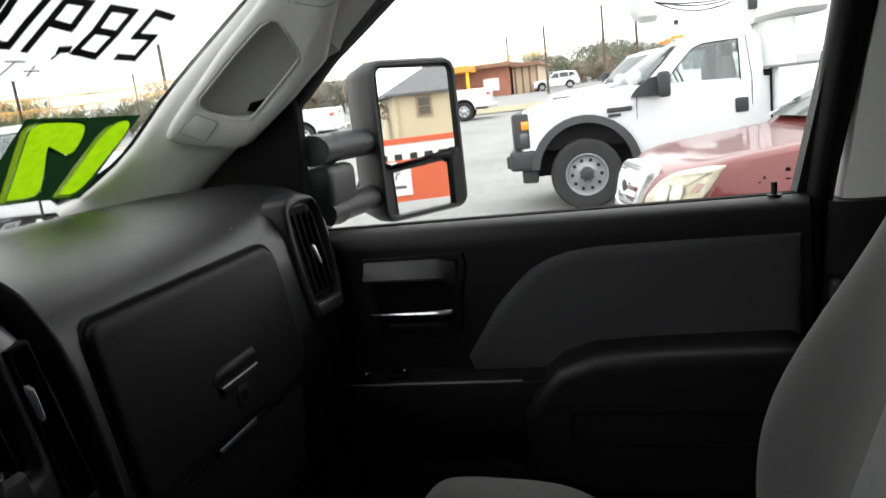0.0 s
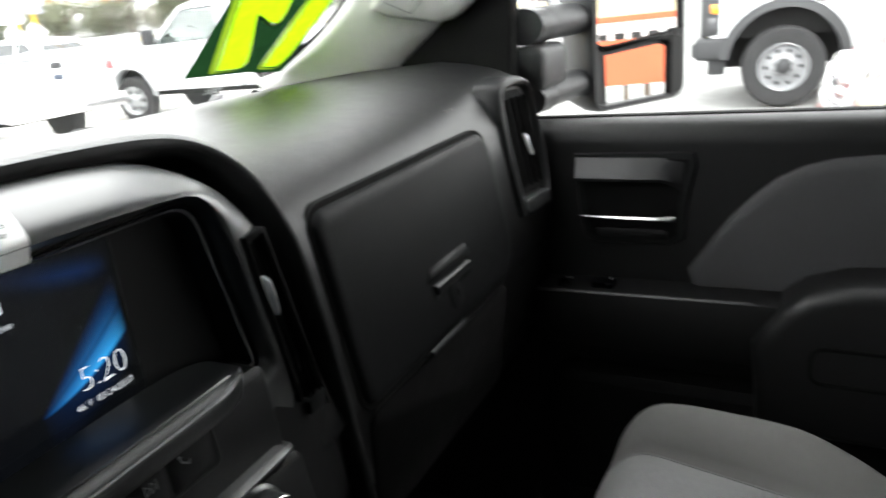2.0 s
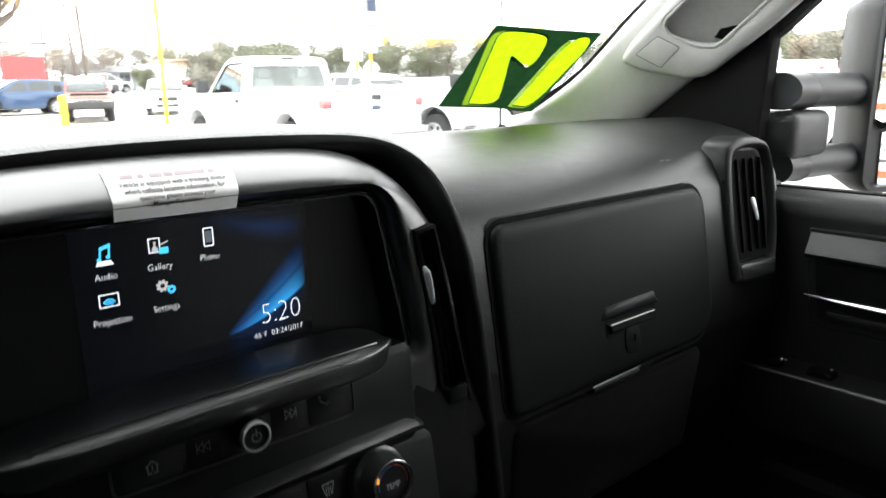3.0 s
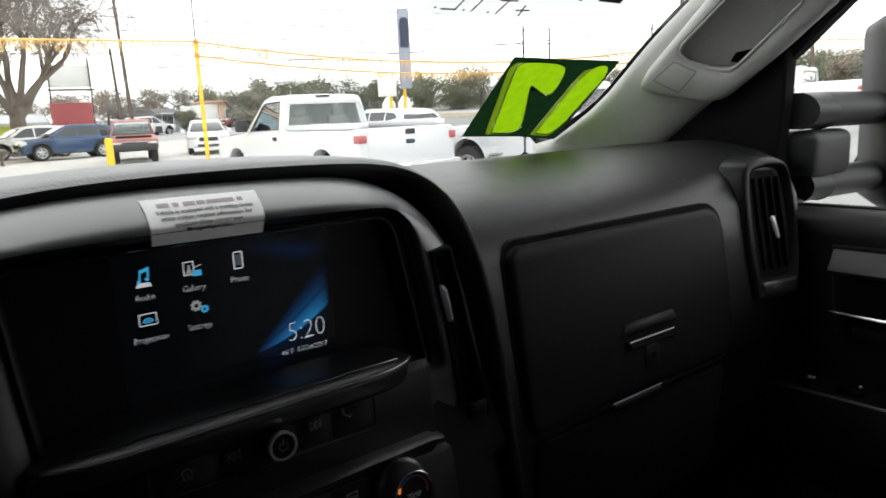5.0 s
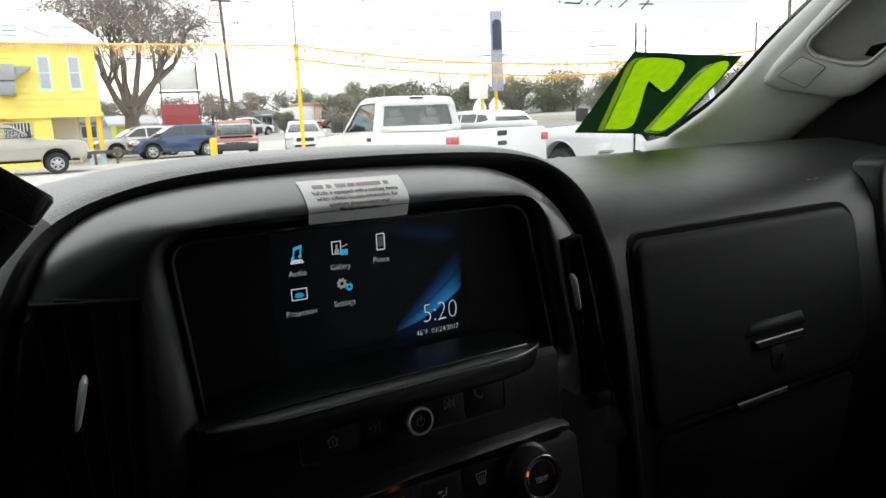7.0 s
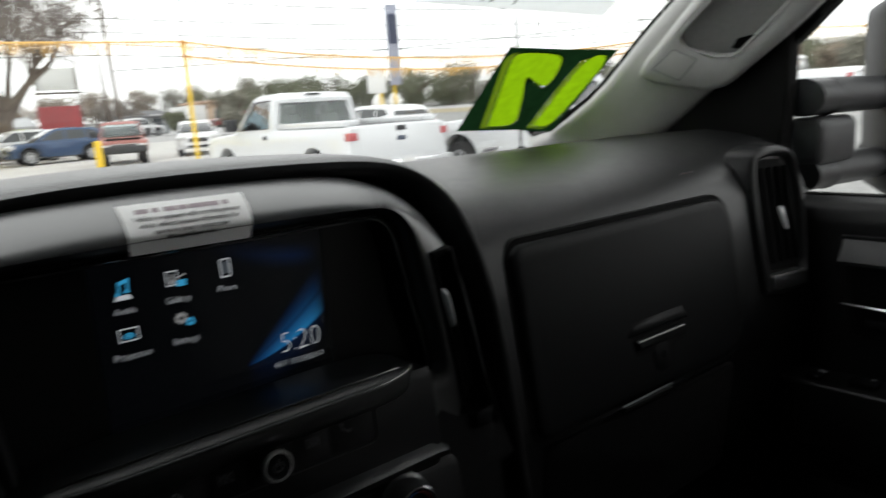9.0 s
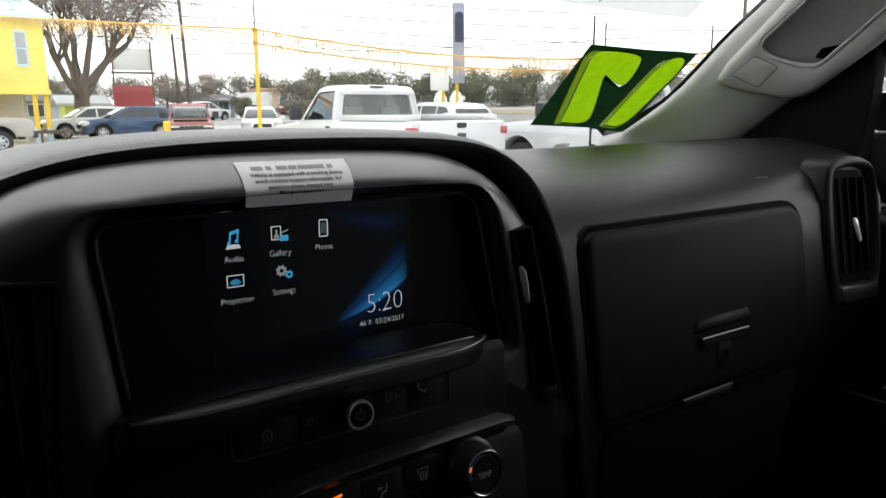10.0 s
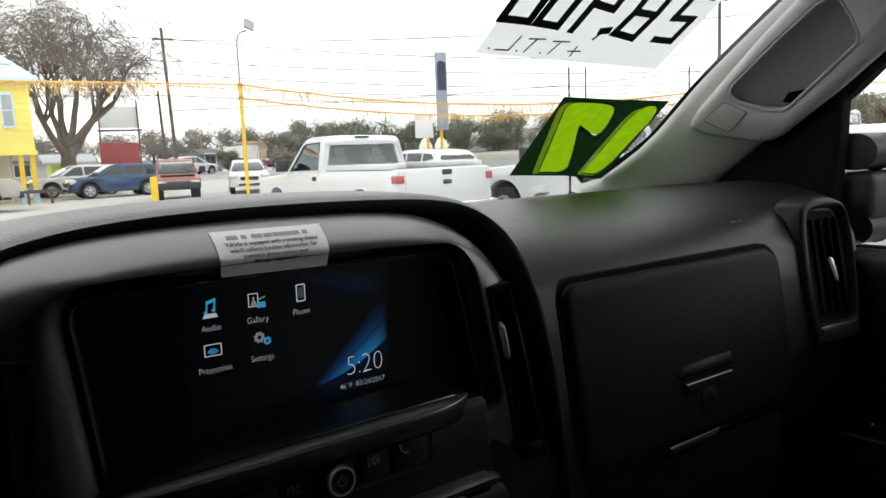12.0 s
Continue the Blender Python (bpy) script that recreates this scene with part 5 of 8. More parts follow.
for a, c in (((-0.030, -0.003), (-0.014, -0.003)), ((-0.028, 0.003), (-0.020, 0.003)), ((-0.006, -0.004), (0.001, 0.0)), ((0.001, 0.0), (-0.006, 0.004))):
    quad_bar(a, c, 0.0022, lambda u, v, h: lev(u * 0.7, v * 0.8, 0.0228 + h), 0.0002, bm)
part("button_mark", bm, PRINT, gear_lever)
part("stalk", tube([lev(-0.07, 0, 0), lev(-0.16, 0.005, 0.0), lev(-0.26, 0.03, -0.02)], [0.010, 0.014, 0.018], 10), BLACK, gear_lever)

# ---- things on the windscreen ----
def sheet(outlines, place):
    """A thin flat sheet; outlines after the first are holes in it."""
    c = bpy.data.curves.new("outline", "CURVE")
    c.dimensions, c.fill_mode = "2D", "BOTH"
    for poly in outlines:
        sp = c.splines.new("POLY")
        sp.points.add(len(poly) - 1)
        for q, (u, v) in zip(sp.points, poly):
            q.co = (u, v, 0, 1)
        sp.use_cyclic_u = True
    o = bpy.data.objects.new("outline", c)
    me = bpy.data.meshes.new_from_object(o)
    bm = bmesh.new()
    bm.from_mesh(me)
    for v in bm.verts:
        v.co = place(v.co.x, v.co.y, 0)
    bpy.data.objects.remove(o)
    bpy.data.meshes.remove(me)
    bpy.data.curves.remove(c)
    return bm


GREEN, LIME = film("dark_green_film", (0.009, 0.032, 0.011), 0.35, 0.35), film("lime_film", (0.215, 0.40, 0.004), 0.66, 0.26)


SEVEN = [(0.44, 0.06), (0.90, 0.06), (0.78, 0.30), (0.50, 0.70), (0.60, 0.67), (0.90, 0.56), (0.985, 0.62), (0.93, 0.84), (0.82, 0.945), (0.22, 0.955), (0.13, 0.90), (0.16, 0.80)]
ONE = [(0.33, 0.07), (0.86, 0.07), (0.92, 0.62), (0.96, 0.78), (0.86, 0.93), (0.60, 0.95), (0.42, 0.87), (0.36, 0.70)]


def year_sheet(corners, digit, kind):
    """A printed film on the glass, turned round as it is seen from inside. corners: bl, br, tr, tl."""
    (ax, av), (bx, bv), (cx, cv), (dx, dv) = corners
    t = thing("year_sticker", (ax, 0.48, 1.45), "dark green sticker with a lime digit %s on the windscreen" % kind, "sticker", "year stickers")

    def pl(u, v, h):
        x = (ax * (1 - u) + bx * u) * (1 - v) + (dx * (1 - u) + cx * u) * v
        w = (av * (1 - u) + bv * u) * (1 - v) + (dv * (1 - u) + cv * u) * v
        return screen_at(x, w, -0.0015 - h)

    soft = smooth(digit + digit[:1], 2)[:-1]
    wide = [(u - (0.085 if u < 0.55 - 0.2 * v + (0.1 if kind == "1" else 0) else 0.0), v - 0.012) for u, v in inset(soft, -0.022)]
    if kind == "7":
        full = smooth([p for k, p in enumerate(digit) if k not in (2, 3, 4, 5)] + digit[:1], 2)[:-1]
        cutout = [(u - (0.085 if u < 0.55 - 0.2 * v else 0.0), v - 0.012) for u, v in inset(full, -0.012)]
        bay = [(0.93, 0.05), (0.80, 0.30), (0.53, 0.68), (0.60, 0.668), (0.90, 0.560), (0.99, 0.61), (0.965, 0.30)]
        part("notch_film", sheet([bay], pl), GREEN, t)
    else:
        cutout = wide
    part("film", sheet([[(0, 0), (1, 0), (1, 1), (0, 1)], cutout], pl), GREEN, t)
    part("shadow_digit", sheet([[p for p in wide], inset(soft, -0.018)], lambda u, v, h: pl(u, v, 0.0002 + h)), film("olive_film", (0.11, 0.18, 0.008), 0.65), t, "olive edge of the digit")
    part("digit_outline", sheet([inset(soft, -0.018), soft], lambda u, v, h: pl(u, v, 0.0004 + h)), GREEN, t)
    part("digit", sheet([soft], lambda u, v, h: pl(u, v, 0.0003 + h)), LIME, t, "lime digit")


year_sheet(((0.618, 0.029), (0.767, 0.016), (0.746, 0.221), (0.598, 0.226)), SEVEN, "7")
year_sheet(((0.7655, 0.0155), (0.870, -0.0025), (0.849, 0.220), (0.7445, 0.2218)), ONE, "1")

price = thing("price_sheet", (0.56, 0.26, 1.61), "white paper price sheet with black handwritten figures on the windscreen", "price sheet")
pp = lambda u, v, h: screen_at(0.386 + u, 0.3025 + v - 0.03 * u, -0.0015 - h)
part("sheet", slab([(0, 0), (0.356, 0), (0.372, 0.26), (0.016, 0.26)], pp, ((0, 0), (0.0004, 0))), film("white_price_paper", (0.90, 0.91, 0.91), 0.74, 0.03), price)
MARK = mat("black_marker", (0.012, 0.012, 0.013), 0.6, var=0.25, scale=40)
SEG = {"a": ((0, 2), (1, 2)), "b": ((1, 1), (1, 2)), "c": ((1, 0), (1, 1)), "d": ((0, 0), (1, 0)), "e": ((0, 0), (0, 1)), "f": ((0, 1), (0, 2)), "g": ((0, 1), (1, 1))}
FIG = {"2": "abged", "8": "abcdefg", "9": "abcfg", "0": "abcdef"}


def figure(ch, x, w, hgt, z0, parent):
    """A handwritten block figure, turned round as it is seen through the glass."""
    bm = bmesh.new()
    pen = random.Random(int(x * 1000))
    shake = {(a, b): (pen.uniform(-0.0035, 0.0035), pen.uniform(-0.0035, 0.0035)) for a in (0, 1) for b in (0, 1, 2)}
    for s in FIG[ch]:
        (x0, y0), (x1, y1) = SEG[s]
        f = lambda a, b: (x + (1 - a) * w + 0.10 * b * hgt / 2 + shake[a, b][0], z0 + b * hgt / 2 + shake[a, b][1])
        quad_bar(f(x0, y0), f(x1, y1), 0.0118, lambda u, v, h: pp(u, v, 0.0008 + h), 0.0002, bm)
    part("figure", bm, MARK, parent)


for ch, x in (("0", 0.006), ("0", 0.060), ("9", 0.128), ("8", 0.209), ("2", 0.294)):
    figure(ch, x, 0.042, 0.082, 0.056, price)
bm = bmesh.new()
quad_bar((0.183, 0.058), (0.193, 0.060), 0.012, lambda u, v, h: pp(u, v, 0.0008 + h), 0.0002, bm)
quad_bar((0.184, 0.055), (0.178, 0.043), 0.0035, lambda u, v, h: pp(u, v, 0.0012 + h), 0.0002, bm)
part("comma", bm, MARK, price)
bm = bmesh.new()
ln = lambda u, v, h: pp(u, v, 0.0008 + h)
for a, c in (((0.172, 0.020), (0.150, 0.018)), ((0.160, 0.027), (0.160, 0.010)), ((0.140, 0.034), (0.112, 0.032)), ((0.126, 0.033), (0.118, 0.010)), ((0.104, 0.010), (0.103, 0.0105)), ((0.096, 0.034), (0.070, 0.032)), ((0.083, 0.033), (0.075, 0.010)), ((0.062, 0.010), (0.061, 0.0105)), ((0.054, 0.034), (0.048, 0.010)), ((0.048, 0.010), (0.026, 0.009)), ((0.016, 0.010), (0.015, 0.0105))):
    quad_bar(a, c, 0.0022, ln, 0.0002, bm)
part("small_letters", bm, MARK, price, "handwritten small letters")
stick = thing("inspection_sticker", (0.80, 0.52, 1.41), "small white printed inspection sticker low on the windscreen", "sticker")
part("sheet", slab(rounded(0, 0, 0.036, 0.030, 0.002), lambda u, v, h: screen_at(0.722 + u, -0.062 + v, -0.0015 - h), ((0, 0), (0.0004, 0))), film("white_sticker", (0.75, 0.75, 0.76), 0.5, 0.05), stick)
bm = bmesh.new()
for k in range(4):
    quad_bar((0.006, 0.005 + 0.006 * k), (0.030 - 0.004 * (k % 2), 0.005 + 0.006 * k), 0.002, lambda u, v, h: screen_at(0.722 + u, -0.062 + v, -0.0023 - h), 0.0002, bm)
part("print_bars", bm, INK, stick)

# ---- outside: the ground ----
def gz(x, y):
    """The lot rises a little ahead and to the passenger's side."""
    return 0.0085 * max(0, y - 8) + 0.0125 * max(0, min(x, 9) - 5) + 0.036 * max(0, min(x, 26) - 11) + 0.028 * max(0, min(x, 120) - 26)


ASPHALT = mat("grey_gravel_asphalt", (0.235, 0.235, 0.23), 0.9, var=0.28, scale=0.5, fine=0.8, fscale=30)
lx = [-900, -300, -120, -60, -30, -15, -5, 0, 5, 9, 11, 16, 22, 26, 30, 45, 70, 120, 300, 900]
ly = [-900, -300, -120, -60, -30, -15, -5, 0, 8, 15, 25, 40, 70, 120, 300, 900]
g = part("ground", loft([[(x, y, gz(x, y)) for x in lx] for y in ly], False, False), ASPHALT)
tagged(g, "grey gravelly asphalt car lot", "ground", kind="structure")
PALEC = mat("pale_worn_concrete", (0.50, 0.49, 0.47), 0.9, var=0.22, scale=0.35, fine=0.5, fscale=20)
apron = part("pavement", loft([[(x, y, gz(x, y) + 0.012) for x in (-24.0, -10.0, 0.0, 5.0, 9.0, 11.0, 17.0)] for y in (8.0, 8.6, 20.0, 34.0, 50.0)], False, False), PALEC)
tagged(apron, "pale worn concrete of the front lot", "pavement", kind="structure")
street = part("road", loft([[(x, y, gz(x, y) + 0.016) for x in (-80.0, 0.0, 5.0, 9.0, 11.0, 26.0, 60.0)] for y in (50.1, 60.0, 68.0)], False, False), mat("pale_street_asphalt", (0.36, 0.36, 0.355), 0.9, var=0.15, scale=0.3, fine=0.5, fscale=20))
tagged(street, "pale worn asphalt street beyond the lot", "road", kind="structure")

# ---- parked vehicles ----
# A greyer white than the cab's, to set the boom off from the sky.
BOOMW = mat("greyed_white_boom_paint", (0.60, 0.62, 0.60), 0.5, var=0.10, scale=2.5)
WHITEP = mat("white_car_paint", (0.68, 0.695, 0.71), 0.28, var=0.012, scale=1.5, coat=0.5)
SILVERP = mat("beige_silver_paint", (0.40, 0.385, 0.345), 0.32, metal=0.25, var=0.06, scale=1.5, coat=0.4)
BLUEP = mat("dark_blue_paint", (0.024, 0.060, 0.135), 0.25, metal=0.2, var=0.08, scale=1.5, coat=0.7)
REDP = mat("faded_red_paint", (0.33, 0.12, 0.10), 0.45, var=0.14, scale=1.5, coat=0.2)
MAROON = mat("maroon_paint", (0.135, 0.020, 0.018), 0.34, metal=0.0, var=0.14, scale=2, coat=0.6, spec=0.35)
BLACKP = mat("black_car_paint", (0.012, 0.012, 0.014), 0.25, var=0.1, coat=0.7)
RUBBER = mat("tyre_rubber", (0.022, 0.022, 0.023), 0.85, var=0.25, scale=8, fine=0.5, fscale=80)
STEELW = mat("silver_wheel", (0.46, 0.47, 0.48), 0.4, metal=0.5, var=0.15, scale=10)
DULLW = mat("dull_steel_wheel", (0.26, 0.265, 0.275), 0.5, metal=0.4, var=0.25, scale=12)
UNDER = mat("black_underbody", (0.008, 0.008, 0.008), 0.9)
TRIMB = mat("black_car_trim", (0.03, 0.031, 0.033), 0.6, var=0.15, scale=6)
REDL = mat("red_tail_lens", (0.46, 0.09, 0.095), 0.15, var=0.15, scale=20, coat=0.6)
AMBERL = mat("amber_lens", (0.85, 0.28, 0.02), 0.15, var=0.15, scale=20, coat=0.6)
CLEARL = mat("clear_headlamp", (0.62, 0.63, 0.62), 0.12, metal=0.2, var=0.25, scale=25, coat=0.8)
CLOUDL = mat("clouded_headlamp", (0.46, 0.43, 0.33), 0.2, var=0.3, scale=14, coat=0.6)
PLATE = mat("white_plate", (0.7, 0.7, 0.7), 0.5, var=0.1)


def arc_in(low, wheels, r, z0):
    """The lower edge from front to back with wheel arches let in."""
    out = []
    for wx in wheels:
        lo = math.asin(max(0.0, min(0.9, (low - z0) / (r * 0.98))))
        for k in range(13):
            a = lo + (math.pi - 2 * lo) * k / 12
            out.append((wx + r * math.cos(a), z0 + r * 0.98 * math.sin(a)))
    return out


def body(name, poly, half, m, parent, label="", tumble=0.0, zt=1.0, edge=0.06, bow=0.0, bow_x=0.0):
    """A side outline made into a rounded body; tumble narrows it above zt, bow sweeps the corners back beyond bow_x."""
    def wide(z):
        return half - tumble * max(0, z - zt)
    steps = [(-1.0, edge * 0.85), (-0.985, edge * 0.35), (-0.95, edge * 0.1), (-0.88, 0), (-0.7, 0), (-0.45, 0), (0, -0.004), (0.45, 0), (0.7, 0), (0.88, 0), (0.95, edge * 0.1), (0.985, edge * 0.35), (1.0, edge * 0.85)]
    far = max(x for x, _ in poly)
    rings = [[(x - bow * abs(s) ** 3 * max(0.0, (x - bow_x) / (far - bow_x)) ** 2, s * wide(z), z) for x, z in inset(poly, d)] for s, d in steps]
    return part(name, loft(rings, True, True), m, parent, label, local=True, angle=32)


def side_pane(name, poly, half, tumble, zt, parent, m, sgn=1, off=0.006, label=""):
    w = lambda z: half - tumble * max(0, z - zt)
    return part(name, loft([[(x, sgn * (w(z) + o), z) for x, z in poly] for o in (-0.02, off)], True, True), m, parent, label, local=True)


def wheel(parent, x, y, r, w, rim=0.62, style="spoke", m=None):
    s = 1 if y > 0 else -1
    o = (x, y - s * w / 2, r)
    ax = (0, s, 0)
    wh = part("wheel", lathe(((0.0, r * rim), (0.01, r * 0.93), (w * 0.12, r * 0.985), (w * 0.3, r), (w * 0.7, r), (w * 0.88, r * 0.985), (w - 0.005, r * 0.93), (w, r * (rim + 0.10)), (w - 0.012, r * rim), (w * 0.4, r * rim * 0.98)), o, ax, 36), RUBBER, parent, "black tyre", local=True)
    q = r * rim
    rm = part("rim", lathe(((w * 0.35, q), (w - 0.004, q * 1.02), (w + 0.003, q * 0.99), (w - 0.006, q * 0.93), (w - 0.05, q * 0.86), (w - 0.055, q * 0.62), (w - 0.03, q * 0.45), (w - 0.012, q * 0.28), (w + 0.01, q * 0.24), (w + 0.015, q * 0.10)), o, ax, 32), m or STEELW, wh, "silver wheel rim", local=True)
    bm = bmesh.new()
    n = 10 if style == "steel" else 6
    for k in range(n):
        a = 2 * math.pi * k / n
        if style == "steel":
            c = (x + q * 0.70 * math.cos(a), y + s * (w / 2 - 0.046), r + q * 0.70 * math.sin(a))
            lathe(((0, q * 0.085), (0.006, q * 0.085), (0.007, q * 0.07)), c, ax, 10, bm)
        else:
            c = (x + q * 0.62 * math.cos(a), y + s * (w / 2 - 0.044), r + q * 0.62 * math.sin(a))
            box(c[0], c[1], c[2], q * 0.40, 0.012, q * 0.26, 0.0, m=Matrix.Rotation(-a, 4, "Y"), bm=bm)
    part("openings", bm, UNDER, rm, local=True)
    if style == "steel":
        bm = bmesh.new()
        for k in range(8):
            a = 2 * math.pi * (k + 0.5) / 8
            lathe(((0, 0.016), (0.02, 0.014)), (x + q * 0.34 * math.cos(a), y + s * (w / 2 - 0.02), r + q * 0.34 * math.sin(a)), ax, 8, bm)
        part("nuts", bm, mat("dark_nut", (0.12, 0.12, 0.12), 0.5, metal=0.4), rm, local=True)
    return wh


def shut_line(parent, pts, half, tumble=0, zt=9, sgn=1, w=0.008):
    """A dark gap between panels along points (x, z) of the side."""
    bm = bmesh.new()
    for a, b in zip(pts, pts[1:]):
        f = lambda u, v, h: (u, sgn * (half - tumble * max(0, v - zt) + 0.002 + h), v)
        quad_bar(a, b, w, f, 0.0015, bm)
    return part("panel_gap", bm, UNDER, parent, local=True)


def ears(parent, x, z, half, m, size=1.0, sides=(1, -1)):
    for s in sides:
        e = part("wing_mirror", box(x, s * (half + 0.14), z, 0.10 * size, 0.20 * size, 0.20 * size, 0.03, 3), m, parent, local=True)
        part("mirror_arm", box(x + 0.01, s * (half + 0.03), z - 0.04, 0.05, 0.12, 0.05, 0.01), m, e, local=True)


CABGLASS = pane("tinted_cab_glass", (0.92, 0.96, 0.95), 3.5)
SCREENG = pane("tinted_windscreen_glass", (0.72, 0.78, 0.78), 0.9)
# Also on floor and dash, paled so the hollow cabs look lit inside.
SEATC = mat("pale_cab_interior", (0.22, 0.225, 0.215), 0.9, var=0.1, scale=5)


def cab_shell(t, outline, windows, ch, tm, zb, paint, rear_x, foot_x, top_x, bow=0.08):
    """A hollow cab: two sides with window openings, a roof, bowed glass, seats and a wheel."""
    w = lambda z: ch - tm * max(0, z - zb)
    top = max(z for _, z in outline)
    for s in (1, -1):
        bm = sheet([outline] + windows, lambda x, z, h, s=s: Vector((x, s * w(z), z)))
        for ring in [outline] + windows:
            loft([[(x, s * (w(z) - o), z) for x, z in ring] for o in (0, 0.05)], True, False, bm)
        side = part("cab_side", bm, paint, t, local=True, angle=30)
        for poly in windows:
            part("side_window", loft([[(x, s * (w(z) - o), z) for x, z in poly] for o in (0.018, 0.023)], True, True), CABGLASS, side, "clear side window", local=True)
            rim = poly + poly[:1]
            part("window_seal", tube([(x, s * (w(z) - 0.004), z) for x, z in rim], 0.010, 5), TRIMB, side, local=True)
    ridge = [p for p in outline if p[1] > top - 0.14]
    part("roof", loft([[(x, -w(z) + 0.002, z), (x, -w(z) * 0.6, z + 0.018), (x, 0, z + 0.022), (x, w(z) * 0.6, z + 0.018), (x, w(z) - 0.002, z), (x, w(z) - 0.01, z - 0.05), (x, -w(z) + 0.01, z - 0.05)] for x, z in ridge], True, True), paint, t, local=True, angle=30)
    zt = top - 0.12
    for s in (1, -1):
        part("rear_pillar", loft([[(rear_x + k + a, s * (w(z) - b), z) for a, b in ((0, 0.004), (0.05, 0.004), (0.05, 0.13), (0, 0.13))] for z, k in ((zb - 0.06, 0.0), (zt, 0.05), (top - 0.04, 0.10))], True, True), paint, t, local=True)
    g = w(zb) - 0.12
    part("rear_window", loft([[(rear_x + 0.022 + k + o, s * q, z) for s, q, z, k in ((-1, g, zb - 0.04, 0), (1, g, zb - 0.04, 0), (1, g - 0.06, zt, 0.05), (-1, g - 0.06, zt, 0.05))] for o in (0, 0.006)], True, True), CABGLASS, t, "rear window of the cab", local=True)
    stations = [-1 + k / 5 for k in range(11)]
    part("windscreen", loft([[(foot_x + bow * (1 - q * q), (g + 0.06) * q, zb + 0.02), (foot_x + bow * (1 - q * q) + 0.006, (g + 0.06) * q, zb + 0.02), (top_x + 0.4 * bow * (1 - q * q) + 0.006, (g - 0.05) * q, zt + 0.02), (top_x + 0.4 * bow * (1 - q * q), (g - 0.05) * q, zt + 0.02)] for q in stations], True, True), SCREENG, t, "sloped windscreen", local=True)
    part("cab_floor", box((rear_x + foot_x) / 2, 0, zb - 0.055, foot_x - rear_x - 0.2, 1.7 * ch, 0.02), SEATC, t, local=True)
    part("cab_dash", box(foot_x - 0.22, 0, zb + 0.01, 0.34, 1.75 * ch, 0.12, 0.03), SEATC, t, local=True)
    for y in (0.42, -0.42):
        seat_ = part("cab_seat", box(rear_x + 0.30, y, zb + 0.06, 0.14, 0.46, 0.36, 0.05, 2), SEATC, t, "pale cloth seat back", local=True)
        part("head_rest", box(rear_x + 0.27, y, zb + 0.32, 0.10, 0.26, 0.17, 0.04, 2), SEATC, seat_, local=True)
    ring = [(foot_x - 0.52 + 0.07 * math.sin(a), 0.42 + 0.18 * math.cos(a), zb + 0.06 + 0.16 * math.sin(a)) for a in [2 * math.pi * k / 20 for k in range(21)]]
    part("steering_wheel", tube(ring, 0.016, 6), TRIMB, t, local=True)


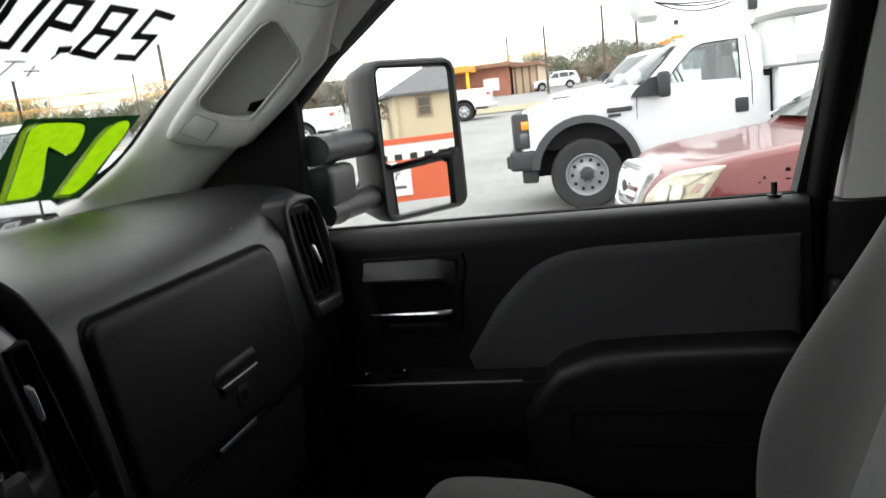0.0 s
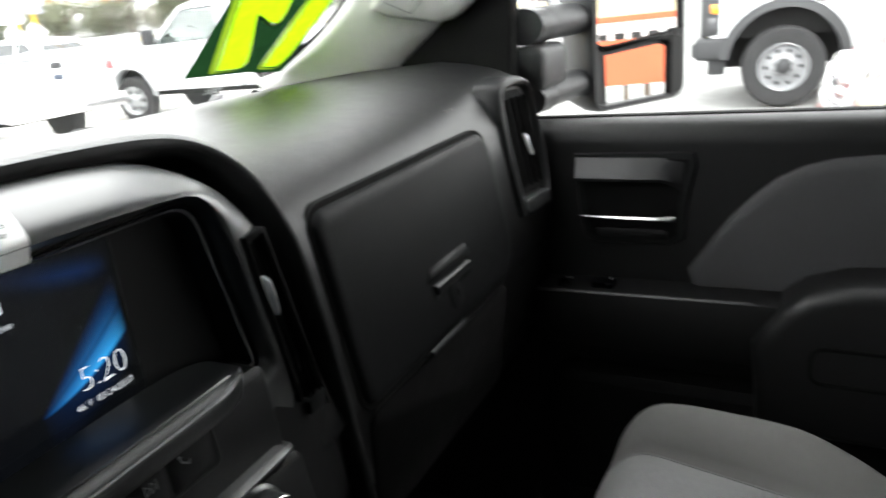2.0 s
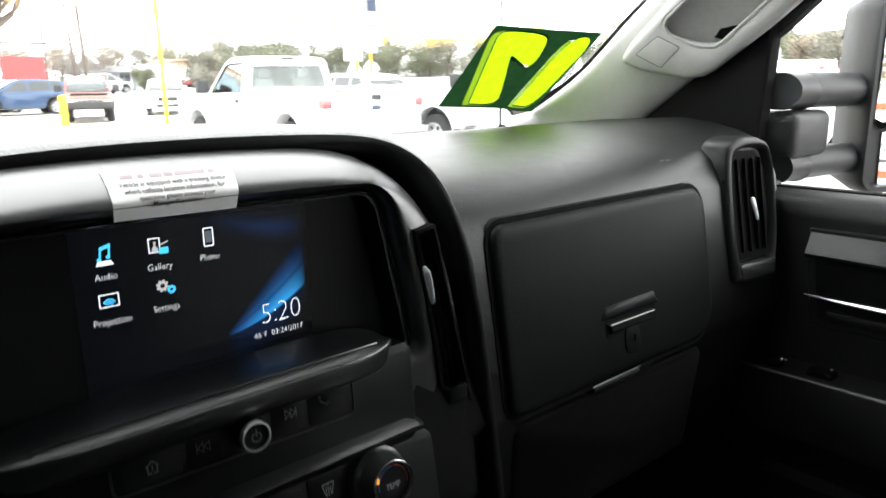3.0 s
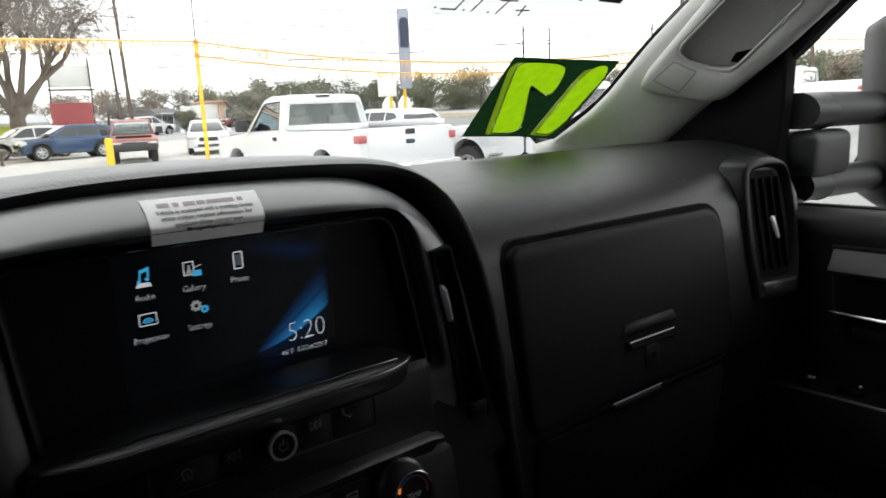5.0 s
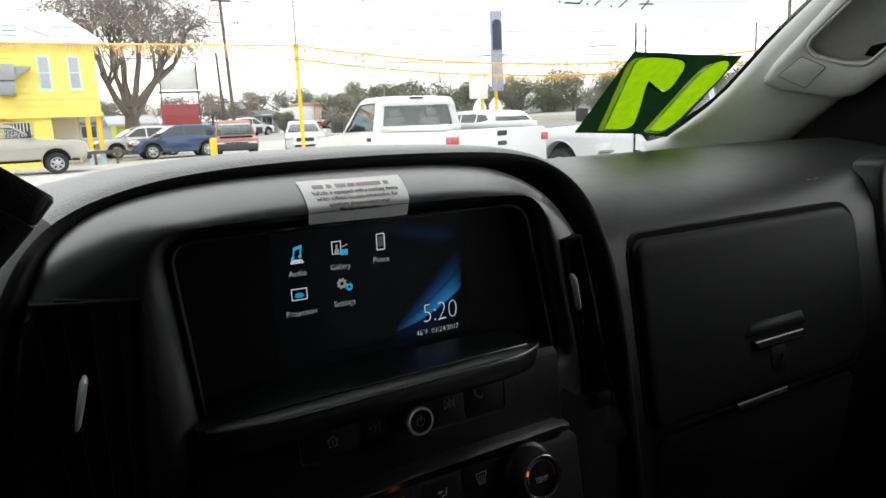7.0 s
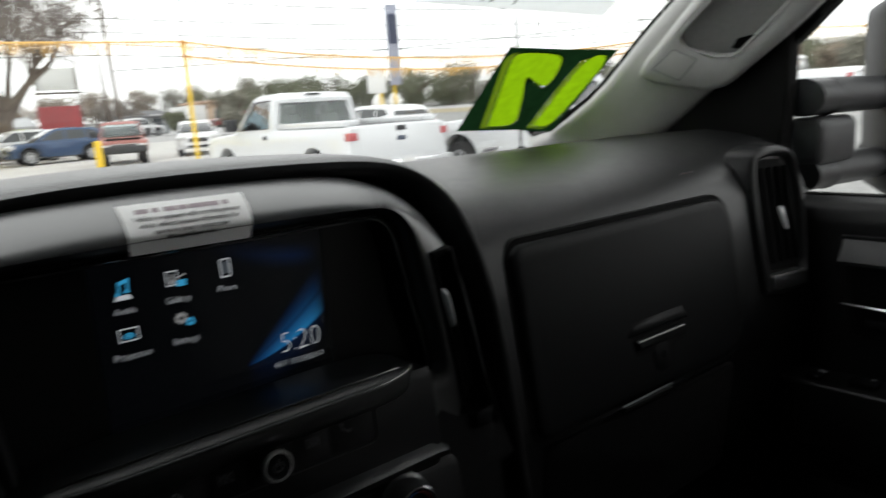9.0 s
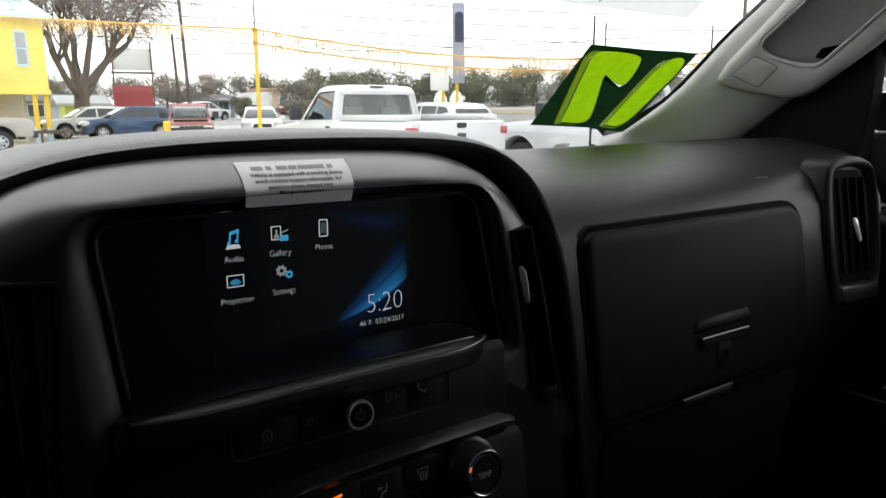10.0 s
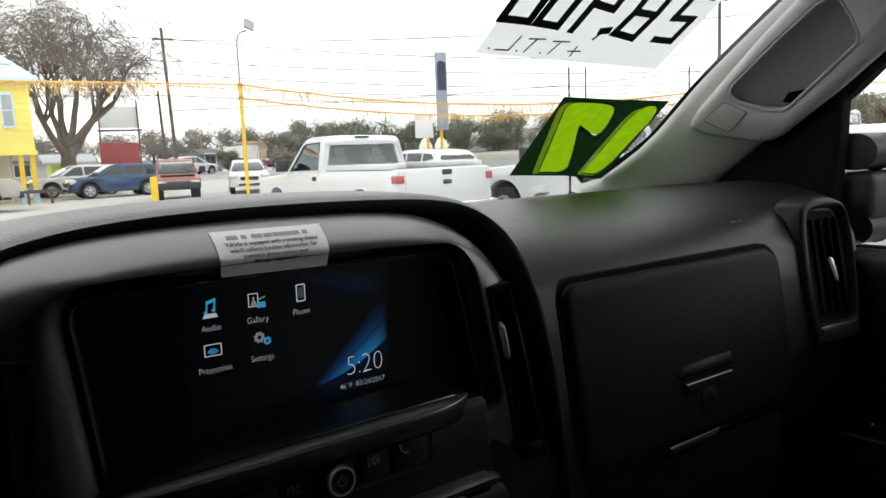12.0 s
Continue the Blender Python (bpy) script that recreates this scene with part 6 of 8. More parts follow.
def pickup(name, label, at, heading, paint, cab="regular", length=5.9, half=1.0, base=3.6, r=0.40, roof=1.92, tool=True, group="parked vehicles", belt=1.32, bonnet=1.22, rail=1.36):
    """A pickup truck; x ahead from the rear axle's place on the ground."""
    t = thing(name, (at[0], at[1], gz(*at)), label, "pickup truck", group, turn=heading)
    rear, front = -1.22, base + 1.0
    cb = base - (2.15 if cab == "regular" else 3.0)     # back of the cab
    cf = base - 0.55                                     # foot of the windscreen
    zb, zh, zr = belt, bonnet, rail
    arch_r = r + 0.10
    bottom = [(rear + 0.03, 0.52)] + [(p[0], p[1]) for p in reversed(arc_in(0.53, [0.0], arch_r, 0.46))] + [(p[0], p[1]) for p in reversed(arc_in(0.53, [base], arch_r, 0.46))] + [(front - 0.05, 0.50)]
    top = [(front, 0.62), (front + 0.01, zh - 0.27), (front - 0.05, zh - 0.12), (front - 0.25, zh - 0.06), (cf + 0.1, zh + 0.02), (cf, zh + 0.04), (cb + 0.02, zb), (cb, zb), (cb - 0.02, zr), (rear + 0.03, zr), (rear, zr - 0.04), (rear, 0.60)]
    body("body", bottom + top, half, paint, t, "", 0.10, 0.9, 0.07)
    part("underbody", box((front + rear) / 2, 0, 0.72, front - rear - 0.5, half * 1.5, 0.55), UNDER, t, local=True)
    part("bed_floor", box((cb + rear) / 2, 0, zr - 0.002, cb - rear - 0.14, half * 1.62, 0.012), TRIMB, t, local=True)
    cabp = [(cb + 0.02, zb - 0.05), (cf + 0.02, zh), (cf - 0.02, zh + 0.06), (cf - 0.62, roof - 0.10), (cf - 0.72, roof - 0.045), (cf - 0.95, roof), (cb + 0.30, roof), (cb + 0.14, roof - 0.03), (cb + 0.06, roof - 0.12)]
    ch, tm = half - 0.035, 0.24
    front_pane = [(cf - 0.16, zb - 0.02), (cf - 0.60, roof - 0.19), (cf - 0.68, roof - 0.135), (cf - 0.78, roof - 0.12)]
    if cab == "regular":
        panes = [[(cb + 0.17, zb + 0.0)] + front_pane + [(cb + 0.24, roof - 0.11)]]
    else:
        panes = [[(cf - 1.02, zb + 0.03)] + front_pane + [(cf - 1.02, roof - 0.12)], [(cb + 0.30, zb + 0.03), (cf - 1.12, zb + 0.03), (cf - 1.12, roof - 0.12), (cb + 0.36, roof - 0.12)]]
    cab_shell(t, cabp, panes, ch, tm, zb, paint, cb + 0.04, cf - 0.04, cf - 0.60)
    for s in (1, -1):
        shut_line(t, [(cb + 0.14, 0.62), (cb + 0.14, zb)], half - 0.03, sgn=s)
        shut_line(t, [(cf - 0.05, 0.62), (cf - 0.05, zh)], half - 0.03, sgn=s)
        part("door_handle", box(cb + 0.32, s * (half - 0.025), 1.12, 0.16, 0.05, 0.075, 0.015), TRIMB if paint is not SILVERP else paint, t, local=True)
        part("tail_lamp", box(rear + 0.075, s * (half - 0.078), 1.10, 0.17, 0.16, 0.13, 0.02), REDL, t, "red tail lamp", local=True)
        part("headlamp", box(front - 0.08, s * (half - 0.20), zh - 0.29, 0.24, 0.32, 0.17, 0.03), CLEARL, t, "clear headlamp", local=True)
        for k, wx in enumerate((0.0, base)):
            part("arch_lip", tube([(wx + arch_r * 1.01 * math.cos(a), s * (half - 0.02), 0.46 + arch_r * math.sin(a)) for a in [math.pi * j / 14 for j in range(15)]], 0.018, 6), paint, t, local=True)
            wheel(t, wx, s * (half - 0.14), r, 0.25, 0.60)
    part("tailgate", slab(rounded(-half + 0.17, 0.74, half - 0.17, zr - 0.02, 0.03), lambda u, v, h: Vector((rear - h, u, v)), ((-0.03, 0), (0.012, 0), (0.020, 0.012))), paint, t, "", local=True)
    part("tailgate_handle", box(rear - 0.022, 0, 1.19, 0.02, 0.20, 0.085, 0.01), TRIMB, t, "black tailgate handle", local=True)
    part("badge", slab(rounded(-0.095, 0.99, 0.095, 1.065, 0.036, 6), lambda u, v, h: Vector((rear - 0.018 - h, u, v)), ((-0.01, 0), (0.008, 0), (0.012, 0.006))), mat("dark_oval_badge", (0.045, 0.06, 0.09), 0.3), t, local=True)
    part("rear_bumper", box(rear - 0.10, 0, 0.60, 0.20, half * 1.9, 0.20, 0.03), CHROME if paint is WHITEP else TRIMB, t, local=True)
    part("front_bumper", box(front + 0.04, 0, 0.60, 0.18, half * 1.92, 0.24, 0.05), TRIMB, t, local=True)
    grl = part("grille", box(front + 0.005, 0, zh - 0.29, 0.06, half * 1.12, 0.20 if paint is REDP else 0.26, 0.02), TRIMB, t, local=True)
    for k in range(6):
        part("grille_bar", box(front + 0.04, (k - 2.5) * half * 0.21, zh - 0.29, 0.02, 0.022, 0.18), STEELW, grl, local=True)
    for k in (-0.09, 0.0, 0.09):
        part("grille_bar", box(front + 0.04, 0, zh - 0.29 + k, 0.02, half * 1.1, 0.022), STEELW, grl, "bright grille bar", local=True)
    part("plate", box(rear - 0.20, 0.0, 0.64, 0.01, 0.30, 0.15), PLATE, t, local=True)
    ears(t, cf - 0.20, zb + 0.10, half + 0.02, TRIMB, 1.2)
    if tool:
        part("bed_rail_box", box((cb + rear) / 2 + 0.05, half - 0.20, zr + 0.045, cb - rear - 0.35, 0.32, 0.10, 0.02), WHITEP, t, "white rail tool box", local=True)
        part("bed_rail_box", box((cb + rear) / 2 + 0.05, -half + 0.20, zr + 0.045, cb - rear - 0.35, 0.32, 0.10, 0.02), WHITEP, t, "white rail tool box", local=True)
    part("roof_lamp", box(cb + 0.10, 0, roof - 0.02, 0.05, 0.30, 0.03, 0.01), TRIMB, t, local=True)
    return t


def wagon(name, label, at, heading, paint, half=0.91, base=2.70, r=0.345, roof=1.70, front_len=0.90, rear_len=0.95, zb=1.02, hood=1.02, glass=None, group="parked vehicles", category="car", rear_rake=0.35, wind_foot=0.72, lamp=0.30, chrome=False, lamp_z=0.78, nose=0.0):
    """A sport-utility or small car; x ahead from the middle between the axles."""
    t = thing(name, (at[0], at[1], gz(*at)), label, category, group, turn=heading)
    b = base / 2
    front, rear = b + front_len, -b - rear_len
    ar = r + 0.07
    z0 = r + 0.02
    bottom = [(rear + 0.08, 0.36)] + list(reversed(arc_in(0.36, [-b], ar, z0))) + [(-b + ar + 0.1, 0.28), (b - ar - 0.1, 0.28)] + list(reversed(arc_in(0.36, [b], ar, z0))) + [(front - 0.10, 0.30)]
    top = [(front, 0.48), (front + 0.01, 0.68 + 0.4 * nose), (front - 0.10, 0.86 + nose), (front - 0.35, 0.96 + nose), (b - wind_foot + 0.75, hood - 0.02 + 0.4 * nose), (b - wind_foot + 0.55, hood), (b - wind_foot + 0.15, hood + 0.04), (0, zb), (rear + 0.10, zb + 0.03), (rear + 0.02, zb - 0.10), (rear, 0.60)]
    body("body", bottom + smooth(top, 2), half, paint, t, "", 0.12, 0.75, 0.10, 0.30 if chrome else 0.16, b + r + 0.08)
    part("underbody", box(0, 0, 0.58, base + 0.9, half * 1.5, 0.50), UNDER, t, local=True)
    wf = b - wind_foot + 0.30
    gh = [(rear + 0.08, zb - 0.04), (wf, hood - 0.02), (wf - 0.05, hood + 0.04), (wf - 0.78, roof - 0.09), (wf - 1.05, roof - 0.02), (wf - 1.5, roof), (rear + rear_rake + 0.25, roof - 0.06), (rear + rear_rake, roof - 0.12), (rear + 0.12, zb + 0.10)]
    ch, tm = half - 0.05, 0.34
    gh = [(x, z) for x, z in smooth(gh[1:], 2)] + gh[:1]
    body("cabin", gh, ch, paint, t, "", tm, zb, 0.06)
    gm = glass or TINT
    m1 = wf - 1.28
    m2_ = wf - 2.18
    for s in (1, -1):
        side_pane("front_side_window", [(m1 + 0.03, zb + 0.06), (wf - 0.28, zb + 0.06), (wf - 0.88, roof - 0.15), (m1 + 0.03, roof - 0.12)], ch, tm, zb, t, gm, s)
        side_pane("rear_side_window", [(m2_ + 0.03, zb + 0.08), (m1 - 0.04, zb + 0.06), (m1 - 0.04, roof - 0.12), (m2_ + 0.03, roof - 0.14)], ch, tm, zb, t, gm, s)
        if rear + 0.45 < m2_ - 0.1:
            side_pane("quarter_window", [(rear + 0.38, zb + 0.16), (m2_ - 0.04, zb + 0.08), (m2_ - 0.04, roof - 0.14), (rear + rear_rake + 0.22, roof - 0.18)], ch, tm, zb, t, gm, s)
        shut_line(t, [(m1, 0.36), (m1, zb)], half - 0.015, sgn=s)
        shut_line(t, [(wf - 0.10, 0.40), (wf - 0.08, zb)], half - 0.015, sgn=s)
        shut_line(t, [(m2_ + 0.05, 0.72), (m2_, zb)], half - 0.015, sgn=s)
        for x in (m1 + 0.14, m2_ + 0.16):
            part("door_handle", box(x, s * (half - 0.02), zb - 0.12, 0.17, 0.05, 0.04, 0.012), paint, t, local=True)
        part("sill", box(0, s * (half - 0.06), 0.33, base - 2 * ar - 0.1, 0.10, 0.12, 0.03), TRIMB, t, local=True)
        if chrome and s > 0:
            def lamp_at(q, z, o):
                """q runs from the middle of the nose (0) round the corner (1) and back along the side."""
                n = min(q, 1.0)
                back = 0.10 * max(0, min(1, (z - 0.70) / 0.19)) + 0.22 * max(0, z - 0.89) / 0.1
                x = front - back - 0.30 * n ** 3 * (1 - back / (front - b - r - 0.08)) ** 2 - max(0, q - 1) + o + 0.010
                return (x, s * ((half - 0.12 * max(0, z - 0.75)) * n + o * n), z)

            rim = smooth([(0.46, 0.64), (0.50, 0.74), (0.58, 0.82), (0.70, 0.88), (0.84, 0.915), (1.00, 0.93), (1.08, 0.925), (1.03, 0.84), (0.97, 0.73), (0.92, 0.65), (0.72, 0.62), (0.46, 0.64)], 2)[:-1]
            lens = part("headlamp", loft([[lamp_at(q, z, o) for q, z in inset(rim, d)] for o, d in ((-0.06, 0), (0.016, 0), (0.024, 0.012), (0.027, 0.03))], True, True), CLOUDL, t, "clouded headlamp", local=True)
            for q, z, k in ((0.68, 0.745, 0.06), (0.80, 0.76, 0.05)):
                part("reflector", loft([[lamp_at(q + k * w * math.cos(a), z + 1.25 * k * w * math.sin(a), o) for a in [2 * math.pi * j / 16 for j in range(16)]] for o, w in ((0.02, 1.0), (0.031, 0.96), (0.033, 0.7))], True, True), mat("milky_reflector", (0.55, 0.54, 0.47), 0.15, var=0.15, scale=20, coat=0.8), lens, local=True)
            for z in (0.80, 0.70):
                part("side_lens", loft([[lamp_at(q, z + k, o) for q, k in ((0.90, -0.028), (0.95, -0.028), (0.99, 0.028), (0.94, 0.028))] for o in (0.02, 0.031)], True, True), mat("smoky_pink_lens", (0.34, 0.20, 0.17), 0.2, coat=0.5), lens, local=True)
        elif not chrome:
            part("headlamp", box(front - 0.02 - lamp / 2, s * (half - 0.19), lamp_z, lamp, 0.40, 0.13 + 0.12 * lamp, 0.05, 3, m=Matrix.Rotation(s * 0.12, 4, "Z") @ Matrix.Rotation(0.30, 4, "Y")), CLEARL, t, "clear headlamp", local=True)
        part("tail_lamp", box(rear + 0.10, s * (half - 0.12), zb - 0.10, 0.20, 0.20, 0.20, 0.04, 3), REDL, t, "red tail lamp", local=True)
        for wx in (-b, b):
            part("arch_lip", tube([(wx + ar * math.cos(a), s * (half - 0.02), z0 + ar * math.sin(a)) for a in [math.pi * j / 14 for j in range(15)]], 0.02, 6), TRIMB, t, local=True)
            wheel(t, wx, s * (half - 0.12), r, 0.22, 0.66)
    part("windscreen", loft([[(x + o, y, z) for x, y, z in ((wf - 0.07, -ch + 0.08, hood + 0.09), (wf - 0.07, ch - 0.08, hood + 0.09), (wf - 0.72, ch - 0.24, roof - 0.13), (wf - 0.72, -ch + 0.24, roof - 0.13))] for o in (-0.03, 0.03)], True, True), gm, t, "", local=True)
    part("rear_window", loft([[(x + o, y, z) for x, y, z in ((rear + 0.13, -ch + 0.16, zb + 0.14), (rear + 0.13, ch - 0.16, zb + 0.14), (rear + rear_rake, ch - 0.28, roof - 0.17), (rear + rear_rake, -ch + 0.28, roof - 0.17))] for o in (0.03, -0.02)], True, True), gm, t, "", local=True)
    if chrome:
        def nose_at(y, z, o):
            return (front + 0.012 + o - 0.10 * max(0, min(1, (z - 0.70) / 0.19)) - 0.30 * abs(y / half) ** 3, y, z)

        shield = [(-0.36, 0.90), (-0.18, 0.93), (0.18, 0.93), (0.36, 0.90), (0.38, 0.80), (0.30, 0.58), (0.15, 0.54), (-0.15, 0.54), (-0.30, 0.58), (-0.38, 0.80)]
        gr = part("grille", loft([[nose_at(y, z, o) for y, z in inset(shield, d)] for o, d in ((-0.05, 0), (0.03, 0), (0.045, 0.012), (0.04, 0.06), (0.0, 0.07))], True, True), CHROME, t, "chrome grille", local=True)
        for z in (0.64, 0.71, 0.78):
            part("grille_bar", loft([[nose_at(y, z + k, o) for k, o in ((-0.016, 0.004), (-0.016, 0.03), (0.016, 0.03), (0.016, 0.004))] for y in (-0.28, -0.14, 0, 0.14, 0.28)], True, True), CHROME, gr, "chrome grille bar", local=True)
        part("grille_badge", lathe(((0, 0.06), (0.012, 0.055), (0.016, 0.03)), nose_at(0, 0.74, 0.03), (1, 0, 0), 16), TRIMB, gr, "dark round badge", local=True)
    else:
        part("grille", box(front - 0.01, 0, 0.66, 0.06, half * 0.9, 0.16, 0.02), TRIMB, t, "dark grille", local=True)
    part("front_bumper", box(front - 0.07, 0, 0.42, 0.16, half * 1.30, 0.22, 0.06, 3), paint, t, local=True)
    part("lower_intake", box(front + 0.022, 0, 0.40, 0.03, half * 1.1, 0.10, 0.01), TRIMB, t, local=True)
    part("plate", box(front + 0.035, 0, 0.50, 0.01, 0.30, 0.14), PLATE, t, local=True)
    ears(t, wf - (0.75 if chrome else 0.22), zb + 0.08, half - 0.02, paint, 0.85)
    return t


# the white pickup ahead of the truck, tail towards it
pickup("pickup_truck", "white regular-cab pickup with white rail tool boxes, parked", (6.62, 10.55), 91.5, WHITEP, belt=1.29, rail=1.27)
pickup("pickup_truck", "white pickup parked beyond the windscreen stickers", (10.02, 6.78), 97, WHITEP, "regular", tool=False)
pickup("pickup_truck", "white pickup parked at the far side of the lot", (25.6, 11.2), 100, WHITEP, "crew", tool=False)
pickup("pickup_truck", "white pickup parked before the brick building", (32.4, 6.4), 96, WHITEP, "crew", tool=False)
pickup("pickup_truck", "black pickup parked by the street", (88.0, 5.6), 86, BLACKP, "crew", tool=False)
pickup("pickup_truck", "white pickup parked behind the utility truck", (19.6, -3.2), 118, WHITEP, "crew", tool=False)
pickup("pickup_truck", "beige silver regular-cab pickup by the yellow building", (-2.3, 29.0), 2, SILVERP, half=0.96, base=3.0, r=0.37, roof=1.78, tool=False)
pickup("pickup_truck", "faded red compact pickup facing the lot", (7.55, 30.4), -103, REDP, half=0.80, base=2.75, r=0.33, roof=1.60, tool=False, belt=1.08, bonnet=0.99, rail=1.10)
wagon("sport_utility_car", "dark blue sport-utility car parked side-on", (6.15, 36.0), 183, BLUEP, base=2.55, roof=1.56, zb=0.97, hood=0.97, wind_foot=0.52, rear_rake=0.42, front_len=0.86, rear_len=0.86)
wagon("sport_utility_car", "white sport-utility car behind the blue one", (5.0, 39.5), 186, WHITEP, roof=1.58, zb=0.97, hood=0.97, wind_foot=0.52)
wagon("compact_car", "small white car facing the lot", (10.95, 31.4), -107, WHITEP, half=0.84, base=2.5, r=0.31, roof=1.48, zb=0.92, hood=0.93, front_len=0.75, rear_len=0.6)
wagon("sport_utility_car", "white sport-utility car across the street", (17.6, 64.5), 28, WHITEP)
wagon("compact_car", "dark red car across the street", (27.0, 66.0), 180, mat("dark_red_paint", (0.22, 0.05, 0.05), 0.4), half=0.86, roof=1.45, zb=0.92, hood=0.92)
wagon("sport_utility_car", "white car parked past the pickup", (13.3, 20.5), 93, WHITEP, roof=1.52)
wagon("sport_utility_car", "maroon sport-utility car with a chrome grille, beside the truck", (5.985, -2.87), 103, MAROON, half=0.92, base=2.43, r=0.35, roof=1.58, front_len=1.23, zb=1.04, hood=1.03, chrome=True, nose=0.0, wind_foot=0.44, glass=mat("sky_lit_glass", (0.05, 0.06, 0.065), 0.04, var=0.1, spec=0.9, coat=0.6))


# ---- the utility truck ----
def utility_truck(at, heading):
    t = thing("utility_truck", (at[0], at[1], gz(*at)), "white utility truck with steel wheels, service body and lift boom", "utility truck", "parked vehicles", turn=heading)
    half, r = 1.0, 0.455
    ar, z0 = 0.58, 0.50
    bottom = [(-2.20, 0.58), (-0.66, 0.58)] + list(reversed(arc_in(0.60, [0.0], ar * 1.05, z0))) + [(0.62, 0.62), (0.74, 0.62)]
    top = [(0.79, 0.72), (0.80, 1.10), (0.74, 1.28), (0.56, 1.345), (-0.40, 1.44), (-0.52, 1.46), (-2.20, 1.40)]
    body("body", bottom + top, half, WHITEP, t, "", 0.06, 0.9, 0.08)
    cabp = [(-2.12, 1.30), (-0.64, 1.34), (-0.70, 1.40), (-1.19, 1.87), (-1.30, 1.935), (-1.48, 1.965), (-1.96, 1.955), (-2.06, 1.92), (-2.11, 1.84)]
    ch, tm = half - 0.03, 0.24
    win = [(-1.86, 1.32), (-1.30, 1.32), (-1.06, 1.275), (-0.92, 1.33), (-1.12, 1.59), (-1.33, 1.80), (-1.46, 1.85), (-1.86, 1.86)]
    cab_shell(t, cabp, [win], ch, tm, 1.44, WHITEP, -2.10, -0.72, -1.17, 0.34)
    for s in (1, -1):
        shut_line(t, [(-1.98, 0.66), (-1.98, 1.40), (-1.94, 1.90)], half - 0.02, 0.20, 1.40, s)
        shut_line(t, [(-0.64, 0.70), (-0.65, 1.36)], half - 0.012, sgn=s)
        part("door_handle", box(-1.86, s * (half - 0.015), 1.09, 0.15, 0.05, 0.17, 0.02), TRIMB, t, "black door handle", local=True)
        fl = [(ar * 1.17 * math.cos(a), z0 + ar * 1.16 * math.sin(a)) for a in [math.pi * (0.03 + 1.07 * j / 18) for j in range(19)]]
        fi = [(ar * 0.99 * math.cos(a), z0 + ar * 1.00 * math.sin(a)) for a in [math.pi * (0.03 + 1.07 * j / 18) for j in range(19)]]
        bm = loft([[(x, s * (half + o), z) for x, z in q] for q, o in ((fl, -0.02), (fl, 0.035), (fi, 0.06), (fi, -0.10))], False, False)
        part("fender_flare", bm, TRIMB, t, "dark grey fender flare", local=True)
        part("side_vent", box(-0.44, s * (half - 0.005), 1.19, 0.30, 0.03, 0.055, 0.01), TRIMB, t, "black vent badge", local=True)
        part("side_badge", box(-0.38, s * (half - 0.005), 1.125, 0.16, 0.025, 0.035, 0.01), TRIMB, t, local=True)
        part("headlamp", box(0.72, s * (half - 0.24), 1.02, 0.22, 0.30, 0.26, 0.04), CLEARL, t, "clear headlamp", local=True)
        part("lamp_housing", box(0.765, s * (half - 0.06), 1.045, 0.20, 0.15, 0.44, 0.03), TRIMB, t, "dark lamp housing", local=True)
        part("lamp_lens", box(0.74, s * (half + 0.012), 0.96, 0.10, 0.02, 0.13, 0.008), mat("smoked_lens", (0.07, 0.07, 0.075), 0.15, coat=0.6), t, "smoked lower lens", local=True)
        part("turn_lamp", box(0.715, s * (half - 0.03), 1.115, 0.10, 0.12, 0.11, 0.02), AMBERL, t, "amber turn lamp", local=True)
        e = part("wing_mirror", box(-0.95, s * (half + 0.16), 1.43, 0.13, 0.22, 0.30, 0.04, 3), TRIMB, t, "black wing mirror", local=True)
        part("mirror_arm", loft([[(x, s * y, z) for x, z in ((-0.93, 1.30), (-0.58, 1.32), (-0.64, 1.40), (-0.80, 1.52), (-0.93, 1.54))] for y in (half - 0.06, half + 0.06)], True, True), TRIMB, e, local=True)
        wheel(t, 0.0, s * 0.93, r * 0.97, 0.25, 0.585, "steel", DULLW)
        part("hub", lathe(((0, 0.085), (0.06, 0.08), (0.075, 0.05)), (0.0, s * 1.03, r), (0, s, 0), 20), TRIMB, t, "dark wheel hub", local=True)
        wheel(t, -3.85, s * 0.95, r, 0.26, 0.60, "steel", DULLW)
        sb = part("service_body", box(-3.44, s * 0.98, 1.03, 2.44, 0.40, 0.90, 0.015), WHITEP, t, "white service body with compartments", local=True)
        for k in range(3):
            d = part("compartment_door", slab(rounded(-4.55 + 0.80 * k, 0.64, -3.82 + 0.80 * k, 1.42, 0.03), lambda u, v, h, s=s: Vector((u, s * (1.18 + h), v)), ((-0.01, 0), (0.012, 0), (0.016, 0.006))), WHITEP, sb, "", local=True)
        part("body_lid", box(-3.38, s * 0.98, 1.49, 2.52, 0.42, 0.03, 0.008), mat("grey_lid", (0.18, 0.19, 0.20), 0.5), sb, "grey top edge", local=True)
    # Solid black box stands for the shade in the open gap.
    part("cab_gap", box(-2.17, 0, 1.05, 0.10, 1.86, 0.84), UNDER, t, "black box that fills in the shade behind the cab", local=True)
    part("underbody", box(-2.0, 0, 0.62, 5.2, 1.1, 0.40), UNDER, t, local=True)
    part("bumper", box(0.76, 0, 0.68, 0.36, 2.06, 0.25, 0.05, 3), TRIMB, t, "dark front bumper", local=True)
    part("air_dam", box(0.70, 0, 0.48, 0.20, 1.84, 0.20, 0.03), TRIMB, t, "dark air dam", local=True)
    part("wheel_well", box(0.0, 0, 0.92, 1.02, 1.70, 0.30), UNDER, t, local=True)
    part("grille", box(0.84, 0, 1.04, 0.10, 1.50, 0.44, 0.03), TRIMB, t, "dark grille", local=True)
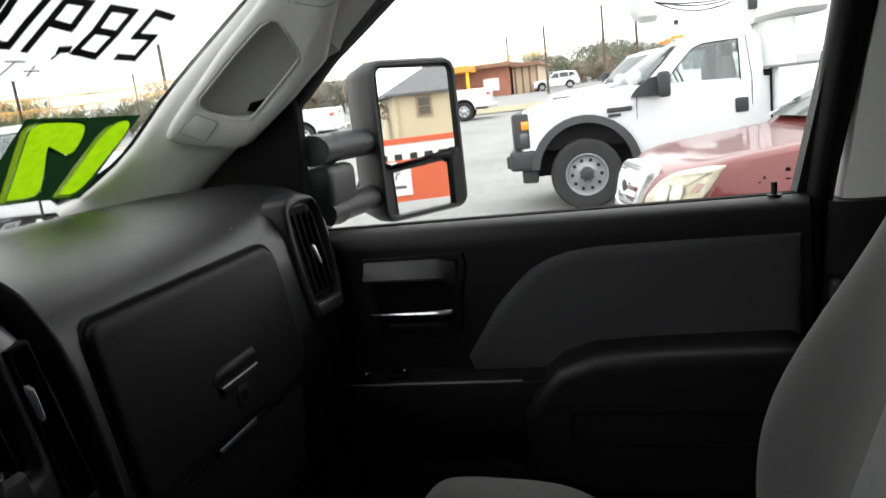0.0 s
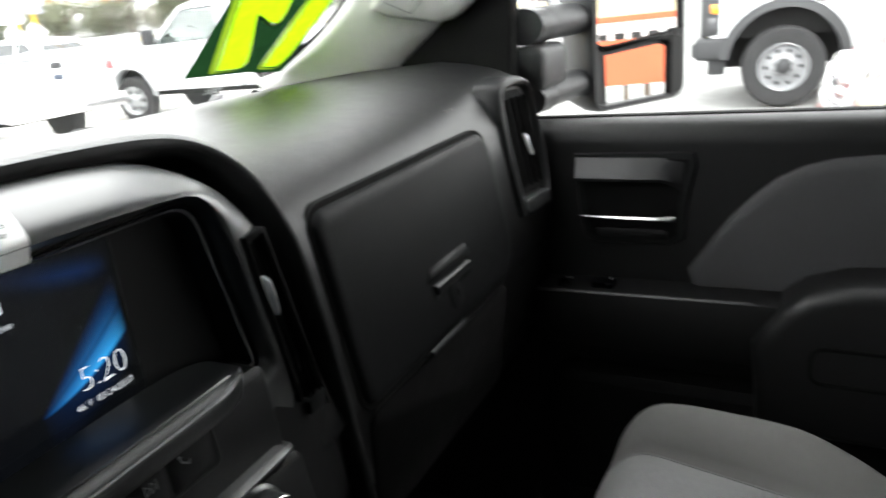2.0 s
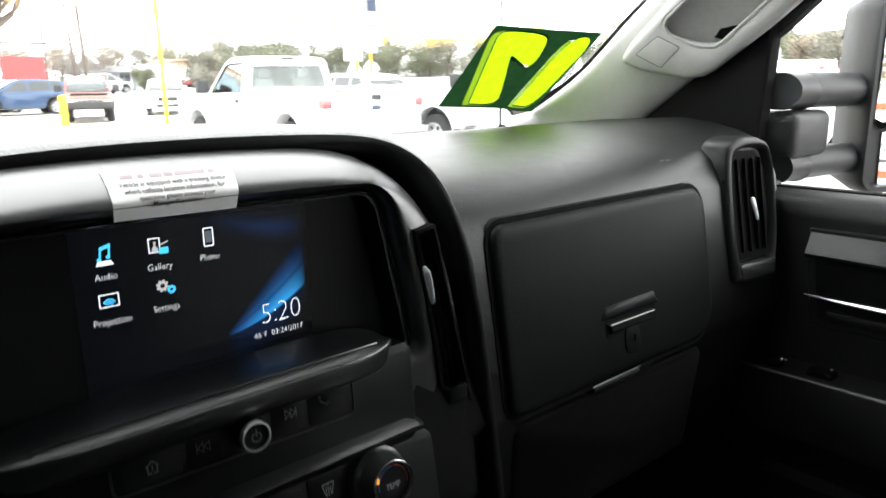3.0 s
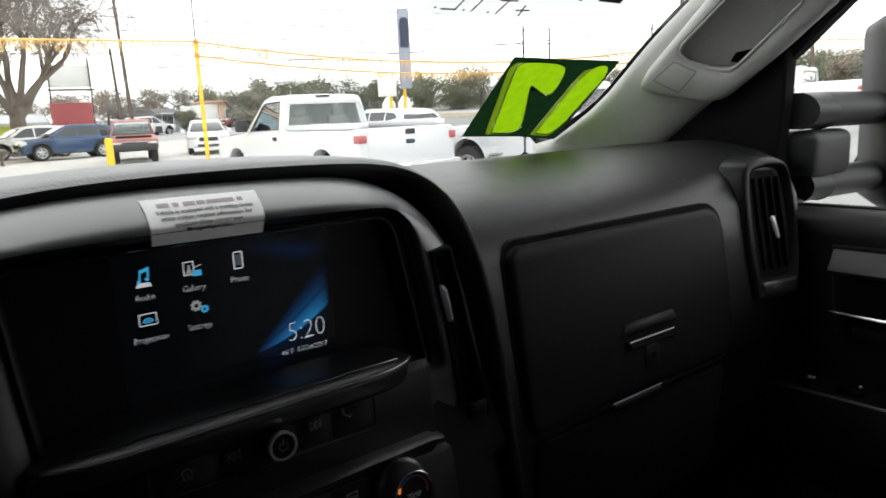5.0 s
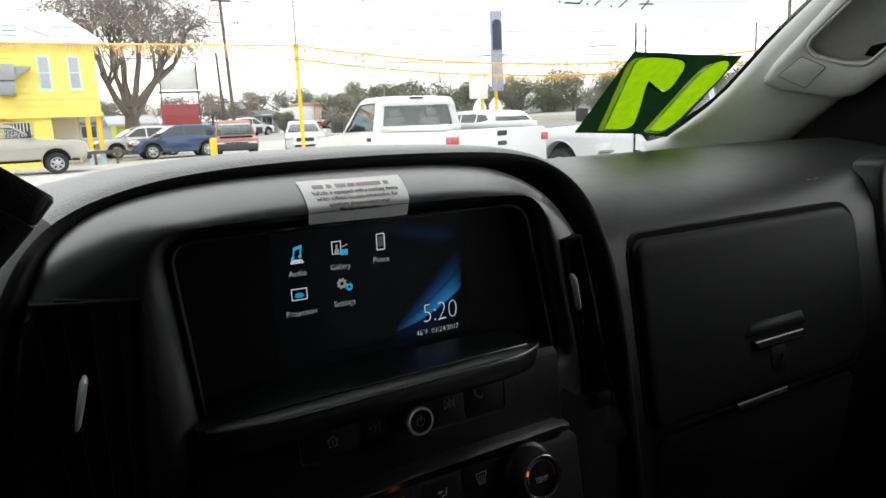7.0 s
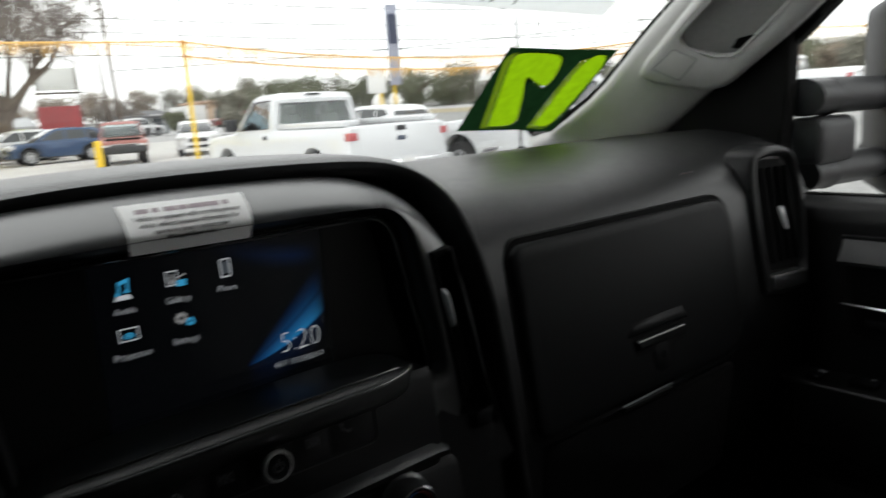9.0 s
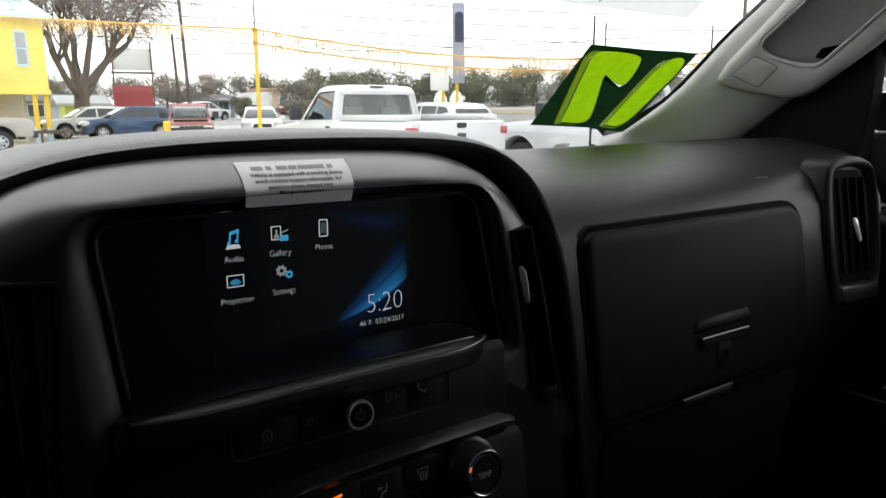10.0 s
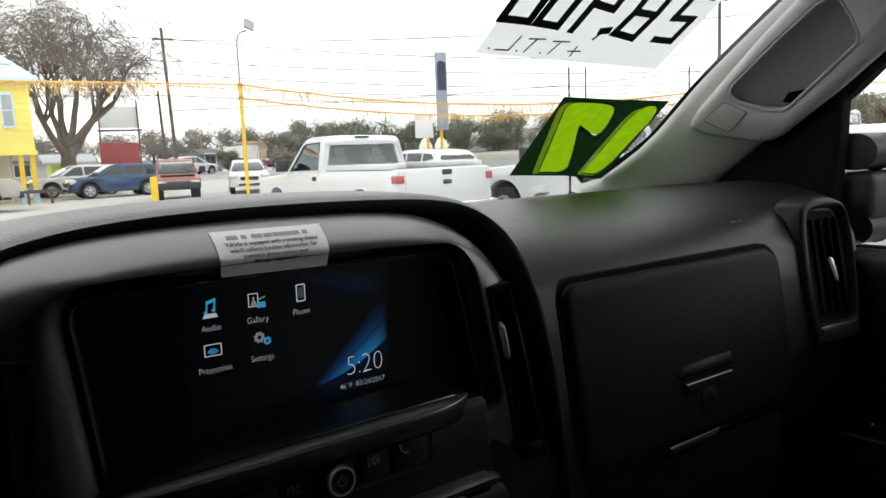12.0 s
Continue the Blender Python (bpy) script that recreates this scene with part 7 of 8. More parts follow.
    part("tow_hook", box(0.94, 0.90, 0.67, 0.08, 0.08, 0.16, 0.02), TRIMB, t, local=True)
    for y in (-0.5, 0.0, 0.5):
        part("roof_lamp", box(-1.24, y, 1.98, 0.16, 0.12, 0.04, 0.015), AMBERL, t, "amber roof lamp", local=True)
    part("pedestal", loft([[(-2.51 + 0.23 * w * a, 0.25 * w * b_, z) for a, b_ in rounded(-1, -1, 1, 1, 0.45, 4)] for w, z in ((1.05, 0.95), (1.05, 1.48), (1.0, 1.52), (1.0, 2.06), (0.96, 2.10))], True, True), BOOMW, t, "white boom pedestal", local=True)
    part("turret", loft([[(-2.62, 0.36 * w, z), (-2.20 - 0.02 * w, 0.30 * w, z - 0.05), (-2.18, 0.0, z - 0.06), (-2.20 - 0.02 * w, -0.30 * w, z - 0.05), (-2.62, -0.36 * w, z), (-3.06, -0.34 * w, z), (-3.10, 0, z), (-3.06, 0.34 * w, z)] for w, z in ((0.8, 2.10), (1.0, 2.16), (1.0, 2.36), (0.9, 2.44))], True, True), BOOMW, t, "white turret of the boom", local=True)
    part("hose_box", box(-2.19, 0.30, 2.28, 0.10, 0.10, 0.14, 0.02), TRIMB, t, "black hydraulic fitting", local=True)
    for z, x0, r2 in ((2.56, -1.02, 0.085), (2.80, -0.95, 0.10)):
        part("boom", loft([[(x, 0.16 * a * w, zz + r2 * b_ * w) for a, b_ in rounded(-1, -1, 1, 1, 0.25, 3)] for x, zz, w in ((-5.6, z - 0.08, 1.0), (-2.4, z - 0.02, 1.0), (-1.5, z, 0.9), (x0, z + 0.02, 0.8))], True, True), BOOMW, t, "white folded lift boom", local=True)
    part("elbow", loft([[(-0.92 + 0.17 * w * a + o, 0.26 * w * b_, z) for a, b_ in rounded(-1, -1, 1, 1, 0.5, 4)] for w, z, o in ((0.55, 2.24, -0.06), (0.9, 2.30, -0.02), (1.0, 2.46, 0.03), (1.0, 2.75, 0.02), (0.85, 2.96, -0.02))], True, True), BOOMW, t, "white boom elbow", local=True)
    for k, sag in enumerate((0.10, 0.16, 0.06)):
        part("hose", tube([(-1.02 - 1.15 * q, 0.20 - 0.03 * k, 2.47 - sag * 4 * q * (1 - q) - 0.04 * q) for q in [i / 10 for i in range(11)]], 0.012, 6), TRIMB, t, "black sagging hose", local=True)
    part("boom_rest", loft([[(x, y, z) for y, z in ((-0.10, 1.95), (0.10, 1.95), (0.07, 2.16), (-0.07, 2.16))] for x in (-1.36, -1.28)], True, True), BOOMW, t, "white boom rest", local=True)
    part("rest_pad", box(-1.32, 0, 2.19, 0.05, 0.12, 0.07, 0.01), TRIMB, t, local=True)
    for y in (0.86, -0.86):
        part("wing_lamp", lathe(((0, 0.02), (0.04, 0.07), (0.10, 0.09), (0.16, 0.07), (0.19, 0.02)), (-0.60, y, 1.46), (-0.5, 0, 0.86), 16), WHITEP, t, "round white fender mirror", local=True)
    return t


utility_truck((9.77, 0.08), 95.5)

# ---- buildings, poles and trees round the lot ----
YELLOW = mat("yellow_painted_boards", (0.88, 0.72, 0.17), 0.7, var=0.10, scale=1.2, fine=0.2, fscale=60, piece=0.05)
YPOST = mat("yellow_post_paint", (0.78, 0.52, 0.03), 0.55, var=0.15, scale=3)
PALEB = mat("pale_blue_trim", (0.50, 0.68, 0.76), 0.6, var=0.10, scale=2)
GREYB = mat("grey_board", (0.45, 0.46, 0.47), 0.7, var=0.12, scale=1)
WHITEB = mat("white_board", (0.80, 0.80, 0.79), 0.7, var=0.06, scale=1)
TAN = mat("tan_stucco", (0.52, 0.42, 0.30), 0.9, var=0.12, scale=1.5, fine=0.5, fscale=40)
BRICK = mat("brown_red_brick", (0.34, 0.145, 0.10), 0.85, var=0.25, scale=2, fine=0.4, fscale=30)
ROOFG = mat("grey_shingle", (0.13, 0.13, 0.135), 0.9, var=0.25, scale=3, fine=0.5, fscale=25)
WOODP = mat("weathered_pole_wood", (0.11, 0.085, 0.065), 0.9, var=0.3, scale=2, fine=0.5, fscale=40)
STEELG = mat("grey_galvanised_steel", (0.30, 0.31, 0.32), 0.5, metal=0.5, var=0.15, scale=3)
DGLASS = mat("dark_window_glass", (0.06, 0.07, 0.08), 0.08, var=0.2, scale=1)
REDB = mat("dull_red_board", (0.30, 0.045, 0.05), 0.6, var=0.2, scale=1)
BARK = mat("grey_bark", (0.125, 0.100, 0.080), 0.95, var=0.35, scale=1.5, fine=0.7, fscale=20)
TWIG = mat("bare_twigs", (0.225, 0.20, 0.18), 0.95, var=0.3, scale=0.8)


def wbox(x0, x1, y0, y1, z0, z1, bevel=0.0):
    return box((x0 + x1) / 2, (y0 + y1) / 2, (z0 + z1) / 2, x1 - x0, y1 - y0, z1 - z0, bevel)


# the yellow two-storey building with an open ground floor at one end
FY = 33.6
yb = thing("yellow_building", (0, 0, 0), "yellow boarded two-storey building with pale blue trim", "building")
part("upper_storey", wbox(-13.0, 1.85, FY, FY + 8.5, 2.22, 5.05), YELLOW, yb)
part("ground_wall", wbox(-13.0, 0.02, FY + 0.05, FY + 8.5, 0.0, 2.22), YELLOW, yb)
part("porch_back_wall", wbox(0.02, 1.25, FY + 3.2, FY + 3.4, 0.0, 2.22), mat("pale_porch_wall", (0.55, 0.52, 0.40), 0.8, var=0.12, scale=1), yb, "pale porch wall with upright boards")
for k in range(9):
    part("porch_board", wbox(0.10 + 0.12 * k, 0.20 + 0.12 * k, FY + 3.15, FY + 3.2, 0.1, 2.2), WHITEB, yb)
for k in range(10):
    z = 2.29 + 0.274 * k
    bm = bmesh.new()
    loft([[(x, FY - 0.030, z), (x, FY - 0.004, z + 0.268), (x, FY + 0.01, z + 0.268), (x, FY + 0.01, z)] for x in (-12.9, 1.87)], True, True, bm)
    part("board", bm, YELLOW, yb)
part("corner_post", wbox(1.80, 1.93, FY - 0.05, FY + 0.08, 2.2, 5.05), YELLOW, yb)
part("fascia", wbox(-13.0, 2.0, FY - 0.12, FY + 0.05, 2.10, 2.28), YELLOW, yb)
for x in (1.38, 1.80):
    p = part("porch_post", wbox(x - 0.09, x + 0.09, FY - 0.02, FY + 0.16, 0.0, 2.15), YPOST, yb, "yellow porch post")
    part("post_foot", wbox(x - 0.11, x + 0.11, FY - 0.04, FY + 0.18, 0.0, 0.70), PALEB, p, "pale blue foot")
for x in (-4.6, -3.0, 0.0, 1.1):
    w = part("window", wbox(x - 0.23, x + 0.23, FY - 0.06, FY + 0.03, 3.20, 4.62), PALEB, yb, "tall window with pale blue frame")
    part("pane", wbox(x - 0.17, x + 0.17, FY - 0.075, FY - 0.055, 3.30, 3.88), mat("curtained_glass", (0.35, 0.36, 0.37), 0.15, var=0.2), w)
    part("pane", wbox(x - 0.17, x + 0.17, FY - 0.075, FY - 0.055, 3.94, 4.52), mat("curtained_glass", (0.35, 0.36, 0.37), 0.15, var=0.2), w)
part("window_grille", wbox(-1.75, -0.75, FY - 0.03, FY + 0.06, 1.15, 1.92), DGLASS, yb, "barred ground-floor window")
for k in range(9):
    part("window_bar", tube([(-1.72 + 0.118 * k, FY - 0.06, 1.12), (-1.72 + 0.118 * k, FY - 0.06, 1.95)], 0.014, 6), WHITEB, yb)
part("wall_letters", letters("E-THRU", 0.33, lambda u, v, h: Vector((-2.52 + u * 1.08, FY + 0.03 - h, 1.99 + v * 0.8)), 0.01), mat("red_letter", (0.45, 0.08, 0.05), 0.6), yb, "red painted letters")
ac = part("air_conditioner", wbox(-1.78, -1.05, FY - 0.75, FY - 0.02, 3.58, 4.22, 0.02), STEELG, yb, "grey box air conditioner")
part("lower_box", wbox(-1.68, -1.10, FY - 0.65, FY - 0.02, 3.00, 3.57, 0.02), STEELG, ac, "grey lower box")
part("duct", loft([[(x, y, z) for x, z in ((-1.05, 4.12), (-0.45, 4.12), (-1.05, 3.66))] for y in (FY - 0.6, FY - 0.05)], True, True), STEELG, ac, "grey wedge-shaped duct")
part("eave", wbox(-13.1, 2.25, FY - 0.35, FY + 0.2, 5.02, 5.16), PALEB, yb)
part("roof_slope", loft([[(-13.1, FY - 0.3, 5.14), (2.3, FY - 0.3, 5.14), (2.3, FY - 0.3, 5.2), (-13.1, FY - 0.3, 5.2)], [(-13.1, FY + 2.4, 6.62), (0.9, FY + 2.4, 6.62), (0.9, FY + 2.4, 6.68), (-13.1, FY + 2.4, 6.68)]], True, True), PALEB, yb, "pale blue sloping roof")
part("roof_letters", letters("ENT", 1.62, lambda u, v, h: Vector((1.45 + u * 0.98, FY - 0.3 + 0.877 * (0.35 + v) - 0.48 * (h + 0.03), 5.2 + 0.48 * (0.35 + v) + 0.877 * (h + 0.03))), 0.01, "RIGHT"), mat("pale_grey_letter", (0.40, 0.45, 0.46), 0.7), yb, "large pale grey letters painted on the roof")
yb.location.x, yb.location.y, yb.location.z = 0.88, 0.0, gz(0, FY) - 0.05
bench = thing("bench", (3.0, 33.5, gz(3, 33.5)), "weathered wooden rail by the porch", "rail")
for x in (2.35, 3.2):
    part("leg", wbox(x - 0.05, x + 0.05, 33.3, 33.4, gz(3, 33) - 0.02, 0.75), WOODP, bench)
part("rail", wbox(2.2, 3.5, 33.28, 33.42, 0.68, 0.82), WOODP, bench)

# yellow pole with a lamp head, pennant lines and a stub post
def curve_between(a, b, sag, n=24):
    a, b = Vector(a), Vector(b)
    return [a.lerp(b, k / n) - Vector((0, 0, sag * 4 * (k / n) * (1 - k / n))) for k in range(n + 1)]


LP = Vector((7.72, 22.2, 0))
pole = thing("lamp_pole", (LP.x, LP.y, gz(LP.x, LP.y)), "yellow pole with a grey lamp arm and lamp head", "lamp pole")
part("yellow_shaft", tube([(LP.x, LP.y, 0.1), (LP.x, LP.y, 4.08)], 0.062, 12), YPOST, pole, "yellow painted shaft")
part("grey_shaft", tube([(LP.x, LP.y, 4.0), (LP.x, LP.y, 5.3), (LP.x + 0.04, LP.y, 5.55), (LP.x + 0.16, LP.y, 5.68), (LP.x + 0.34, LP.y, 5.73)], 0.032, 10), STEELG, pole, "grey upper arm")
part("lamp_head", box(LP.x + 0.44, LP.y, 5.92, 0.34, 0.08, 0.42, 0.02, m=Matrix.Rotation(radians(22), 4, "Y") @ Matrix.Rotation(radians(-35), 4, "X")), STEELG, pole, "grey flat lamp head")
for z in (4.02, 3.62):
    part("band", tube([(LP.x, LP.y, z - 0.06), (LP.x, LP.y, z + 0.06)], 0.085, 10), mat("rusty_orange", (0.55, 0.25, 0.04), 0.8, var=0.3), pole)
stub = thing("bollard", (5.72, 26.2, gz(5.72, 26.2)), "yellow painted steel bollard", "bollard", "bollards")
part("post", tube([(5.72, 26.2, 0.1), (5.72, 26.2, 1.16), (5.72, 26.2, 1.20)], [0.125, 0.125, 0.07], 14), YPOST, stub)

FRINGE = mat("orange_yellow_pennant", (0.86, 0.48, 0.15), 0.6, var=0.35, scale=1.0)


def pennants(a, b, sag, drop, seed):
    rnd = random.Random(seed)
    pts = curve_between(a, b, sag, 60)
    t = thing("pennant_line", tuple(a), "sagging line of yellow and orange fringe pennants", "pennants", "pennant lines")
    part("cord", tube(pts, 0.026, 5), FRINGE, t)
    bm = bmesh.new()
    length = sum((q - p).length for p, q in zip(pts, pts[1:]))
    n = int(length * 36)
    for k in range(n):
        s = (k + rnd.random() * 0.8) / n * (len(pts) - 1)
        i = min(int(s), len(pts) - 2)
        p = pts[i].lerp(pts[i + 1], s - i)
        d = (pts[i + 1] - pts[i]).normalized()
        w, l = rnd.uniform(0.004, 0.014), drop * rnd.choice((0.35, 0.6, 1.0, 1.25)) * rnd.uniform(0.7, 1.1)
        off = d * rnd.uniform(-0.10, 0.12) + Vector((0, rnd.uniform(-0.06, 0.06), 0))
        vs = [bm.verts.new(q) for q in (p - d * w, p + d * w, p + d * w * 0.8 + off - Vector((0, 0, l)), p - d * w * 0.5 + off - Vector((0, 0, l * 0.96)))]
        bm.faces.new(vs)
    tagged(part("fringe", bm, FRINGE, t), kind="stuff")


pennants((-14.0, 24.0, 4.35), (LP.x, LP.y, 4.05), 0.10, 0.32, 1)
pennants((LP.x, LP.y, 4.05), (24.0, 14.0, 3.7), 0.75, 0.30, 2)
pennants((LP.x, LP.y, 3.62), (24.0, 14.5, 3.35), 0.70, 0.22, 3)
pennants((24.0, 14.0, 3.7), (46.0, 5.0, 4.8), 0.6, 0.35, 4)
pennants((40.0, 14.0, 4.6), (62.0, 2.0, 5.6), 0.7, 0.40, 5)
post2 = thing("pennant_post", (24.0, 14.1, gz(24, 14.1)), "slim yellow post that holds the pennant lines", "post")
part("shaft", tube([(24.0, 14.1, 0.4), (24.0, 14.1, 3.8)], 0.05, 10), YPOST, post2)

# utility poles with wires
def utility_pole(x, y, top, arms=True, r=0.16, lean=0.0):
    t = thing("utility_pole", (x, y, gz(x, y)), "weathered wooden utility pole", "utility pole", "utility poles")
    part("shaft", tube([(x, y, gz(x, y) - 0.1), (x + lean, y, top)], [r, r * 0.7], 10), WOODP, t)
    if arms:
        part("cross_arm", box(x + lean, y, top - 0.9, 1.5, 0.10, 0.10, 0.01), WOODP, t)
        for k in (-0.7, -0.35, 0.35, 0.7):
            part("insulator", lathe(((0, 0.04), (0.06, 0.05), (0.14, 0.03)), (x + lean + k, y, top - 0.84), (0, 0, 1), 8), GREYB, t)
    return t


utility_pole(14.9, 59.0, 12.4, lean=-0.35)
utility_pole(14.25, 59.5, 7.6, False, 0.14, lean=-0.25)
utility_pole(54.0, 25.5, 12.0)
utility_pole(52.0, 38.0, 8.2, False, 0.10)
utility_pole(38.6, 26.0, 11.0, True, 0.13)
utility_pole(62.4, 60.0, 11.2, False, 0.12)
utility_pole(60.5, 5.2, 7.0, False, 0.12)
utility_pole(75.0, 10.4, 7.8, False, 0.12)
utility_pole(66.0, 0.6, 8.6, False, 0.14)
utility_pole(58.0, -2.0, 7.0, False, 0.14)
WIRE = mat("dark_wire", (0.05, 0.05, 0.05), 0.7, var=0)
for n, (a, b, sag) in enumerate((((-60, 59, 11.8), (14.5, 59, 11.6), 0.8), ((14.5, 59, 11.6), (70, 42, 11.0), 1.2), ((-60, 57, 8.6), (14.7, 59, 8.9), 0.6), ((14.7, 59, 8.9), (70, 44, 8.2), 0.9), ((-60, 57, 7.0), (14.6, 59, 7.2), 0.4), ((14.6, 59, 7.2), (70, 44, 6.8), 0.8), ((14.6, 59, 6.0), (70, 40, 9.6), 0.6), ((14.5, 59, 11.5), (54, 25.5, 11.2), 1.0), ((54, 25.5, 11.2), (66, 0.6, 8.4), 0.8), ((-60, 57, 9.8), (14.6, 59, 9.9), 0.5), ((14.6, 59, 9.9), (70, 44, 9.3), 0.7), ((14.6, 59, 8.0), (70, 43, 7.4), 0.9))):
    t = part("overhead_wire", tube(curve_between(a, b, sag, 16), 0.030, 4), WIRE)
    tagged(t, "thin dark overhead wire between utility poles", "wire", "overhead wires")

# the tall sign on yellow posts
sg = thing("pole_sign", (34.2, 49.3, gz(34, 49)), "tall white and grey sign on yellow posts", "sign")
part("grey_face", box(34.36, 49.35, 6.9, 1.0, 0.16, 6.4, 0.02, m=Matrix.Rotation(radians(-18), 4, "Z")), mat("grey_blue_face", (0.34, 0.36, 0.44), 0.6, var=0.1), sg, "grey sign face with a dark arch")
part("dark_arch", slab(rounded(-0.36, -1.5, 0.36, 0.9, (0.1, 0.1, 0.35, 0.35), 6), lambda u, v, h: Vector((34.33 + 0.95 * u, 49.25 - 0.31 * u - h, 8.5 + v)), ((0, 0), (0.05, 0))), mat("dark_navy", (0.03, 0.04, 0.08), 0.5), sg)
part("lower_board", box(32.55, 49.5, 4.1, 1.75, 0.12, 2.0, 0.02), WHITEB, sg, "small lower board")
for x in (32.95, 34.35):
    part("post", tube([(x, 49.6, 0.8), (x, 49.6, 5.0)], 0.13, 10), YPOST, sg)

# billboard frame with a red skirt
bb = thing("billboard", (11.0, 56.0, gz(11, 56)), "old billboard frame with a dull red lower panel", "billboard")
part("red_panel", wbox(8.85, 11.5, 56.0, 56.3, 1.5, 3.47), REDB, bb, "dull red panel")
part("pale_panel", wbox(9.0, 11.7, 56.2, 56.35, 4.55, 6.1), mat("weathered_white_panel", (0.62, 0.63, 0.62), 0.8, var=0.1), bb, "weathered pale panel")
for x in (8.95, 11.6):
    part("post", tube([(x, 56.1, 0.4), (x, 56.1, 6.6)], 0.06, 8), WOODP, bb)
part("catwalk", wbox(8.8, 11.8, 55.8, 56.4, 4.30, 4.42), WOODP, bb)


def house(name, label, x0, x1, y0, y1, h, ridge, wall, roofm, openings=()):
    t = thing(name, ((x0 + x1) / 2, y0, gz((x0 + x1) / 2, y0)), label, "building", "buildings round the lot")
    z = gz((x0 + x1) / 2, y0) - 0.2
    part("wall", wbox(x0, x1, y0, y1, z, z + h), wall, t)
    ym = (y0 + y1) / 2
    part("roof", loft([[(x, y0 - 0.5, z + h - 0.05), (x, ym, z + h + ridge), (x, y1 + 0.5, z + h - 0.05), (x, y1 + 0.5, z + h - 0.2), (x, ym, z + h + ridge - 0.18), (x, y0 - 0.5, z + h - 0.2)] for x in (x0 - 0.5, x1 + 0.5)], True, True), roofm, t)
    for ox, oz, w, hh, m in openings:
        f = part("window", wbox(ox - w / 2 - 0.08, ox + w / 2 + 0.08, y0 - 0.05, y0 + 0.02, z + oz - 0.08, z + oz + hh + 0.08), WHITEB, t)
        part("pane", wbox(ox - w / 2, ox + w / 2, y0 - 0.07, y0 - 0.04, z + oz, z + oz + hh), m, f)
    return t


house("house", "low grey house with a dark roof across the street", 17.8, 22.0, 70.5, 76.0, 2.0, 0.55, mat("blue_grey_board", (0.20, 0.23, 0.25), 0.7, var=0.15, scale=1), mat("worn_dark_roof", (0.12, 0.12, 0.125), 0.9, var=0.2, scale=2), ((19.0, 0.6, 1.0, 1.1, DGLASS), (21.0, 0.1, 1.0, 1.9, DGLASS)))
tan = house("house", "peach flat-roofed building across the street", 29.6, 34.5, 80.0, 88.0, 3.0, 0.12, mat("peach_stucco", (0.62, 0.46, 0.34), 0.9, var=0.1, scale=1, fine=0.4, fscale=30), mat("peach_coping", (0.50, 0.36, 0.27), 0.9, var=0.1, scale=1), ((31.0, 0.8, 1.3, 1.2, DGLASS), (33.2, 0.2, 1.0, 2.1, DGLASS)))
part("pale_annex", wbox(27.6, 29.58, 80.3, 87.0, 1.0, 3.75), WHITEB, tan, "pale painted annex")
house("house", "low grey house behind the billboard", 3.5, 10.5, 72.0, 78.0, 2.3, 0.6, GREYB, mat("worn_dark_roof", (0.12, 0.12, 0.125), 0.9), ((5.0, 0.9, 1.2, 1.0, DGLASS), (8.0, 0.9, 1.2, 1.0, DGLASS)))
house("house", "small lime painted shed", 5.2, 7.4, 52.0, 55.0, 2.0, 0.5, mat("lime_paint", (0.55, 0.62, 0.10), 0.7, var=0.1), GREYB, ((5.8, 0.6, 0.6, 0.8, DGLASS),))
for x, y in ((41.8, 63.5), (43.2, 62.6)):
    t = thing("tank", (x, y, gz(x, y)), "white egg-shaped garden tank", "tank", "white tanks")
    part("shell", lathe(((0, 0.5), (0.5, 0.75), (1.2, 0.72), (1.8, 0.4), (2.1, 0.05)), (x, y, gz(x, y)), (0, 0, 1), 16), WHITEB, t)

# the brick building with a porch, beyond the passenger window
bk = thing("brick_building", (72.0, 10.0, gz(72, 10)), "low brown brick building with an orange porch roof", "building", "buildings round the lot")
z = gz(72, 10) - 0.3
part("wall", wbox(72.0, 84.0, 10.0, 22.5, z, z + 3.1), BRICK, bk)
part("flat_roof", wbox(71.2, 84.5, 9.8, 22.9, z + 3.1, z + 3.55), mat("brown_fascia", (0.22, 0.12, 0.08), 0.8, var=0.1), bk)
part("porch_roof", wbox(67.5, 72.2, 13.2, 22.8, z + 2.85, z + 3.45), mat("orange_fascia", (0.62, 0.30, 0.05), 0.7, var=0.2, scale=2), bk, "orange porch roof")
for y in (13.4, 18.2, 22.4):
    part("porch_column", wbox(67.7, 67.95, y - 0.13, y + 0.13, z, z + 2.85), YPOST, bk, "yellow porch column")
for y0, y1, z0, z1 in ((15.8, 18.8, 0.8, 2.2), (11.2, 12.6, 1.0, 2.0)):
    w = part("window", wbox(71.9, 72.02, y0 - 0.1, y1 + 0.1, z + z0 - 0.1, z + z1 + 0.1), WHITEB, bk)
    part("pane", wbox(71.86, 71.92, y0, y1, z + z0, z + z1), DGLASS if y0 > 14 else WHITEB, w)
wing = thing("tan_wing", (73.0, 3.8, gz(73, 4)), "long tan wing of the brick building with brown posts", "building", "buildings round the lot")
part("wall", wbox(72.6, 84.0, 7.2, 9.78, z, z + 2.9), TAN, wing)
for k in range(4):
    part("post", wbox(72.4, 72.62, 7.25 + 0.72 * k, 7.42 + 0.72 * k, z, z + 2.9), mat("brown_fascia", (0.22, 0.12, 0.08), 0.8), wing)
part("roof", wbox(71.8, 84.5, 6.9, 9.78, z + 2.9, z + 3.3), mat("brown_fascia", (0.22, 0.12, 0.08), 0.8), wing)
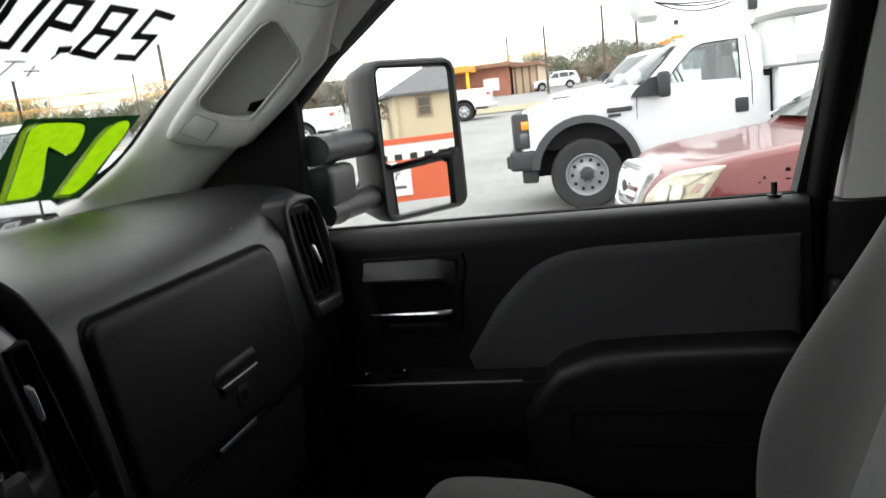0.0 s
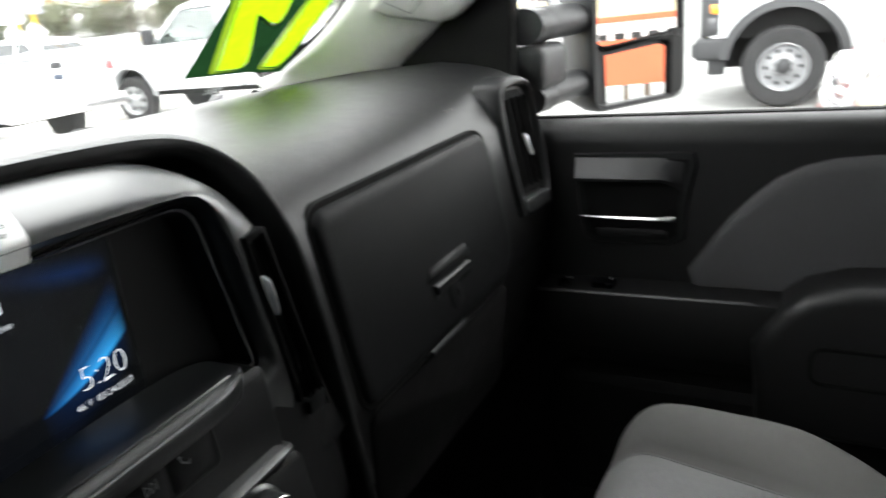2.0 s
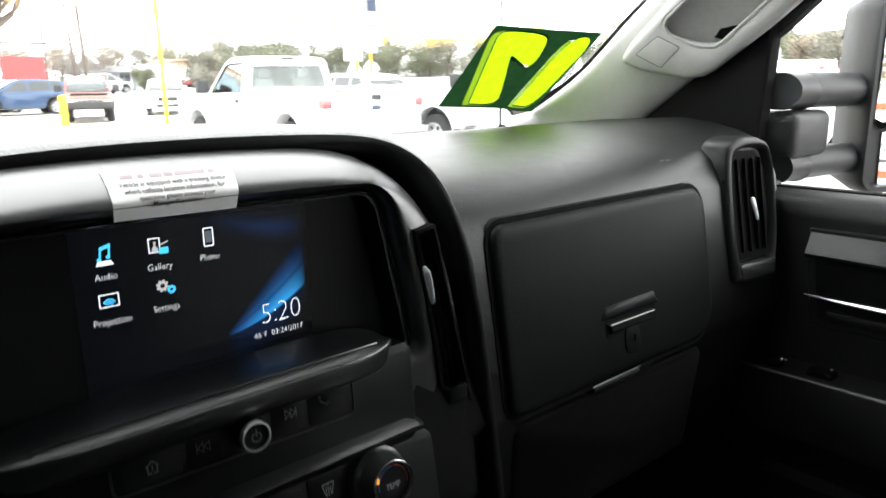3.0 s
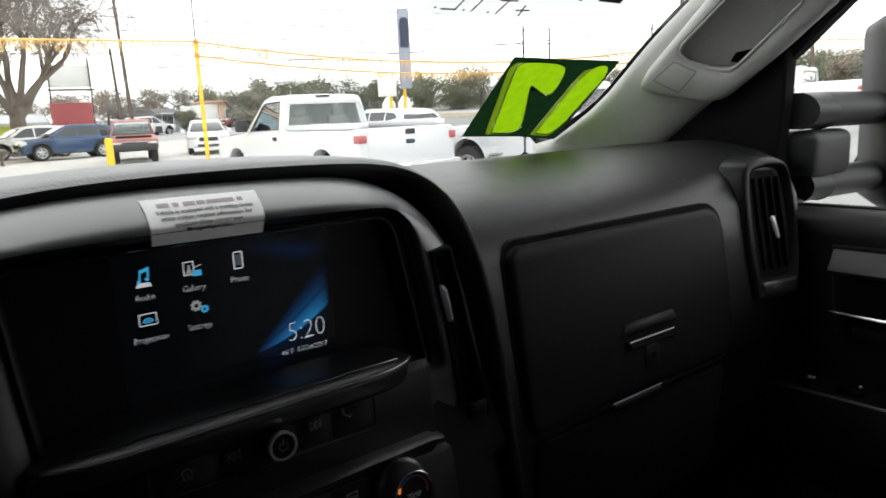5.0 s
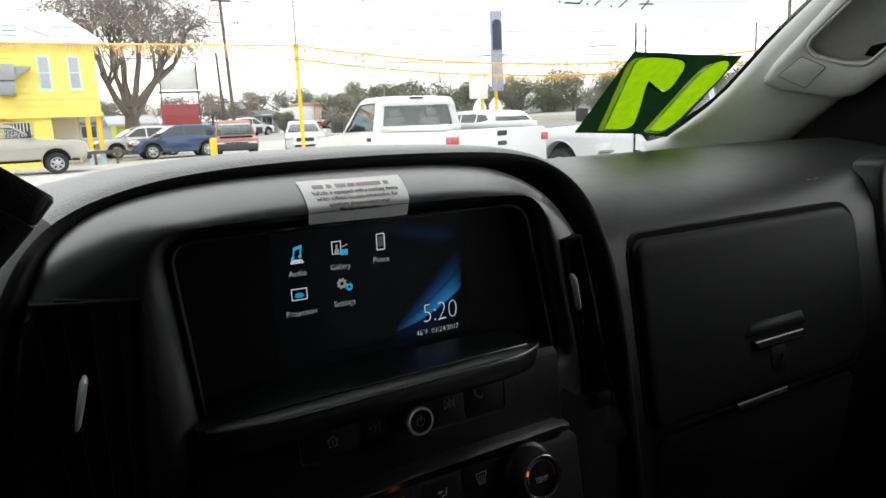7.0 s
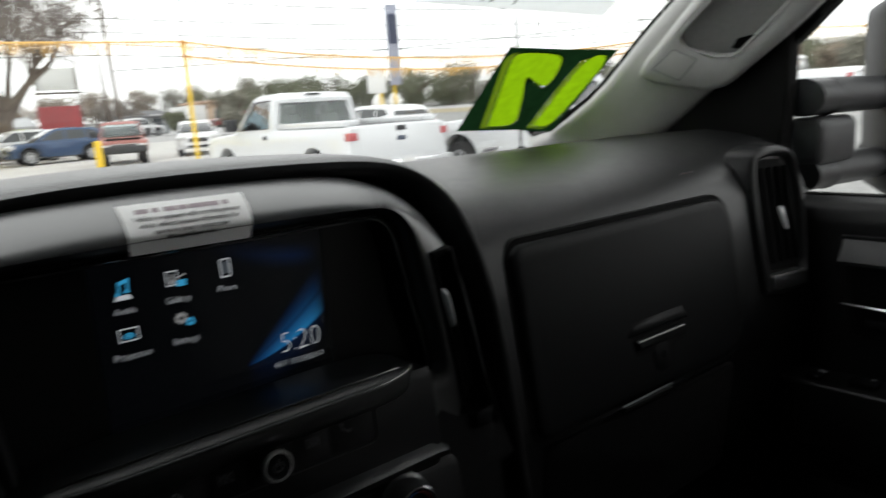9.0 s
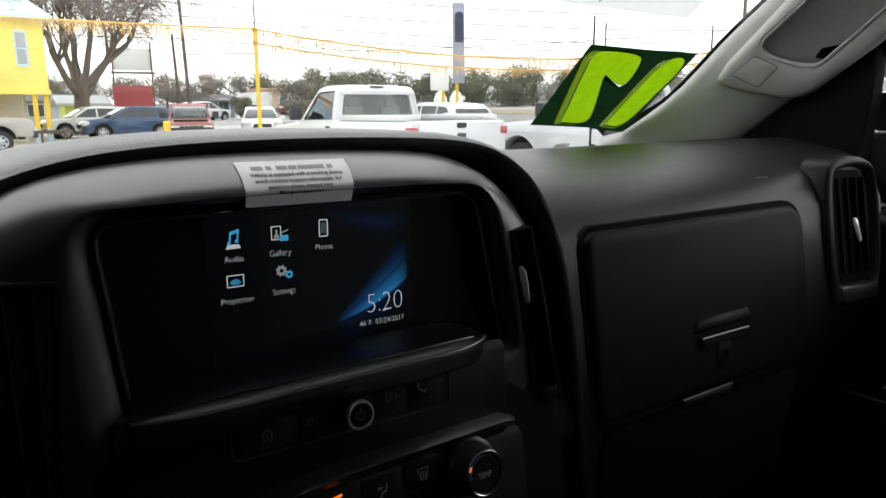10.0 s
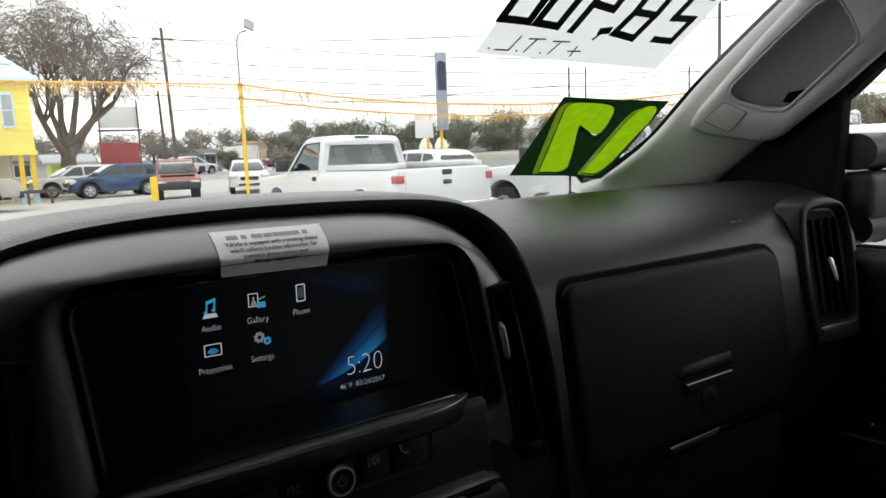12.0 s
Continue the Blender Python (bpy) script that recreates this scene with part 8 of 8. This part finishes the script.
road = part("grass_verge", loft([[(x, y, gz(x, y) + 0.02) for x in (36.0, 44.0)] for y in (-60, -20, 0, 20, 40, 70)], False, False), mat("dry_grass", (0.30, 0.26, 0.17), 0.95, var=0.3, scale=0.8, fine=0.6, fscale=20))
tagged(road, "dry grass verge between lot and street", "verge", kind="structure")

# what the side mirror shows: a beige house and a low orange and white board behind the truck
mh = thing("beige_house", (5.0, -31.0, 0.0), "beige house with a grey hipped roof and a dark window", "building")
BEIGE = mat("beige_siding", (0.58, 0.49, 0.33), 0.85, var=0.08, scale=1)
part("wall", wbox(4.25, 13.6, -39.5, -31.0, 0.0, 2.25), BEIGE, mh)
part("eave", wbox(3.85, 14.0, -39.9, -30.6, 2.18, 2.28), ROOFG, mh)
part("roof", loft([[(3.85, -30.6, 2.28), (14.0, -30.6, 2.28), (14.0, -39.9, 2.28), (3.85, -39.9, 2.28)], [(7.9, -35.0, 4.35), (9.9, -35.0, 4.35), (9.9, -35.4, 4.35), (7.9, -35.4, 4.35)]], True, True), ROOFG, mh, "grey hipped shingle roof")
w = part("window", wbox(5.22, 5.96, -31.0, -30.92, 1.18, 2.12), mat("tan_frame", (0.36, 0.27, 0.17), 0.7), mh, "window in a tan frame")
for z0, z1 in ((1.28, 1.62), (1.66, 2.02)):
    part("pane", wbox(5.33, 5.85, -30.94, -30.88, z0, z1), mat("brown_screened_glass", (0.10, 0.085, 0.065), 0.3, var=0.2), w)
part("down_pipe", tube([(4.4, -30.93, 0.0), (4.4, -30.93, 2.2)], 0.04, 8), TAN, mh)
lb = thing("low_sign_board", (2.5, -8.6, 0.0), "low white board with an orange top and unreadable black bars", "sign board")
part("white_board", wbox(1.2, 4.6, -8.70, -8.64, 0.30, 1.06), WHITEB, lb)
part("orange_top", wbox(1.2, 4.6, -8.71, -8.63, 1.06, 1.14), mat("orange_red_paint", (0.62, 0.12, 0.05), 0.6, var=0.1), lb, "orange-red top rail")
bm = bmesh.new()
rnd = random.Random(4)
for k in range(14):
    x = 1.4 + 0.22 * k
    wbx = rnd.uniform(0.10, 0.16)
    box(x, -8.632, 0.80, wbx, 0.006, 0.24, bm=bm)
part("letter_bars", bm, INK, lb, "black bars of unreadable letters")
for x in (1.25, 2.9, 4.55):
    part("leg", wbox(x - 0.04, x + 0.04, -8.72, -8.66, -0.02, 1.0), WOODP, lb)
ob = thing("orange_panel", (3.4, -7.2, 0.0), "orange panel with a white notice leaning behind the truck", "sign board")
part("orange_face", wbox(1.36, 3.20, -7.27, -7.245, 0.36, 0.925), mat("orange_red_paint", (0.62, 0.12, 0.05), 0.6, var=0.1), ob)
for x in (1.6, 2.4, 3.2):
    part("leg", wbox(x - 0.03, x + 0.03, -7.30, -7.272, -0.02, 0.90), WOODP, ob)
part("notice", wbox(1.44, 1.90, -7.244, -7.22, 0.44, 0.91), WHITEB, ob, "white notice with a star and dark bars")
bm = bmesh.new()
nt = lambda u, v, h: Vector((1.44 + (u - 1.55) * 0.52, -7.218 + h, 0.92 - (0.92 - v) * 0.52))
star = [(2.06 + r_ * math.sin(2 * math.pi * k / 10), 0.66 + r_ * math.cos(2 * math.pi * k / 10)) for k, r_ in zip(range(10), (0.20, 0.085) * 5)]
for a, c in zip(star, star[1:] + star[:1]):
    quad_bar(a, c, 0.014, nt, 0.004, bm)
part("star", bm, mat("dark_grey_ink", (0.10, 0.09, 0.10), 0.7), ob, "outlined star")
bm = bmesh.new()
for k in range(5):
    quad_bar((1.66 + 0.10 * k, 0.40), (1.66 + 0.10 * k + 0.05, 0.53), 0.035, nt, 0.004, bm)
    quad_bar((1.60 + 0.07 * k, 0.80), (1.64 + 0.07 * k, 0.84), 0.03, nt, 0.004, bm)
    quad_bar((1.66 + 0.13 * k, 0.20), (1.74 + 0.13 * k, 0.20), 0.07, nt, 0.004, bm)
part("notice_bars", bm, mat("dark_grey_ink", (0.10, 0.09, 0.10), 0.7), ob)


# ---- trees ----
def bare_tree(x, y, height, spread, seed, label, lean=(0.0, 0.0), r0=0.5):
    """Trunk with limbs that fork down to fine twigs."""
    rnd = random.Random(seed)
    t = thing("bare_tree", (x, y, gz(x, y)), label, "tree", "trees")
    limbs, twigs = bmesh.new(), bmesh.new()

    def grow(p, d, length, r, level):
        n = 4 if level < 5 else 2
        pts, rr = [p], [r]
        q = p.copy()
        for k in range(n):
            d = (d + Vector((rnd.uniform(-1, 1), rnd.uniform(-1, 1), rnd.uniform(-0.6, 0.7))) * (0.16 + 0.05 * level)).normalized()
            if level > 2:
                d = (d + Vector((0, 0, -0.075 * (level - 2)))).normalized()
            q = q + d * length / n
            pts.append(q.copy())
            rr.append(max(0.0105, r * (1 - 0.38 * (k + 1) / n)))
        tube(pts, rr, 7 if level < 2 else (5 if level < 4 else 3), limbs if level < 4 else twigs, False)
        if level >= 7:
            return
        kids = (6, 5, 4, 3, 3, 3, 2)[level]
        for k in range(kids):
            a = rnd.uniform(0, 2 * math.pi)
            out = Vector((math.cos(a), math.sin(a), 0))
            i = n - (k % 2) if level == 0 else (n if k == 0 else rnd.randint(n // 2, n))
            tilt = rnd.uniform(0.45, 0.95) if level else rnd.uniform(0.35, 0.9)
            nd = (d * (1 - tilt * 0.5) + out * tilt * spread + Vector((lean[0], lean[1], 0)) * (0.5 if level < 2 else 0) + Vector((0, 0, (0, 0.55, 0.30, 0.10)[min(level, 3)]))).normalized()
            grow(pts[i].copy(), nd, length * (rnd.uniform(1.15, 1.4) if level == 0 else rnd.uniform(0.60, 0.80)), max(0.0105, rr[i] * rnd.uniform(0.5, 0.72)), level + 1)

    grow(Vector((x, y, gz(x, y) - 0.1)), Vector((lean[0] * 0.4, lean[1] * 0.4, 1)).normalized(), height * 0.115, r0, 0)
    part("trunk", limbs, BARK, t, "grey forked trunk and limbs")
    tagged(part("crown", twigs, TWIG, t, "fine bare twigs"), kind="stuff")
    return t


bare_tree(5.1, 43.5, 23.6, 0.66, 23, "large bare grey tree with many fine twigs", (0.10, 0.0), 0.54)
bare_tree(17.5, 72.0, 8.0, 0.9, 5, "small bare tree across the street", (0, 0), 0.25)

# Leaf colours are lightened: the haze of distance is mixed into them.
LEAFS = [mat("hazed_olive_leaves", (0.150, 0.160, 0.105), 0.8, var=0.45, scale=0.6), mat("hazed_grey_green_leaves", (0.22, 0.215, 0.175), 0.8, var=0.4, scale=0.6), mat("hazed_dry_brown_leaves", (0.26, 0.215, 0.165), 0.85, var=0.35, scale=0.6)]


def leafy_tree(x, y, h, w, seed, m, label="dark evergreen tree in the distance"):
    """A short trunk and a ragged crown of many leaf clumps."""
    rnd = random.Random(seed)
    z0 = gz(x, y)
    t = thing("tree", (x, y, z0), label, "tree", "trees")
    tr = bmesh.new()
    tube([(x, y, z0 - 0.1), (x + 0.1, y, z0 + h * 0.3), (x, y, z0 + h * 0.55)], [0.22, 0.18, 0.10], 7, tr)
    for k in range(4):
        a = rnd.uniform(0, 6.28)
        tube([(x, y, z0 + h * 0.3), (x + w * 0.25 * math.cos(a), y + w * 0.25 * math.sin(a), z0 + h * 0.55), (x + w * 0.4 * math.cos(a), y + w * 0.4 * math.sin(a), z0 + h * 0.75)], [0.10, 0.07, 0.03], 5, tr)
    part("trunk", tr, BARK, t)
    lumps = []
    for k in range(19):
        a, q = rnd.uniform(0, 6.28), rnd.uniform(0.0, 0.42)
        lumps.append((x + w * q * math.cos(a), y + w * q * math.sin(a), z0 + h * rnd.uniform(0.14, 0.86), w * rnd.uniform(0.12, 0.24)))
    verts, faces = [], []
    for cx, cy, cz, r in lumps:
        for j in range(300):
            d = Vector((rnd.gauss(0, 1), rnd.gauss(0, 1), rnd.gauss(0, 0.8))).normalized() * r * rnd.uniform(0.35, 1.12)
            p = Vector((cx, cy, cz)) + d
            u = Vector((rnd.uniform(-1, 1), rnd.uniform(-1, 1), rnd.uniform(-1, 1))).normalized()
            v = u.cross(d).normalized()
            s = rnd.uniform(0.07, 0.17) * (0.6 + 0.05 * h)
            i = len(verts)
            verts += [p - u * s, p + v * s * 0.6, p + u * s, p - v * s * 0.6]
            faces.append((i, i + 1, i + 2, i + 3))
    me = bpy.data.meshes.new("crown")
    me.from_pydata([tuple(v) for v in verts], [], faces)
    me.materials.append(m)
    o = new("crown", me)
    o.parent = t
    o.matrix_parent_inverse = t.matrix_basis.inverted()
    tagged(o, kind="stuff")


rnd = random.Random(21)
for k in range(26):
    az = radians(21 + 36 * k / 25 + rnd.uniform(-0.5, 0.5))
    d = rnd.uniform(84, 98)
    leafy_tree(d * math.sin(az), d * math.cos(az), rnd.uniform(2.6, 5.6), rnd.uniform(5.0, 8.5), 100 + k, LEAFS[rnd.choice((0, 0, 1))])
for k in range(12):
    az = radians(-6 + 26 * k / 11 + rnd.uniform(-0.6, 0.6))
    d = rnd.uniform(95, 110)
    leafy_tree(d * math.sin(az), d * math.cos(az), rnd.uniform(4.2, 6.4), rnd.uniform(6, 9), 200 + k, LEAFS[rnd.choice((1, 2, 2))], "greyish winter tree in the distance")
for k in range(22):
    az = radians(57 + 20 * k / 21 + rnd.uniform(-0.5, 0.5)) if k < 12 else radians(84 + 10 * (k - 12) / 9)
    d = rnd.uniform(95, 112)
    leafy_tree(d * math.sin(az), d * math.cos(az), rnd.uniform(3.8, 6.0), rnd.uniform(6, 9), 300 + k, LEAFS[rnd.choice((1, 2, 0))], "brownish tree at the lot's far side")
leafy_tree(24.5, 60.5, 3.4, 4.0, 401, LEAFS[1], "round grey-green bush by the street")
leafy_tree(20.2, 62.0, 2.2, 2.3, 402, LEAFS[0], "dark bush by the street")
leafy_tree(33.0, 66.0, 3.8, 5.0, 403, LEAFS[0], "dark bush by the street")
for k, (x, y, h) in enumerate(((90, 4.5, 2.6), (92, 1.0, 3.2), (91, -2.5, 2.8), (88, -6.0, 3.4), (94, -10.0, 3.6))):
    leafy_tree(x, y, h, h * 1.35, 420 + k, LEAFS[2 if k < 3 else 1], "brownish winter tree beyond the street")
for k in range(7):
    leafy_tree(68.0 + 2.0 * (k % 3), 24.0 + 3.2 * k, 3.0 + 0.5 * (k % 2), 5.0, 440 + k, LEAFS[(2, 1, 2, 0)[k % 4]], "brownish winter tree at the lot's far side")
leafy_tree(80.0, -3.5, 2.6, 3.2, 404, mat("yellow_green_leaves", (0.35, 0.30, 0.04), 0.8, var=0.3), "yellow-green bush by the low house")
leafy_tree(2.6, -35.0, 2.0, 3.0, 405, LEAFS[2], "brown hedge beside the beige house")
fence = thing("chain_fence", (30.0, 70.0, gz(30, 70)), "grey chain-link fence along the street", "fence")
for k in range(14):
    x = 16 + 2.4 * k
    part("post", tube([(x, 70.0, gz(x, 70) - 0.1), (x, 70.0, gz(x, 70) + 1.5)], 0.03, 6), STEELG, fence)
for h in (0.3, 0.7, 1.1, 1.5):
    part("wire", tube([(16, 70.0, gz(16, 70) + h), (31, 70.0, gz(31, 70) + h), (47.2, 70.0, gz(47.2, 70) + h)], 0.012, 4), STEELG, fence)
mast = thing("antenna", (0.948, 0.665, 1.28), "thin black antenna mast on the truck's front wing", "antenna")
part("base", lathe(((0, 0.014), (0.012, 0.011), (0.03, 0.006)), (0.948, 0.665, 1.27), (0, 0, 1), 12), BLACK, mast)
part("rod", tube([(0.948, 0.665, 1.29), (0.953, 0.668, 1.48), (0.958, 0.671, 1.665)], [0.0028, 0.0024, 0.0018], 6), BLACK, mast)
wiper = thing("wiper_arm", (0.56, 0.64, 1.38), "black wiper arm at the foot of the windscreen", "wiper")
part("arm", tube([screen_at(0.47, -0.130, 0.022), screen_at(0.52, -0.112, 0.024), screen_at(0.60, -0.116, 0.022), screen_at(0.70, -0.13, 0.02)], [0.010, 0.012, 0.010, 0.006], 8), BLACK, wiper)
wagon("sport_utility_car", "white sport-utility car parked by the street", (72.0, 5.5), 95, WHITEP)
